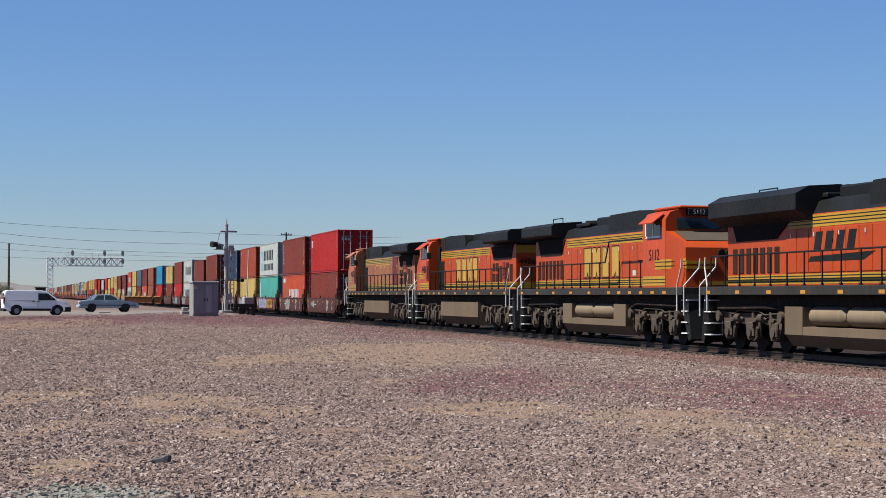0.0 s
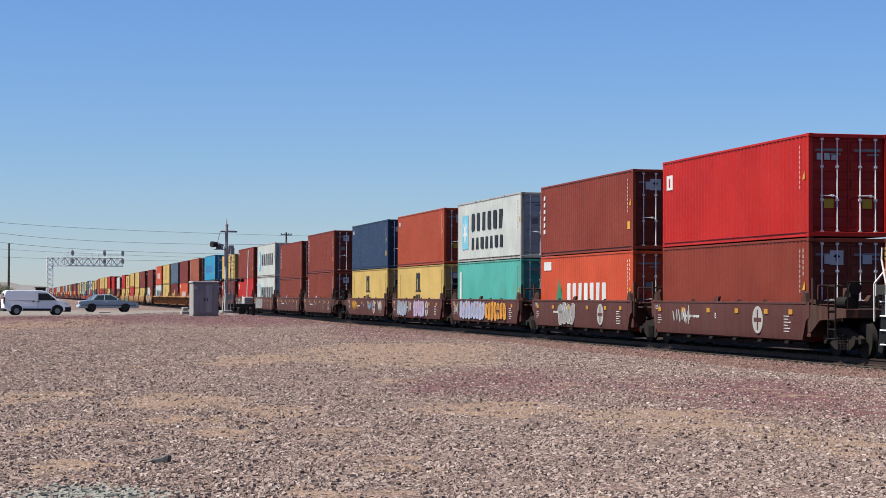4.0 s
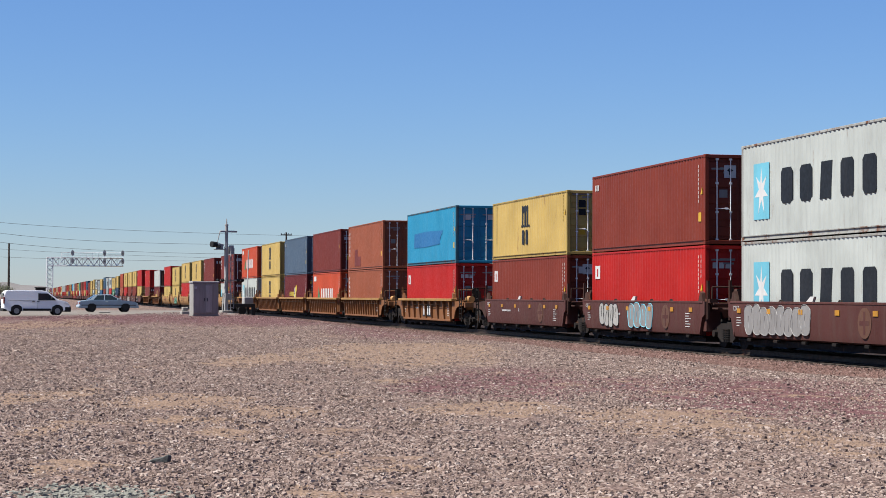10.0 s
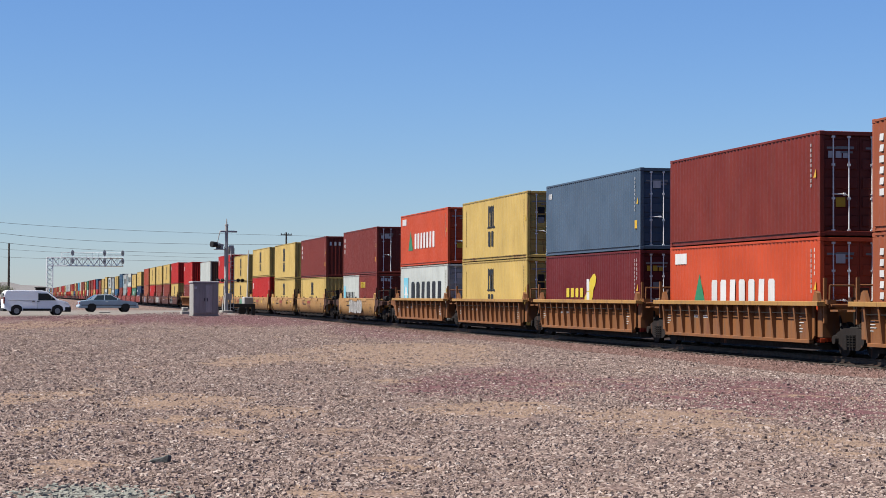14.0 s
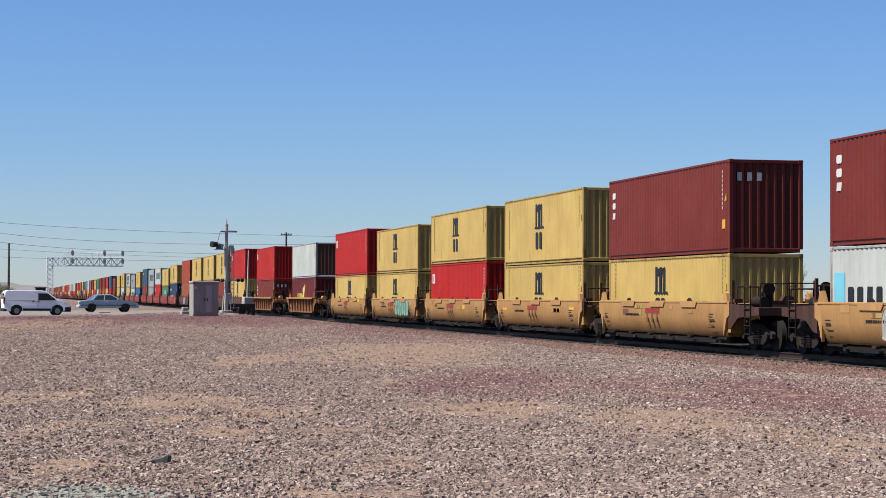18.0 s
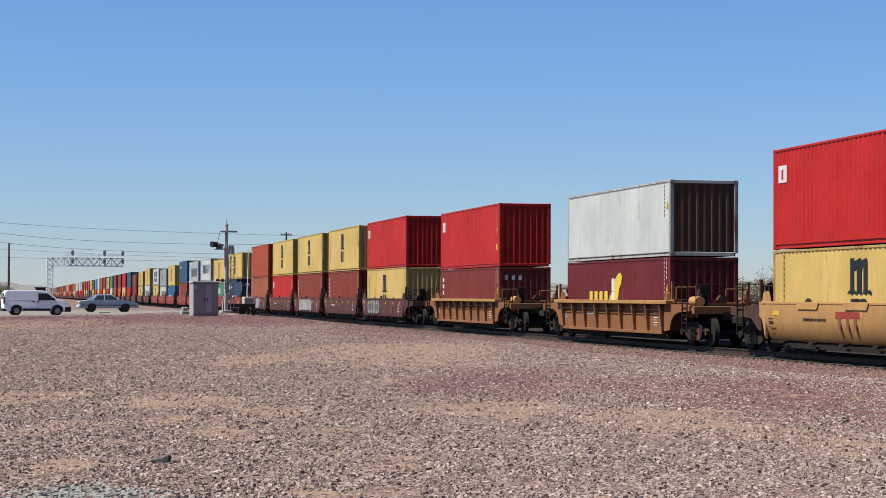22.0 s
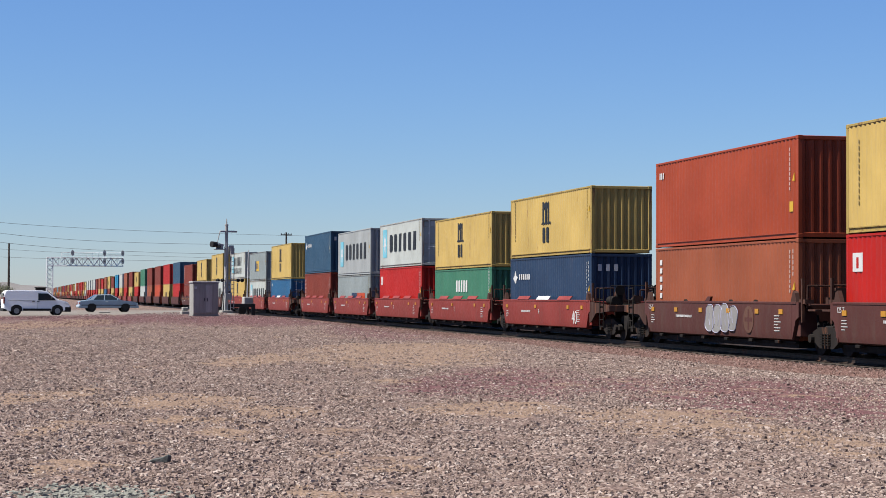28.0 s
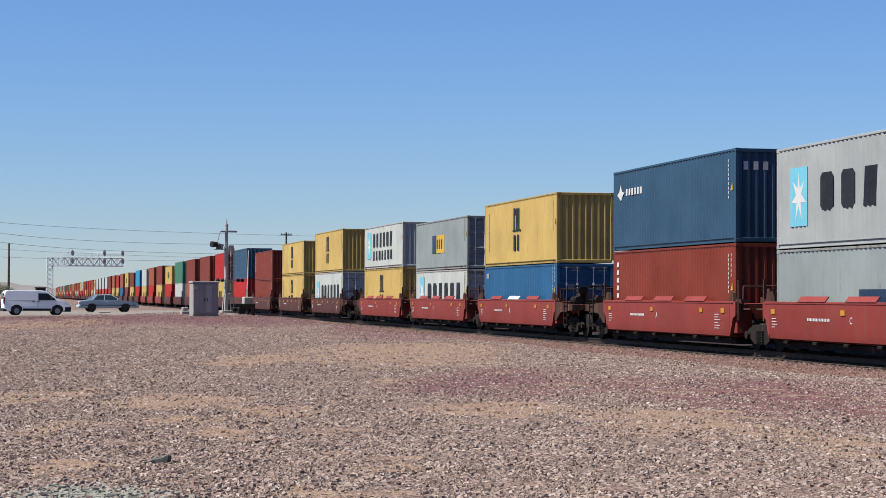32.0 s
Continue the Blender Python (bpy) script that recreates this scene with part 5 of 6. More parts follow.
        # steps and pale grab rails at both ends
        for e in (-1, 1):
            xe = 9.9 if e > 0 else -9.75
            part("step_well", shared(f"step_well{s}{e}", "loco_black", lambda: slab(bm_new(), [(xe, 1.9), (xe + e * 0.62, 1.9), (xe + e * 0.62, 0.36), (xe, 0.36)], s * 0.70, s * 0.95)), None, ob)
            for j, z in enumerate((0.42, 0.78, 1.14, 1.5)):
                part("step", shared(f"step{s}{e}{j}", "galvanised", lambda: box(bm_new(), xe + e * 0.05, xe + e * 0.62, s * 0.96, s * 1.40, z - 0.016, z + 0.016)), None, ob)
            for k, dx in enumerate((0.0, 0.66)):
                part("grab_rail", shared(f"grab{s}{e}{k}", "white_mark", lambda: pipe(bm_new(), [(xe + e * dx, s * 1.53, 1.15 if k == 0 else 1.0), (xe + e * dx, s * 1.53, 1.95), (xe + e * (dx + 0.30 * (1 - k)), s * (1.50 - 0.5 * k), 2.55), (xe + e * (dx + 0.30 * (1 - k)), s * (1.48 - 0.5 * k), 2.85)], 0.026)), None, ob, "white-painted grab rail")
    part("exhaust_housing", shared("loco_stack", "loco_black", lambda: box(bm_new(), -2.1, 0.5, -0.55, 0.55, 4.30, 4.68, 0.05)), None, ob)
    part("roof_box", shared("loco_roof_box", "loco_black", lambda: slab(bm_new(), [(0.6, 4.30), (0.8, 4.66), (4.2, 4.70), (6.4, 4.62), (6.4, 3.95), (0.6, 3.95)], -0.92, 0.92)), None, ob, "black raised equipment box")
    part("fan_housing", shared("loco_fan", "loco_black", lambda: rod(box(bm_new(), -4.4, -2.6, -0.7, 0.7, 4.38, 4.52, 0.03), (-3.5, 0, 4.5), (-3.5, 0, 4.62), 0.55, 16)), None, ob)
    part("roof_rail", shared("loco_roof_rail", "loco_black", lambda: pipe(bm_new(), [(-7.0, -0.9, 4.55), (-7.0, -0.9, 4.80), (-5.6, -0.9, 4.80), (-5.6, -0.9, 4.55)], 0.02)), None, ob)
    part("window_panel", shared("loco_vent", "loco_grey", lambda: box(bm_new(), 5.2, 6.2, -0.955, -0.90, 4.02, 4.5)), None, ob)
    # cab with nose
    part("cab", shared("loco_cab", coat, lambda: slab(bm_new(), [(-1.52, 1.92), (-1.52, 4.18), (-1.36, 4.44), (-0.9, 4.58), (0.9, 4.58), (1.36, 4.44), (1.52, 4.18), (1.52, 1.92)], 6.40, 8.75, "x")), None, ob)
    part("cab_roof", shared("loco_cab_roof", coat if not new_type else "loco_black", lambda: box(bm_new(), 6.3, 8.95, -1.1, 1.1, 4.56, 4.66, 0.04)), None, ob)
    part("nose", shared("loco_nose", coat, nose_shape), None, ob)
    part("nose_panel", shared("loco_nose_panel", "tan_dark", lambda: slab(bm_new(), [(8.80, 3.787), (9.92, 3.446), (9.93, 3.47), (8.80, 3.812)], -1.22, 1.22)), None, ob, "dull anti-glare panel on the nose")
    part("nose_band", shared("loco_nose_band", band, lambda: box(box(box(bm_new(), 10.28, 10.34, -1.34, -0.45, 2.52, 2.62), 10.27, 10.335, -1.34, -0.30, 2.68, 2.78), 10.28, 10.345, -0.9, 0.9, 2.0, 2.12)), None, ob, "yellow bands on the nose")
    part("wiper", shared("loco_wiper", "loco_black", lambda: pipe(pipe(bm_new(), [(8.83, -0.9, 3.84), (8.83, -0.35, 4.05)], 0.012), [(8.83, 0.2, 3.84), (8.83, 0.7, 4.05)], 0.012)), None, ob)
    part("windscreen", shared("loco_windscreen", "glass", lambda: slab(bm_new(), [(8.74, 3.88), (8.79, 3.88), (8.77, 4.26), (8.74, 4.26)], -1.12, 1.12)), None, ob, "dark tinted windscreen")
    part("number_board", shared("loco_number_board", "loco_black", lambda: box(bm_new(), 8.5, 8.97, -0.80, -0.02, 4.33, 4.56, 0.02)), None, ob)
    part("headlight", shared("loco_headlight", "loco_black", lambda: rod(rod(bm_new(), (10.1, -0.14, 3.05), (10.36, -0.14, 3.05), 0.12, 12), (10.1, 0.14, 3.05), (10.36, 0.14, 3.05), 0.12, 12)), None, ob)
    for s in (-1, 1):
        part("side_window", shared(f"loco_side_window{s}", "glass", lambda: box(box(bm_new(), 6.75, 7.45, s * 1.50, s * 1.526, 3.66, 4.20), 7.52, 8.2, s * 1.50, s * 1.526, 3.66, 4.20)), None, ob, "tinted cab side window")
        part("window_frame", shared(f"loco_window_frame{s}", "galvanised", lambda: box(box(box(bm_new(), 7.44, 7.53, s * 1.50, s * 1.535, 3.62, 4.24), 6.68, 8.27, s * 1.50, s * 1.532, 3.60, 3.66), 6.68, 6.75, s * 1.5, s * 1.532, 3.62, 4.24)), None, ob)
        part("sunshade", shared(f"loco_shade{s}", coat, lambda: slab(bm_new(), [(s * 1.48, 4.34), (s * 1.86, 4.06), (s * 1.87, 4.09), (s * 1.44, 4.42)], 6.9, 8.4, "x")), None, ob)
        part("stripe", shared(f"cab_stripe{s}", band, lambda: box(bm_new(), 6.41, 8.74, s * 1.515, s * 1.527, 1.98, 2.30)), None, ob, "yellow painted band")
        for z in (2.08, 2.19):
            part("stripe_line", shared(f"cab_line{s}{z}", "loco_black", lambda: box(bm_new(), 6.41, 8.74, s * 1.515, s * 1.530, z - 0.014, z + 0.014)), None, ob)
        part("stripe", shared(f"nose_stripe{s}", band, lambda: slab(bm_new(), [(7.7, 2.52), (8.72, 2.52), (8.72, 2.86), (7.7, 2.84)], s * 1.515, s * 1.528)), None, ob, "yellow nose band")
        part("stripe", shared(f"nose_side_stripe{s}", band, lambda: slab(bm_new(), [(8.76, s * 1.49), (10.0, s * 1.345), (10.3, s * 1.345), (10.3, s * 1.369), (10.0, s * 1.369), (8.76, s * 1.520)], 2.54, 2.86, "z")), None, ob, "yellow nose band")
        for z in (2.63, 2.77):
            part("stripe_line", shared(f"nose_line{s}{z}", "loco_black", lambda: slab(bm_new(), [(7.72, s * 1.50), (8.76, s * 1.50), (10.0, s * 1.345), (10.3, s * 1.345), (10.3, s * 1.372), (10.0, s * 1.372), (8.76, s * 1.531), (7.72, s * 1.531)], z - 0.014, z + 0.014, "z")), None, ob)
        if s > 0:
            # raised black boxes: the recess's shade is put in as colour
            part("cab_recess", shared("cab_recess", "loco_black", lambda: box(box(bm_new(), 5.05, 6.39, 0.985, 1.03, 1.95, 3.42, 0.01), 5.9, 6.39, 0.985, 1.06, 3.42, 4.2, 0.01)), None, ob, "black slab for the dark recess behind the cab")
            d = part("cab_door", shared("cab_door", "loco_red", lambda: box(bm_new(), 6.45, 7.0, 1.52, 1.55, 2.42, 3.46, 0.01)), None, ob, "dark red cab door panel")
            part("grille", shared("cab_grille", "loco_black", lambda: box(bm_new(), 6.52, 6.76, 1.55, 1.565, 2.52, 3.2, 0.005)), None, d)
            for x in (5.35, 5.85):
                v = part("vent_opening", shared(f"vent_opening{x}", "louvre_dark", lambda: box(bm_new(), x - 0.17, x + 0.17, 0.925, 0.935, 4.02, 4.56)), None, ob, "dark vent opening in the roof box")
                part("vent_frame", shared(f"vent_frame{x}", "loco_grey", lambda: box(box(box(bm_new(), x - 0.21, x + 0.21, 0.925, 0.945, 4.56, 4.60), x - 0.21, x + 0.21, 0.925, 0.945, 3.98, 4.02), x - 0.02, x + 0.02, 0.925, 0.94, 4.02, 4.56)), None, v)
            part("mirror", shared("loco_mirror", "loco_grey", lambda: box(bm_new(), 6.2, 6.27, 1.45, 1.68, 3.55, 3.9, 0.02)), None, ob)
        else:
            part("door_seam", shared("door_seam", "loco_black", lambda: pipe(bm_new(), [(5.2, -0.99, 1.98), (5.2, -0.99, 3.5), (6.2, -0.99, 3.5), (6.2, -0.99, 1.98)], 0.018, 4)), None, ob, "dark door seam")
            part("door_seam", shared("door_bar", "loco_black", lambda: box(bm_new(), 4.3, 6.3, -1.01, -0.985, 2.86, 2.91)), None, ob, "dark painted bar")
            for x in (3.9, 5.1):
                part("louvre", shared(f"white_louvre{x}", "white_mark", lambda: box(bm_new(), x - 0.17, x + 0.17, -1.008, -0.985, 2.36, 2.56, 0.005)), None, ob, "small white-edged louvre")
        if number:
            t = part("road_number", text_mesh(number, 0.54, "loco_black"), None, ob, "black road number")
            t.matrix_basis = pose(7.6, s * 1.531, 2.84, 0, 0, 0 if s < 0 else 180)
    if number:
        t = part("road_number", text_mesh(number, 0.22, "white_mark"), None, ob, "white road number on the board")
        t.matrix_basis = pose(8.975, -0.41, 4.37, 0, 0, 90)
    part("stripe", shared("hood_end_stripe", band, lambda: box(box(bm_new(), hood_x - 0.012, hood_x + 0.01, -0.96, 0.96, 3.56, 3.90), hood_x - 0.012, hood_x + 0.01, -0.96, 0.96, 1.98, 2.26)), None, ob, "yellow band on the hood end")
    if number:
        t = part("road_number", text_mesh(number, 0.38, "loco_black"), None, ob, "black road number on the hood end")
        t.matrix_basis = pose(hood_x - 0.014, 0.45, 3.05, 0, 0, -90)
    # trade mark on the hood: plain blocks
    for s in (-1, 1):
        if new_type:
            for k in range(4):
                g = part("trade_mark", shared(f"new_block{s}", "loco_black", lambda: slab(bm_new(), [(-0.30, 2.92), (0.16, 2.92), (0.32, 3.42), (-0.14, 3.42)], s * 1.001, s * 1.008)), None, ob, "black slanted block")
                g.location = (-2.5 + 0.72 * k, 0, 0)
            part("trade_mark", shared(f"new_swoosh{s}", "loco_black", lambda: slab(bm_new(), [(-3.2, 2.60), (0.4, 2.60), (1.1, 2.82), (-3.0, 2.74)], s * 1.001, s * 1.008)), None, ob, "black swoosh stripe")
        else:
            for k in range(4):
                e = part("trade_mark", shared(f"old_edge{s}{k}{coat}", "loco_black" if coat == "loco_orange" else "loco_gold", lambda: slab(bm_new(), BLOCKS[k](0.05), s * 1.001, s * 1.006)), None, ob, "thin block edge")
                g = part("trade_mark", shared(f"old_block{s}{k}{coat}", "loco_gold" if coat == "loco_orange" else coat, lambda: slab(bm_new(), BLOCKS[k](0.0), s * 1.006, s * 1.011)), None, ob, "plain block of a trade mark")
                e.location = g.location = (-1.78 + 1.16 * k, 0, 2.36)
    # fuel tank
    if style in ("new", "hump"):
        part("fuel_tank", shared("loco_tank_cut", "tan_dust", lambda: slab(bm_new(), [(-1.35, 0.55), (-1.10, 0.22), (1.10, 0.22), (1.35, 0.55), (1.35, 0.78), (0.7, 0.80), (0.7, 1.35), (-0.7, 1.35), (-0.7, 0.80), (-1.35, 0.78)], -4.0, 4.0, "x")), None, ob, "dust-covered fuel tank")
        for xa, xb in ((-4.0, -2.75), (2.6, 4.0)):
            part("tank_end", shared(f"loco_tank_end{xa}", "tan_dust", lambda: slab(bm_new(), [(-1.36, 0.55), (-1.36, 1.34), (1.36, 1.34), (1.36, 0.55)], xa, xb, "x")), None, ob)
        for s in (-1, 1):
            for x in (-1.35, 1.1):
                part("air_reservoir", shared(f"loco_reservoir{s}{x}", "tan_pale", lambda: rod(rod(rod(bm_new(), (x - 1.0, s * 1.08, 1.08), (x + 1.0, s * 1.08, 1.08), 0.27, 18), (x - 1.15, s * 1.08, 1.08), (x - 1.0, s * 1.08, 1.08), 0.15, 18, 0.27), (x + 1.0, s * 1.08, 1.08), (x + 1.15, s * 1.08, 1.08), 0.27, 18, 0.15)), None, ob, "pale dusty air reservoir")
    else:
        part("fuel_tank", shared("loco_tank", "tan_dust", lambda: slab(bm_new(), [(-1.40, 0.62), (-1.05, 0.22), (1.05, 0.22), (1.40, 0.62), (1.40, 1.33), (-1.40, 1.33)], -4.0, 4.0, "x")), None, ob, "dust-covered fuel tank")
        for x in (-2.6, -0.4, 1.8):
            part("filler", shared(f"filler{x}", "loco_red", lambda: rod(bm_new(), (x, -1.2, 1.33), (x, -1.2, 1.46), 0.10, 10)), None, ob)
    part("pipework", shared("loco_pipes", "cast_iron", lambda: pipe(pipe(bm_new(), [(-4.2, -1.2, 1.25), (-5.5, -1.3, 1.3), (-9.4, -1.3, 1.25)], 0.04), [(4.2, -1.25, 1.2), (5.2, -1.32, 1.36), (9.4, -1.3, 1.3)], 0.04)), None, ob)
    bogie_three(ob, 6.75)
    bogie_three(ob, -6.95)
    for e in (-1, 1):
        part("pilot", shared(f"pilot{e}", "loco_black", lambda: slab(bm_new(), [(e * 10.1, 1.7), (e * 10.45, 1.7), (e * 10.75, 0.25), (e * 10.5, 0.18), (e * 10.1, 0.9)], -1.35, 1.35)), None, ob)
        part("coupler", shared(f"loco_coupler{e}", "cast_iron", lambda: box(box(bm_new(), e * 10.3, e * 11.0, -0.12, 0.12, 0.76, 0.98, 0.03), e * 10.85, e * 11.12, -0.2, 0.16, 0.72, 1.02, 0.04)), None, ob)
        part("hose", shared(f"loco_hose{e}", "underframe", lambda: pipe(bm_new(), [(e * 10.6, -0.5, 0.9), (e * 10.9, -0.55, 0.5), (e * 11.05, -0.5, 0.45)], 0.04)), None, ob)
    RIDE.append((ob, centre, 0.0, 180 if flip else 0))
    return ob


def block_shape(w, nicks):
    """A plain block whose lower and upper edge may carry a nick."""
    lo = [(-0.15, 0), (0.0, 0.22), (0.15, 0)] if nicks & 1 else []
    hi = [(0.15, 1.1), (0.0, 0.88), (-0.15, 1.1)] if nicks & 2 else []
    return lambda g: [(-w - g, -g)] + [(a + (g if a < 0 else -g if a > 0 else 0), b - g) for a, b in lo] + [(w + g, -g), (w + g, 1.1 + g)] + [(a + (-g if a > 0 else g if a < 0 else 0), b + g) for a, b in hi] + [(-w - g, 1.1 + g)]


BLOCKS = [block_shape(w, k) for w, k in ((0.43, 1), (0.47, 3), (0.40, 2), (0.41, 1))]
# near-black that paints in the shade of the radiator intake cavity
paint("intake_black", (0.008, 0.007, 0.007), dirt=0.2, rust=0.0, rough=0.9, grime=(0.012, 0.010, 0.009), bump=0)
paint("louvre_dark", (0.045, 0.018, 0.012), dirt=0.3, rust=0.0, rough=0.8)
paint("loco_gold", (0.66, 0.42, 0.07), dirt=0.25, rust=0.05)
paint("tan_dark", (0.108, 0.083, 0.062), dirt=0.5, rust=0.1, rough=0.85)
paint("tan_pale", (0.30, 0.23, 0.145), dirt=0.3, rust=0.05, rough=0.7)
locomotive("new", "loco_orange", "", False, -46.4)
locomotive("hump", "loco_orange", "5112", False, -68.85)
locomotive("plain", "loco_orange", "4486", True, -91.03)
worn = locomotive("plain", "loco_pale_orange", "4602", True, -113.15)
part("hood_door", box(bm_new(), -4.6, -3.1, 0.99, 1.012, 2.3, 3.9), "tex_red", worn, "dull red replaced panel")
part("hatch", box(bm_new(), -7.2, -6.2, 0.99, 1.012, 3.2, 3.6), "tex_red", worn, "dull red replaced hatch")

# ---- beside the line ----
paint("white_car", (0.82, 0.83, 0.85), dimmed=0.8, fade=0.02, rough=0.25, dirt=0.0, rust=0.0, bump=0.0)
paint("blue_car", (0.30, 0.37, 0.43), dimmed=0.8, fade=0.02, rough=0.28, dirt=0.0, rust=0.0, bump=0.0)
paint("grey_car", (0.16, 0.22, 0.28), fade=0.02, rough=0.3, dirt=0.0, rust=0.0, bump=0.0)
paint("hub_grey", (0.42, 0.43, 0.44), dirt=0.3, rust=0.0)
paint("signal_grey", (0.60, 0.63, 0.64), dirt=0.2, rust=0.0)
paint("rubber", (0.022, 0.022, 0.022), rough=0.8, dirt=0.4, rust=0.0)
paint("plastic", (0.035, 0.036, 0.038), rough=0.6, dirt=0.3, rust=0.0)
paint("cabinet_metal", (0.40, 0.385, 0.355), rough=0.5, dirt=0.4, rust=0.04, metal=0.1, dimmed=0.60)
paint("cabinet_pale", (0.43, 0.42, 0.39), rough=0.5, dirt=0.4, rust=0.03, dimmed=0.72)
paint("mast_paint", (0.46, 0.45, 0.44), rough=0.6, dirt=0.4, rust=0.05, dimmed=0.56)
paint("lamp_red", (0.30, 0.02, 0.02), dirt=0.1, rust=0.0, rough=0.2)
paint("concrete", (0.46, 0.44, 0.40), rough=0.9, dirt=0.4, rust=0.0, bump=0.2)
paint("pole_wood", (0.085, 0.065, 0.050), rough=0.9, dirt=0.5, rust=0.0, bump=0.2)
paint("green_stone", (0.36, 0.36, 0.31), rough=0.9, dirt=0.4, rust=0.0)
paint("dark_stone", (0.135, 0.145, 0.140), rough=0.8, dirt=0.4, rust=0.0, bump=0.3)


def shell(outline, half, taper, z_belt, bev=0.06):
    """A car body: the side outline given width, drawn in above the belt line."""
    bm = bm_new()
    slab(bm, outline, -half, half)
    for v in bm.verts:
        if v.co.z > z_belt:
            v.co.y *= 1 - taper * (v.co.z - z_belt)
    bmesh.ops.bevel(bm, geom=list(bm.edges), offset=bev, segments=2, affect="EDGES")
    return bm


def car_wheel(host, x, r, half, hub="hub_grey"):
    for s in (-1, 1):
        w = part("wheel", rod(bm_new(), (x, s * (half - 0.20), r), (x, s * (half + 0.01), r), r * 0.60, 20), hub, host)
        part("tyre", rod(bm_new(), (x, s * (half - 0.22), r), (x, s * (half - 0.005), r), r, 24), "rubber", w)


def van(m):
    ob = thing("delivery_van", "white panel van parked on the gravel lot", "van", m)
    half = 0.92
    part("body", shell([(-2.40, 0.42), (-2.40, 1.25), (-2.30, 1.72), (-2.15, 1.84), (0.35, 1.84), (0.75, 1.76), (1.52, 1.16), (2.18, 1.00), (2.40, 0.78), (2.42, 0.42), (1.95, 0.30), (-1.95, 0.30)], half, 0.16, 1.0), "white_car", ob)
    for s in (-1, 1):
        part("side_window", slab(bm_new(), [(0.08, 1.10), (1.36, 1.10), (1.28, 1.22), (0.78, 1.60), (0.08, 1.62)], s * (half + 0.003), s * (half - 0.12)), "glass", ob, "dark cab window")
        part("panel_seam", box(bm_new(), -2.1, -0.1, s * (half - 0.03), s * (half + 0.004), 1.09, 1.105), "hub_grey", ob, "pressed panel edge")
        part("door_seam", box(bm_new(), 0.035, 0.05, s * (half - 0.03), s * (half + 0.004), 0.5, 1.1), "hub_grey", ob)
        part("sill_trim", box(bm_new(), -1.04, 1.04, s * half, s * (half + 0.02), 0.34, 0.50, 0.008), "plastic", ob, "black lower trim")
        part("wheel_arch", slab(bm_new(), [(1.06, 0.3), (1.1, 0.62), (1.35, 0.78), (1.6, 0.78), (1.85, 0.62), (1.9, 0.3)], s * (half - 0.06), s * (half + 0.008)), "plastic", ob)
        part("wheel_arch", slab(bm_new(), [(-1.9, 0.3), (-1.86, 0.62), (-1.6, 0.78), (-1.35, 0.78), (-1.1, 0.62), (-1.06, 0.3)], s * (half - 0.06), s * (half + 0.008)), "plastic", ob)
        part("mirror", box(bm_new(), 0.98, 1.12, s * half, s * (half + 0.22), 1.14, 1.32, 0.03), "plastic", ob)
        part("door_handle", box(bm_new(), -0.02, 0.16, s * half, s * (half + 0.025), 0.98, 1.03), "plastic", ob)
        part("door_handle", box(bm_new(), -0.36, -0.18, s * half, s * (half + 0.025), 0.98, 1.03), "plastic", ob)
        part("tail_light", box(bm_new(), -2.42, -2.32, s * 0.70, s * 0.90, 0.85, 1.35, 0.02), "lamp_red", ob)
        part("headlight", slab(bm_new(), [(1.95, 0.82), (2.36, 0.74), (2.30, 0.86), (2.0, 0.98)], s * 0.70, s * 0.925), "galvanised", ob)
    part("windscreen", slab(bm_new(), [(0.80, 1.73), (1.47, 1.21), (1.49, 1.23), (0.82, 1.75)], -0.72, 0.72), "glass", ob)
    part("front_bumper", box(bm_new(), 1.98, 2.47, -0.925, 0.925, 0.26, 0.66, 0.06), "plastic", ob)
    part("rear_bumper", box(bm_new(), -2.46, -2.15, -0.88, 0.88, 0.30, 0.52, 0.05), "plastic", ob)
    part("rear_window", box(bm_new(), -2.42, -2.36, -0.6, 0.6, 1.2, 1.62), "glass", ob)
    for x in (-1.48, 1.48):
        car_wheel(ob, x, 0.33, half)
    return ob


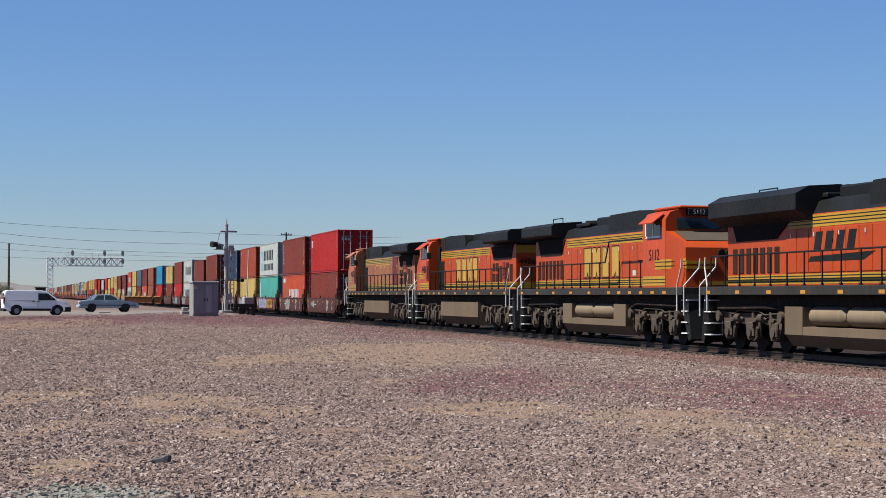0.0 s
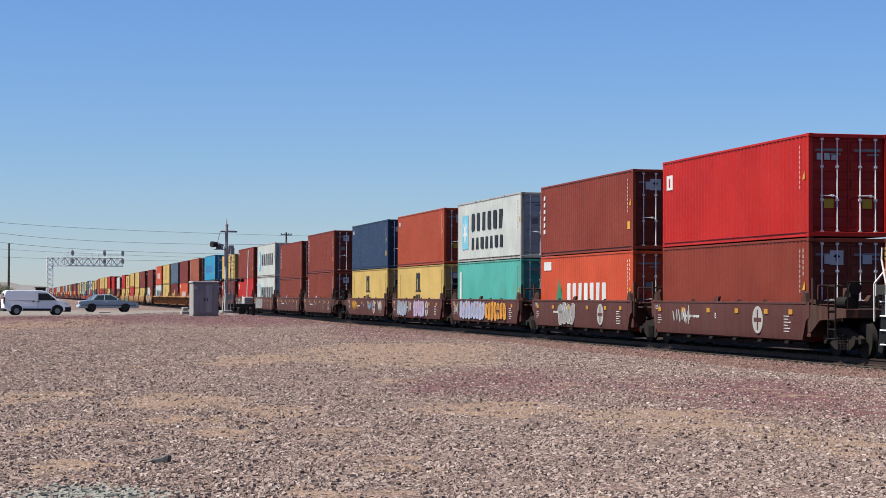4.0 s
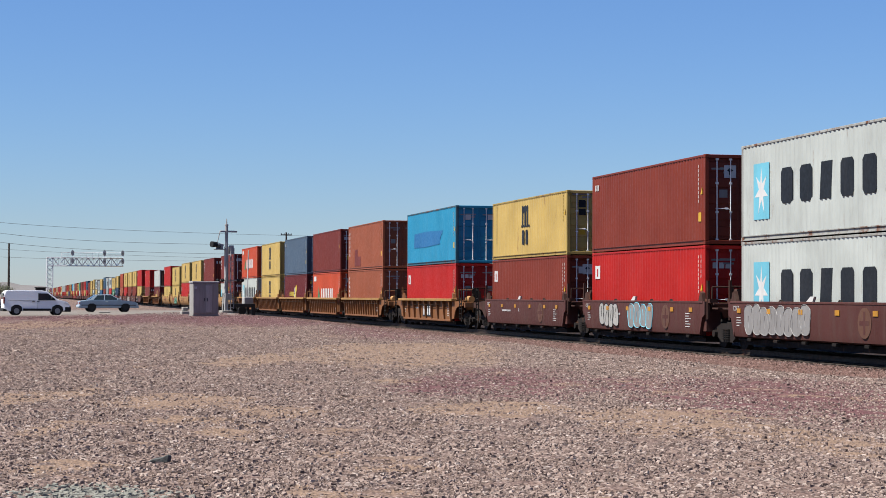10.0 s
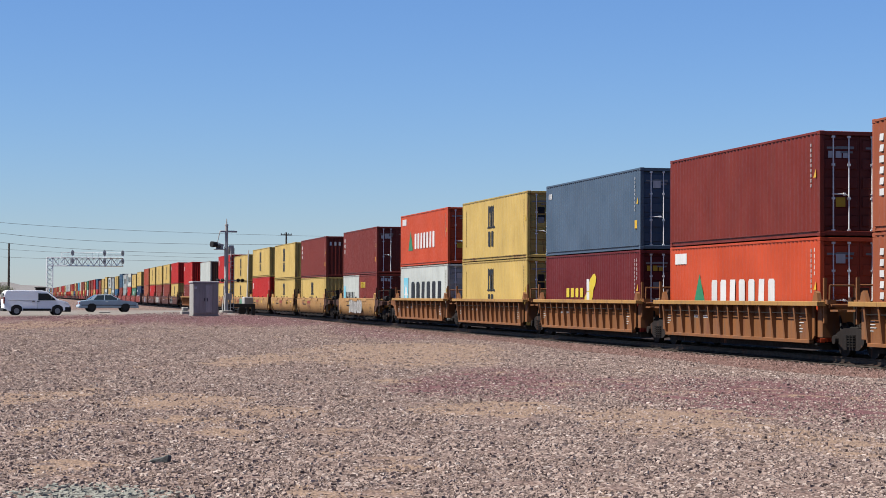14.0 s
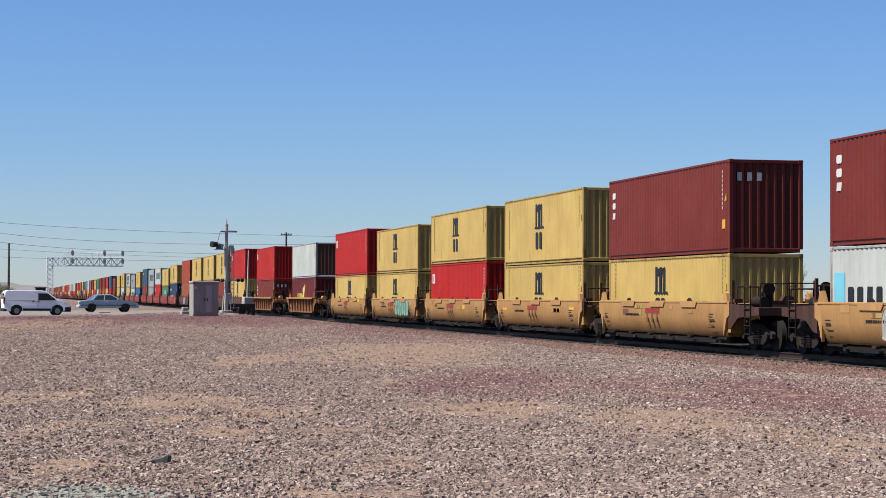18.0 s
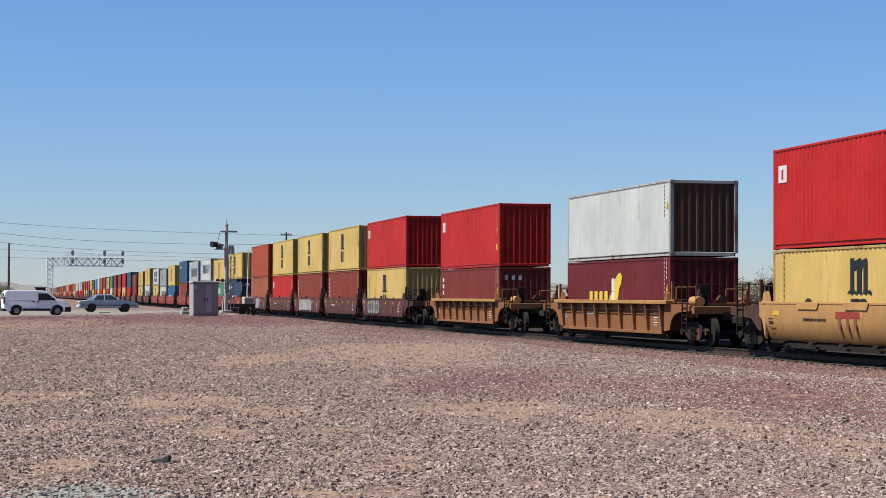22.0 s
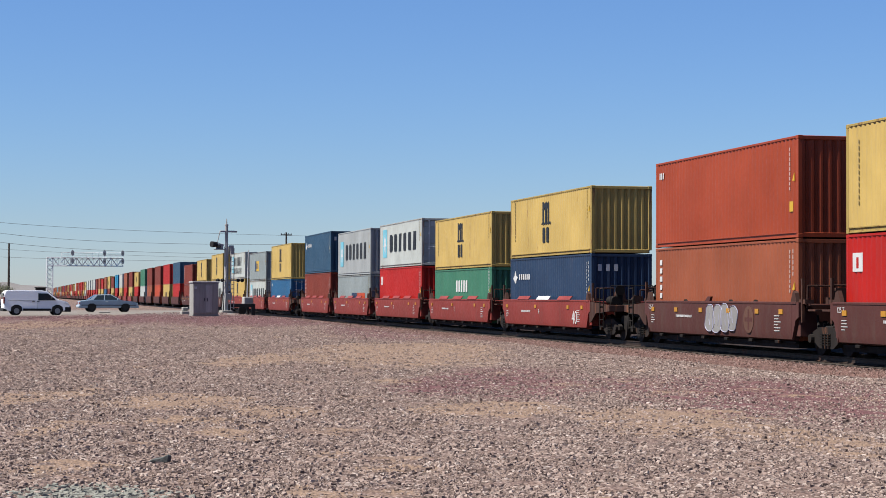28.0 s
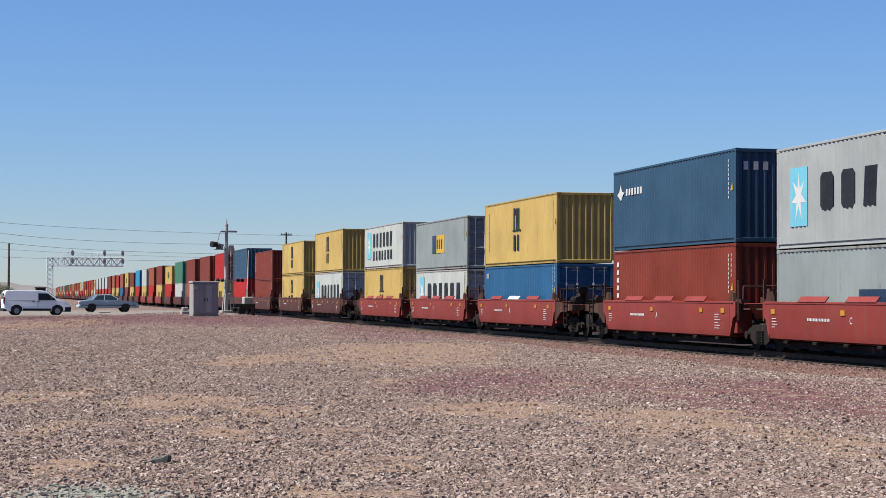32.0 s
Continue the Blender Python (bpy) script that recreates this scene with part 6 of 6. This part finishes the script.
def sedan(m, coat, label):
    ob = thing("parked_car", label, "car", m)
    half = 0.90
    part("body", shell([(-2.45, 0.45), (-2.44, 0.86), (-1.60, 0.96), (1.05, 0.95), (2.25, 0.82), (2.48, 0.66), (2.48, 0.34), (-2.40, 0.30)], half, 0.0, 2.0, 0.05), coat, ob)
    part("roof", shell([(-1.72, 0.93), (-1.02, 1.38), (0.18, 1.42), (1.10, 0.93)], half - 0.06, 0.36, 0.93, 0.03), coat, ob)
    for s in (-1, 1):
        def quad(pts):
            bm = slab(bm_new(), pts, s * (half - 0.058), s * (half - 0.09))
            for v in bm.verts:
                v.co.y *= 1 - 0.355 * (v.co.z - 0.93)
            return bm
        part("side_window", quad([(-0.32, 0.97), (0.92, 0.97), (0.20, 1.35), (-0.32, 1.35)]), "glass", ob, "dark side window")
        part("side_window", quad([(-1.30, 0.97), (-0.39, 0.97), (-0.39, 1.35), (-0.94, 1.33)]), "glass", ob, "dark side window")
        part("side_trim", box(bm_new(), -2.30, 2.30, s * half, s * (half + 0.015), 0.52, 0.58), "plastic", ob)
        part("mirror", box(bm_new(), 0.72, 0.88, s * (half - 0.05), s * (half + 0.14), 0.96, 1.08, 0.02), coat, ob)
        part("door_handle", box(bm_new(), -0.25, -0.08, s * half, s * (half + 0.02), 0.80, 0.84), "galvanised", ob)
        part("headlight", box(bm_new(), 2.36, 2.49, s * 0.45, s * 0.84, 0.58, 0.70, 0.01), "galvanised", ob)
        part("tail_light", box(bm_new(), -2.46, -2.40, s * 0.42, s * 0.86, 0.62, 0.78, 0.01), "lamp_red", ob)
        for x in (-1.42, 1.42):
            part("wheel_arch", slab(bm_new(), [(x - 0.38, 0.3), (x - 0.34, 0.56), (x - 0.16, 0.68), (x + 0.16, 0.68), (x + 0.34, 0.56), (x + 0.38, 0.3)], s * (half - 0.05), s * (half + 0.004)), "plastic", ob)
    part("windscreen", slab(bm_new(), [(0.30, 1.33), (1.06, 0.97), (1.08, 0.99), (0.32, 1.36)], -0.66, 0.66), "glass", ob)
    part("rear_window", slab(bm_new(), [(-1.64, 0.99), (-1.06, 1.32), (-1.08, 1.35), (-1.68, 1.0)], -0.66, 0.66), "glass", ob)
    part("front_bumper", box(bm_new(), 2.30, 2.56, -0.88, 0.88, 0.32, 0.52, 0.04), coat, ob)
    part("rear_bumper", box(bm_new(), -2.54, -2.30, -0.88, 0.88, 0.34, 0.54, 0.04), coat, ob)
    for child in ob.children:
        child.matrix_basis = Matrix.Diagonal((0.94, 1, 1, 1)) @ child.matrix_basis
    for x in (-1.335, 1.335):
        car_wheel(ob, x, 0.32, half, "plastic")
    return ob


VX, VY = 143.0, 1.25


def rest(x, y):
    return float(ground_z(np.array(x), np.array(y)))


van(pose(-VX, VY, rest(-VX, VY), 0, 0, 97))
sedan(pose(-154.8, 7.0, rest(-154.8, 7), 0, 0, 95), "blue_car", "pale metallic blue four-door saloon parked on the road")
sedan(pose(-166.0, -3.0, rest(-166, -3), 0, 0, 70), "grey_car", "blue-grey car parked behind the van")

# equipment cabinet
cab = thing("equipment_cabinet", "grey metal signalling cabinet with two doors on a concrete base", "cabinet", pose(-127.4, 12.13, rest(-127.4, 12.25), 0, 0, 6))
part("base", box(bm_new(), -0.64, 0.64, -0.90, 0.90, -0.2, 0.10, 0.02), "concrete", cab)
part("body", box(bm_new(), -0.62, 0.62, -0.86, 0.86, 0.10, 2.22, 0.02), "cabinet_metal", cab)
part("roof", box(bm_new(), -0.68, 0.68, -0.91, 0.91, 2.22, 2.34, 0.02), "mast_paint", cab)
for k in range(2):
    d = part("door", box(bm_new(), 0.62, 0.655, -0.83 + 0.84 * k, -0.01 + 0.84 * k, 0.18, 2.14, 0.008), "cabinet_metal", cab)
    part("handle", box(bm_new(), 0.655, 0.69, -0.10 + 0.16 * k, -0.05 + 0.16 * k, 1.0, 1.22), "plastic", d)
part("centre_panel", box(bm_new(), 0.655, 0.672, -0.02, 0.40, 0.26, 2.06, 0.006), "cabinet_pale", cab, "paler metal middle panel")
part("label", box(bm_new(), 0.656, 0.662, -0.78, -0.60, 1.82, 1.98), "white_mark", cab)
foot = thing("concrete_block", "pale concrete foundation block beside the cabinet", "block", pose(-139.5, 12.0, rest(-139.5, 12), 0, 0, 5))
part("block", box(box(bm_new(), -0.5, 0.5, -0.4, 0.4, -0.1, 0.22, 0.03), -0.3, 0.3, -0.3, 0.1, 0.22, 0.5, 0.03), "concrete", foot)
stop = thing("wheel_stop", "pale concrete parking stop lying on the road edge", "parking stop", pose(-147.9, 6.5, rest(-147.9, 6.5), 0, 0, 80))
part("block", box(bm_new(), -0.42, 0.42, -0.12, 0.12, 0.0, 0.14, 0.03), "concrete", stop)

# signal mast with ladder, heads, crossing flashers
mast = thing("signal_mast", "grey steel railway signal mast with ladder and lamp heads", "signal mast", pose(-149.15, 15.94, rest(-149.15, 15.94), 0, 0, 12))
part("base", box(bm_new(), -0.45, 0.45, -0.45, 0.45, -0.2, 0.18, 0.03), "concrete", mast)
part("pole", rod(rod(bm_new(), (0, 0, 0.15), (0, 0, 5.2), 0.165, 16), (0, 0, 5.2), (0, 0, 6.9), 0.125, 14), "mast_paint", mast)
part("finial", rod(rod(bm_new(), (0, 0, 6.9), (0, 0, 7.4), 0.07, 10, 0.03), (0, 0, 6.85), (0, 0, 6.95), 0.15, 12), "mast_paint", mast)
part("crossarm", box(bm_new(), -0.10, 0.10, -0.55, 0.85, 6.32, 6.46, 0.02), "mast_paint", mast)
part("hanger", pipe(bm_new(), [(0, -0.55, 6.35), (0, -0.75, 5.5), (0, -0.2, 5.3)], 0.035), "mast_paint", mast)
part("platform", box(bm_new(), -0.3, 0.3, -1.0, -0.1, 4.95, 5.0), "mast_paint", mast)
head = part("signal_head", box(bm_new(), -0.16, 0.16, -0.85, -0.30, 5.0, 5.42, 0.03), "mast_paint", mast)
part("lamp_hood", rod(bm_new(), (0.10, -0.85, 5.36), (0.25, -1.30, 5.36), 0.20, 14, 0.24), "plastic", head)
part("lamp_hood", rod(bm_new(), (0.1, -0.6, 5.2), (0.45, -0.75, 5.2), 0.12, 14, 0.11), "plastic", head)
part("signal_head", box(bm_new(), -0.18, 0.18, 0.22, 0.56, 4.6, 5.3, 0.03), "mast_paint", mast)
for s in (-1, 1):
    part("ladder_rail", rod(bm_new(), (0.0, 0.50 + 0.13 * s, 0.3), (0.0, 0.50 + 0.13 * s, 5.1), 0.035, 6), "mast_paint", mast)
for k in range(16):
    part("rung", rod(bm_new(), (0.0, 0.37, 0.42 + 0.30 * k), (0.0, 0.63, 0.42 + 0.30 * k), 0.018, 6), "mast_paint", mast)
for k in range(5):
    part("bracket", rod(bm_new(), (0, 0.1, 0.8 + 1.05 * k), (0, 0.42, 0.8 + 1.05 * k), 0.022, 6), "mast_paint", mast)
part("light_arm", rod(bm_new(), (0.1, -0.75, 2.55), (0.1, 1.3, 2.55), 0.05, 8), "mast_paint", mast)
for y in (-0.72, -0.35, 0.95, 1.28):
    fl = part("flasher", rod(bm_new(), (0.05, y, 2.55), (0.16, y, 2.55), 0.14, 18), "plastic", mast, "black round crossing lamp backing")
    part("hood", rod(bm_new(), (0.16, y, 2.56), (0.36, y, 2.54), 0.09, 12), "plastic", fl)
for k in range(4):
    part("gate_strut", rod(bm_new(), (0.15, -0.35 + 0.22 * k, 0.2), (0.12, -0.25 + 0.18 * k, 1.3), 0.035, 6), "white_mark", mast)
for k in range(5):
    part("conduit", pipe(bm_new(), [(0.2, -0.25 + 0.02 * k, 1.3 + 0.6 * k), (0.22, -0.12 - 0.05 * (k % 2), 1.6 + 0.6 * k), (0.19, 0.0, 1.9 + 0.6 * k)], 0.035), "white_mark" if k % 2 else "mast_paint", mast)
part("gate_arm", rod(bm_new(), (0.25, 0.25, 1.0), (0.25, 0.30, 4.9), 0.05, 8, 0.03), "white_mark", mast, "raised white crossing gate arm")
for k in range(4):
    part("gate_band", rod(bm_new(), (0.25, 0.26 + 0.01 * k, 1.4 + 0.9 * k), (0.25, 0.265 + 0.01 * k, 1.75 + 0.9 * k), 0.057, 8, 0.05), "pale_grey_mark", mast, "dull reflective band")
part("junction_box", box(bm_new(), 0.1, 0.4, -0.2, 0.35, 1.0, 1.55, 0.03), "mast_paint", mast)

gate = thing("gate_mechanism", "grey crossing gate machine box with a slender vertical pole", "crossing gate", pose(-153.9, 18.2, rest(-153.9, 18.2), 0, 0, 12))
part("pedestal", rod(bm_new(), (0, 0, -0.1), (0, 0, 0.8), 0.13, 10), "plastic", gate)
part("housing", box(bm_new(), -0.3, 0.3, -0.4, 0.4, 0.8, 1.5, 0.05), "mast_paint", gate)
part("pole", rod(bm_new(), (0, -0.05, 1.5), (0, 0.05, 5.3), 0.055, 8, 0.04), "white_mark", gate, "thin pale vertical pole")
part("counterweight", rod(bm_new(), (0.1, -0.55, 0.4), (0.3, -0.55, 0.4), 0.34, 16), "plastic", gate)
part("arm", rod(bm_new(), (0.2, -0.5, 0.4), (0.2, 0.2, 1.2), 0.05, 8), "plastic", gate)
guard = thing("guard_rail", "low black steel guard frame beside the crossing", "guard rail", pose(-152.5, 17.2, rest(-152.5, 17.2), 0, 0, 12))
part("top_bar", box(bm_new(), -0.1, 0.1, -1.3, 1.5, 0.55, 0.85, 0.03), "plastic", guard)
for y in (-1.15, 1.35):
    part("post", box(bm_new(), -0.12, 0.12, y - 0.14, y + 0.14, -0.2, 0.56, 0.02), "plastic", guard)
for k, (x, y) in enumerate(((-147.2, 13.2), (-151.4, 15.2))):
    cone = thing("junction_post", "small grey trackside junction post", "post", pose(x, y, rest(x, y)))
    part("post", rod(bm_new(), (0, 0, -0.1), (0, 0, 0.7), 0.06, 8), "mast_paint", cone)
    part("cap", box(bm_new(), -0.14, 0.14, -0.16, 0.16, 0.7, 0.98, 0.03), "mast_paint", cone)

# signal gantry: lattice post and cantilever truss over the line
gan = thing("signal_gantry", "galvanised lattice cantilever signal gantry over the track", "signal gantry", pose(-430, 6.8, 0))
for sx in (-0.55, 0.55):
    for sy in (-0.65, 0.65):
        part("post_leg", rod(bm_new(), (sx, sy, -0.4), (sx, sy, 10.0), 0.10, 6), "zinc", gan)
for sx in (-0.55, 0.55):
    for k in range(9):
        part("brace", rod(bm_new(), (sx, -0.65, 0.3 + 1.07 * k), (sx, 0.65, 1.37 + 1.07 * k), 0.06, 5), "zinc", gan)
        part("brace", rod(bm_new(), (sx, 0.65, 0.3 + 1.07 * k), (sx, -0.65, 1.37 + 1.07 * k), 0.06, 5), "zinc", gan)
for sx in (-0.55, 0.55):
    for z in (8.15, 9.95):
        part("chord", rod(bm_new(), (sx, -0.6, z), (sx, 16.1, z), 0.11, 6), "zinc", gan)
    for k in range(12):
        y = 0.65 + 1.28 * k
        part("brace", rod(bm_new(), (sx, y, 8.15 if k % 2 else 9.95), (sx, y + 1.28, 9.95 if k % 2 else 8.15), 0.085, 5), "zinc", gan)
        if sx > 0:
            part("brace", rod(bm_new(), (sx, y, 9.95 if k % 2 else 8.15), (sx, y + 1.28, 8.15 if k % 2 else 9.95), 0.05, 5), "zinc", gan)
        part("strut", rod(bm_new(), (sx, y, 8.15), (sx, y, 9.95), 0.04, 5), "zinc", gan)
for k in range(9):
    part("cross_strut", rod(bm_new(), (-0.55, 1.9 + 1.75 * k, 8.15), (0.55, 1.9 + 1.75 * k, 8.15), 0.05, 5), "zinc", gan)
part("walkway", box(bm_new(), 0.55, 1.3, 2.5, 16.0, 9.95, 10.02), "zinc", gan)
for z in (10.55, 11.1):
    part("hand_rail", rod(bm_new(), (1.25, 2.5, z), (1.25, 16.0, z), 0.05, 5), "zinc", gan)
for k in range(11):
    part("rail_post", rod(bm_new(), (1.25, 2.5 + 1.35 * k, 10.0), (1.25, 2.5 + 1.35 * k, 11.1), 0.035, 5), "zinc", gan)
for y in (4.9, 11.9, 15.9):
    for z in (11.0, 9.2):
        h = part("signal_head", slab(bm_new(), [(y + 0.36 * math.sin(0.4488 * q), z + 0.66 * math.cos(0.4488 * q)) for q in range(14)], 1.4, 1.5, "x"), "signal_grey", gan, "tall grey signal target")
        part("lamp", rod(bm_new(), (1.5, y, z), (1.7, y, z), 0.10, 10), "plastic", h)

# small dark shed, poles and wires
shed = thing("trackside_shed", "small dark flat-roofed trackside hut far off", "hut", pose(-330, 3.7, rest(-330, 3.7)))
part("wall", box(bm_new(), -1.0, 1.0, -0.85, 0.85, -0.1, 2.5, 0.02), "loco_grey", shed)
part("roof", box(bm_new(), -1.15, 1.15, -1.0, 1.0, 2.5, 2.66, 0.02), "loco_black", shed)


def utility_pole(x, y, top, arms, label):
    ob = thing("utility_pole", label, "utility pole", pose(x, y, rest(x, y)))
    part("pole", rod(bm_new(), (0, 0, -0.4), (0, 0, top), 0.20, 10, 0.13), "pole_wood", ob)
    for z in arms:
        a = part("crossarm", box(bm_new(), -0.06, 0.06, -0.9, 0.9, z - 0.08, z + 0.08), "pole_wood", ob)
        for s in (-0.8, -0.35, 0.35, 0.8):
            part("insulator", rod(bm_new(), (0, s, z + 0.08), (0, s, z + 0.26), 0.05, 8), "cast_iron", a)
    return ob


utility_pole(-300, -1.45, 9.3, (), "plain dark wooden utility pole beside the lot")
utility_pole(-306, 42.4, 11.9, (11.5,), "dark wooden utility pole with a crossarm behind the line")
for k, (za, zb, zc) in enumerate(((10.16, 10.75, 11.44), (8.90, 9.05, 9.97), (7.83, 7.78, 8.32), (7.03, 7.25, 7.49), (6.09, 6.54, 7.22))):
    w = thing("overhead_wire", "thin dark overhead line between utility poles", "wire", group="overhead lines")
    pts = []
    for i in range(-6, 41):
        u = i / 30
        lag = (u * (u - 0.5) * 2, 4 * u * (1 - u), (u - 1) * (u - 0.5) * 2)
        pts.append((-230 * lag[2] - 269.6 * lag[1] - 306 * lag[0], -2.17 * lag[2] + 15.26 * lag[1] + 42.44 * lag[0], za * lag[2] + zb * lag[1] + zc * lag[0]))
    part("cable", pipe(bm_new(), pts, 0.018 if k < 3 else 0.013, 4), "pole_wood", w)


# ---- plants and far land ----
def leaf_material(name, lo, hi):
    m, t, b = nodes_of(name)
    g = t.nodes.new("ShaderNodeNewGeometry")
    t.links.new(ramp(t, g.outputs["Random Per Island"], [(0.0, lo), (1.0, hi)]), b.inputs["Base Color"])
    b.inputs["Roughness"].default_value = 0.8
    MATS[name] = m


leaf_material("olive_leaves", (0.040, 0.050, 0.024), (0.12, 0.13, 0.068))
leaf_material("dry_leaves", (0.13, 0.10, 0.068), (0.25, 0.20, 0.145))
paint("bark", (0.30, 0.25, 0.20), rough=0.95, dirt=0.4, rust=0.0, bump=0.3)


def tree(x, y, height, spread, leaves, material, label, seed, twigs=True):
    """A trunk that forks into limbs and twigs, with a loose crown of single leaves where it has any."""
    r = random.Random(seed)
    ob = thing("tree" if height > 4.5 else "bush", label, "tree" if height > 4.5 else "bush", pose(x, y, rest(x, y)))
    tips = []
    trunk, limbs = bm_new(), bm_new()

    def grow(bm, p, d, length, rad, level):
        q = p + d * length
        rod(bm, p, q, rad, 6 if level < 2 else 4, rad * 0.68)
        if level >= 2:
            tips.append(q)
        if level == 4 or (level == 3 and not twigs):
            return
        for _ in range(3 if level < 3 else 2):
            nd = (d + Vector((r.uniform(-1, 1) * spread, r.uniform(-1, 1) * spread, r.uniform(-0.15, 0.55)))).normalized()
            grow(limbs, q - d * length * r.uniform(0, 0.3), nd, length * r.uniform(0.55, 0.85), rad * 0.6, level + 1)
    for _ in range(3 if height < 4.5 else 1):
        lean = Vector((r.uniform(-0.3, 0.3), r.uniform(-0.3, 0.3), 1)).normalized()
        grow(trunk, Vector((r.uniform(-0.2, 0.2), r.uniform(-0.2, 0.2), -0.1)), lean, height * 0.33, 0.05 + height * 0.012, 0)
    part("trunk", trunk, "bark", ob)
    part("limbs", limbs, "bark", ob)
    if leaves:
        rr = np.random.default_rng(seed)
        c = np.array([t[:] for t in tips])[rr.integers(0, len(tips), leaves)] + rr.normal(0, 0.20 * height / 4, (leaves, 3))
        c[:, 2] = np.maximum(c[:, 2], 0.1)
        u, v = rr.normal(0, 1, (leaves, 3)), rr.normal(0, 1, (leaves, 3))
        size = rr.uniform(0.04, 0.09, (leaves, 1))
        u = u / np.linalg.norm(u, axis=1, keepdims=True) * size
        v = v / np.linalg.norm(v, axis=1, keepdims=True) * size * 0.6
        V = np.stack([c - u, c - v, c + u, c + v], 1).reshape(-1, 3)
        me = bpy.data.meshes.new("crown")
        me.from_pydata(V.tolist(), [], np.arange(leaves * 4).reshape(-1, 4).tolist())
        me.materials.append(MATS[material])
        tagged(part("crown", me, None, ob), kind="stuff")
    return ob


for k, (x, y, h, sp, n, mt) in enumerate(((-127.2, 58.4, 5.4, 0.55, 0, ""), (-148.7, 59.1, 4.0, 0.8, 2600, "olive_leaves"), (-152.6, 62.7, 4.4, 0.85, 2800, "olive_leaves"), (-156.5, 66.5, 5.8, 0.6, 0, ""),
                                          (-137.2, 60.6, 3.3, 0.9, 1500, "dry_leaves"), (-117.4, 55.9, 3.6, 0.9, 1500, "dry_leaves"), (-159.4, 59.1, 4.0, 0.9, 1800, "dry_leaves"), (-160.1, 57.3, 3.6, 0.9, 1500, "dry_leaves"),
                                          (-139.9, 54.2, 3.1, 0.9, 1600, "dry_leaves"), (-112.0, 58.0, 4.8, 0.6, 0, ""), (-122.0, 62.0, 2.8, 1.0, 1300, "dry_leaves"), (-166.0, 63.0, 3.4, 1.0, 1500, "olive_leaves"),
                                          (-172.0, 66.0, 3.0, 1.0, 1300, "dry_leaves"), (-150.0, 61.5, 4.4, 0.9, 2600, "dry_leaves"), (-141.0, 60.0, 6.2, 0.55, 0, ""), (-128.5, 59.5, 6.4, 0.5, 0, ""), (-144.5, 58.0, 3.6, 1.0, 2200, "dry_leaves"))):
    words = "leafless grey branching tree" if not n else ("olive-green leafy bush" if mt == "olive_leaves" else "dry brown desert bush")
    tree(x, y, h, sp, n, mt, f"{words} behind the railway line", 40 + k)
for k, (x, y, h) in enumerate(((-262, -1.75, 2.9), (-266, -3.0, 3.4))):
    tree(x, y, h, 0.8, 1500, "olive_leaves", "dull green leafy tree beyond the parked cars", 80 + k)

MATS["hill"] = painted("desert_hill", (0.25, 0.235, 0.225), rough=0.95, dirt=0.4, rust=0.0, bump=0.2, dimmed=0.5)


def ridge(name, x0, y0, x1, y1, width, height, seed, label):
    """A long low hill from one end to the other, its crest uneven."""
    a, b = Vector((x0, y0, 0)), Vector((x1, y1, 0))
    side = (b - a).normalized().cross(Vector((0, 0, 1)))
    V, Fc = [], []
    n, m = 90, 8
    for i in range(n + 1):
        for j in range(m + 1):
            u, w = i / n, j / m * 2 - 1
            p = a.lerp(b, u) + side * width * w
            crest = (0.62 + 0.38 * noise.noise((u * 9 + seed, 0, 0)) + 0.16 * noise.noise((u * 41, w * 2, seed))) * min(1, u * 8, (1 - u) * 8)
            V.append((p.x, p.y, -1.0 + (height + 1.0) * max(0.0, (1 - w * w)) * crest))
    for i in range(n):
        for j in range(m):
            q = i * (m + 1) + j
            Fc.append((q, q + 1, q + m + 2, q + m + 1))
    return tagged(raw_object(name, V, Fc, "hill"), label, "hill", kind="structure")


ridge("backdrop_hill_near", -300, 150, -60, 120, 22, 4.3, 3, "low bare desert rise behind the railway")
ridge("backdrop_hill_far", -1500, -260, -1350, 500, 120, 17.0, 7, "far hazy low hills")

# loose stones that stand out on the lot
rk = thing("dark_stone", "flat dark stone lying on the gravel", "stone", pose(-17.45, 1.27, rest(-17.45, 1.27) + 0.012, 0, 0, 70))
bm = bm_new()
slab(bm, [(-0.10, 0.0), (-0.06, 0.03), (0.02, 0.045), (0.08, 0.07), (0.10, 0.05), (0.09, 0.0)], -0.05, 0.05)
bmesh.ops.bevel(bm, geom=list(bm.edges), offset=0.008, segments=1, affect="EDGES")
part("stone", bm, "dark_stone", rk)
scatter("green_stones", 700, lambda r, n: (-14.6 + r.normal(0, 0.28, n), 0.55 + r.normal(0, 0.26, n)), lambda r, n, x: r.uniform(0.020, 0.042, n), "green_stone", "heap of grey-green crushed stones on the lot", 12)


# ---- how the train runs ----
RUN = ((0, 0.0), (4, 79.44), (8, 158.92), (12, 238.26), (16, 317.09), (20, 395.25), (24, 472.83), (28, 549.98), (32, 626.97))


def motions():
    """The whole train runs along the line, slowing very slightly."""
    for ob, x, z, *turn in RIDE:
        walk(ob, [(t, pose(x + d, TRACK_Y, z, 0, 0, turn[0] if turn else 0)) for t, d in RUN])


motions()
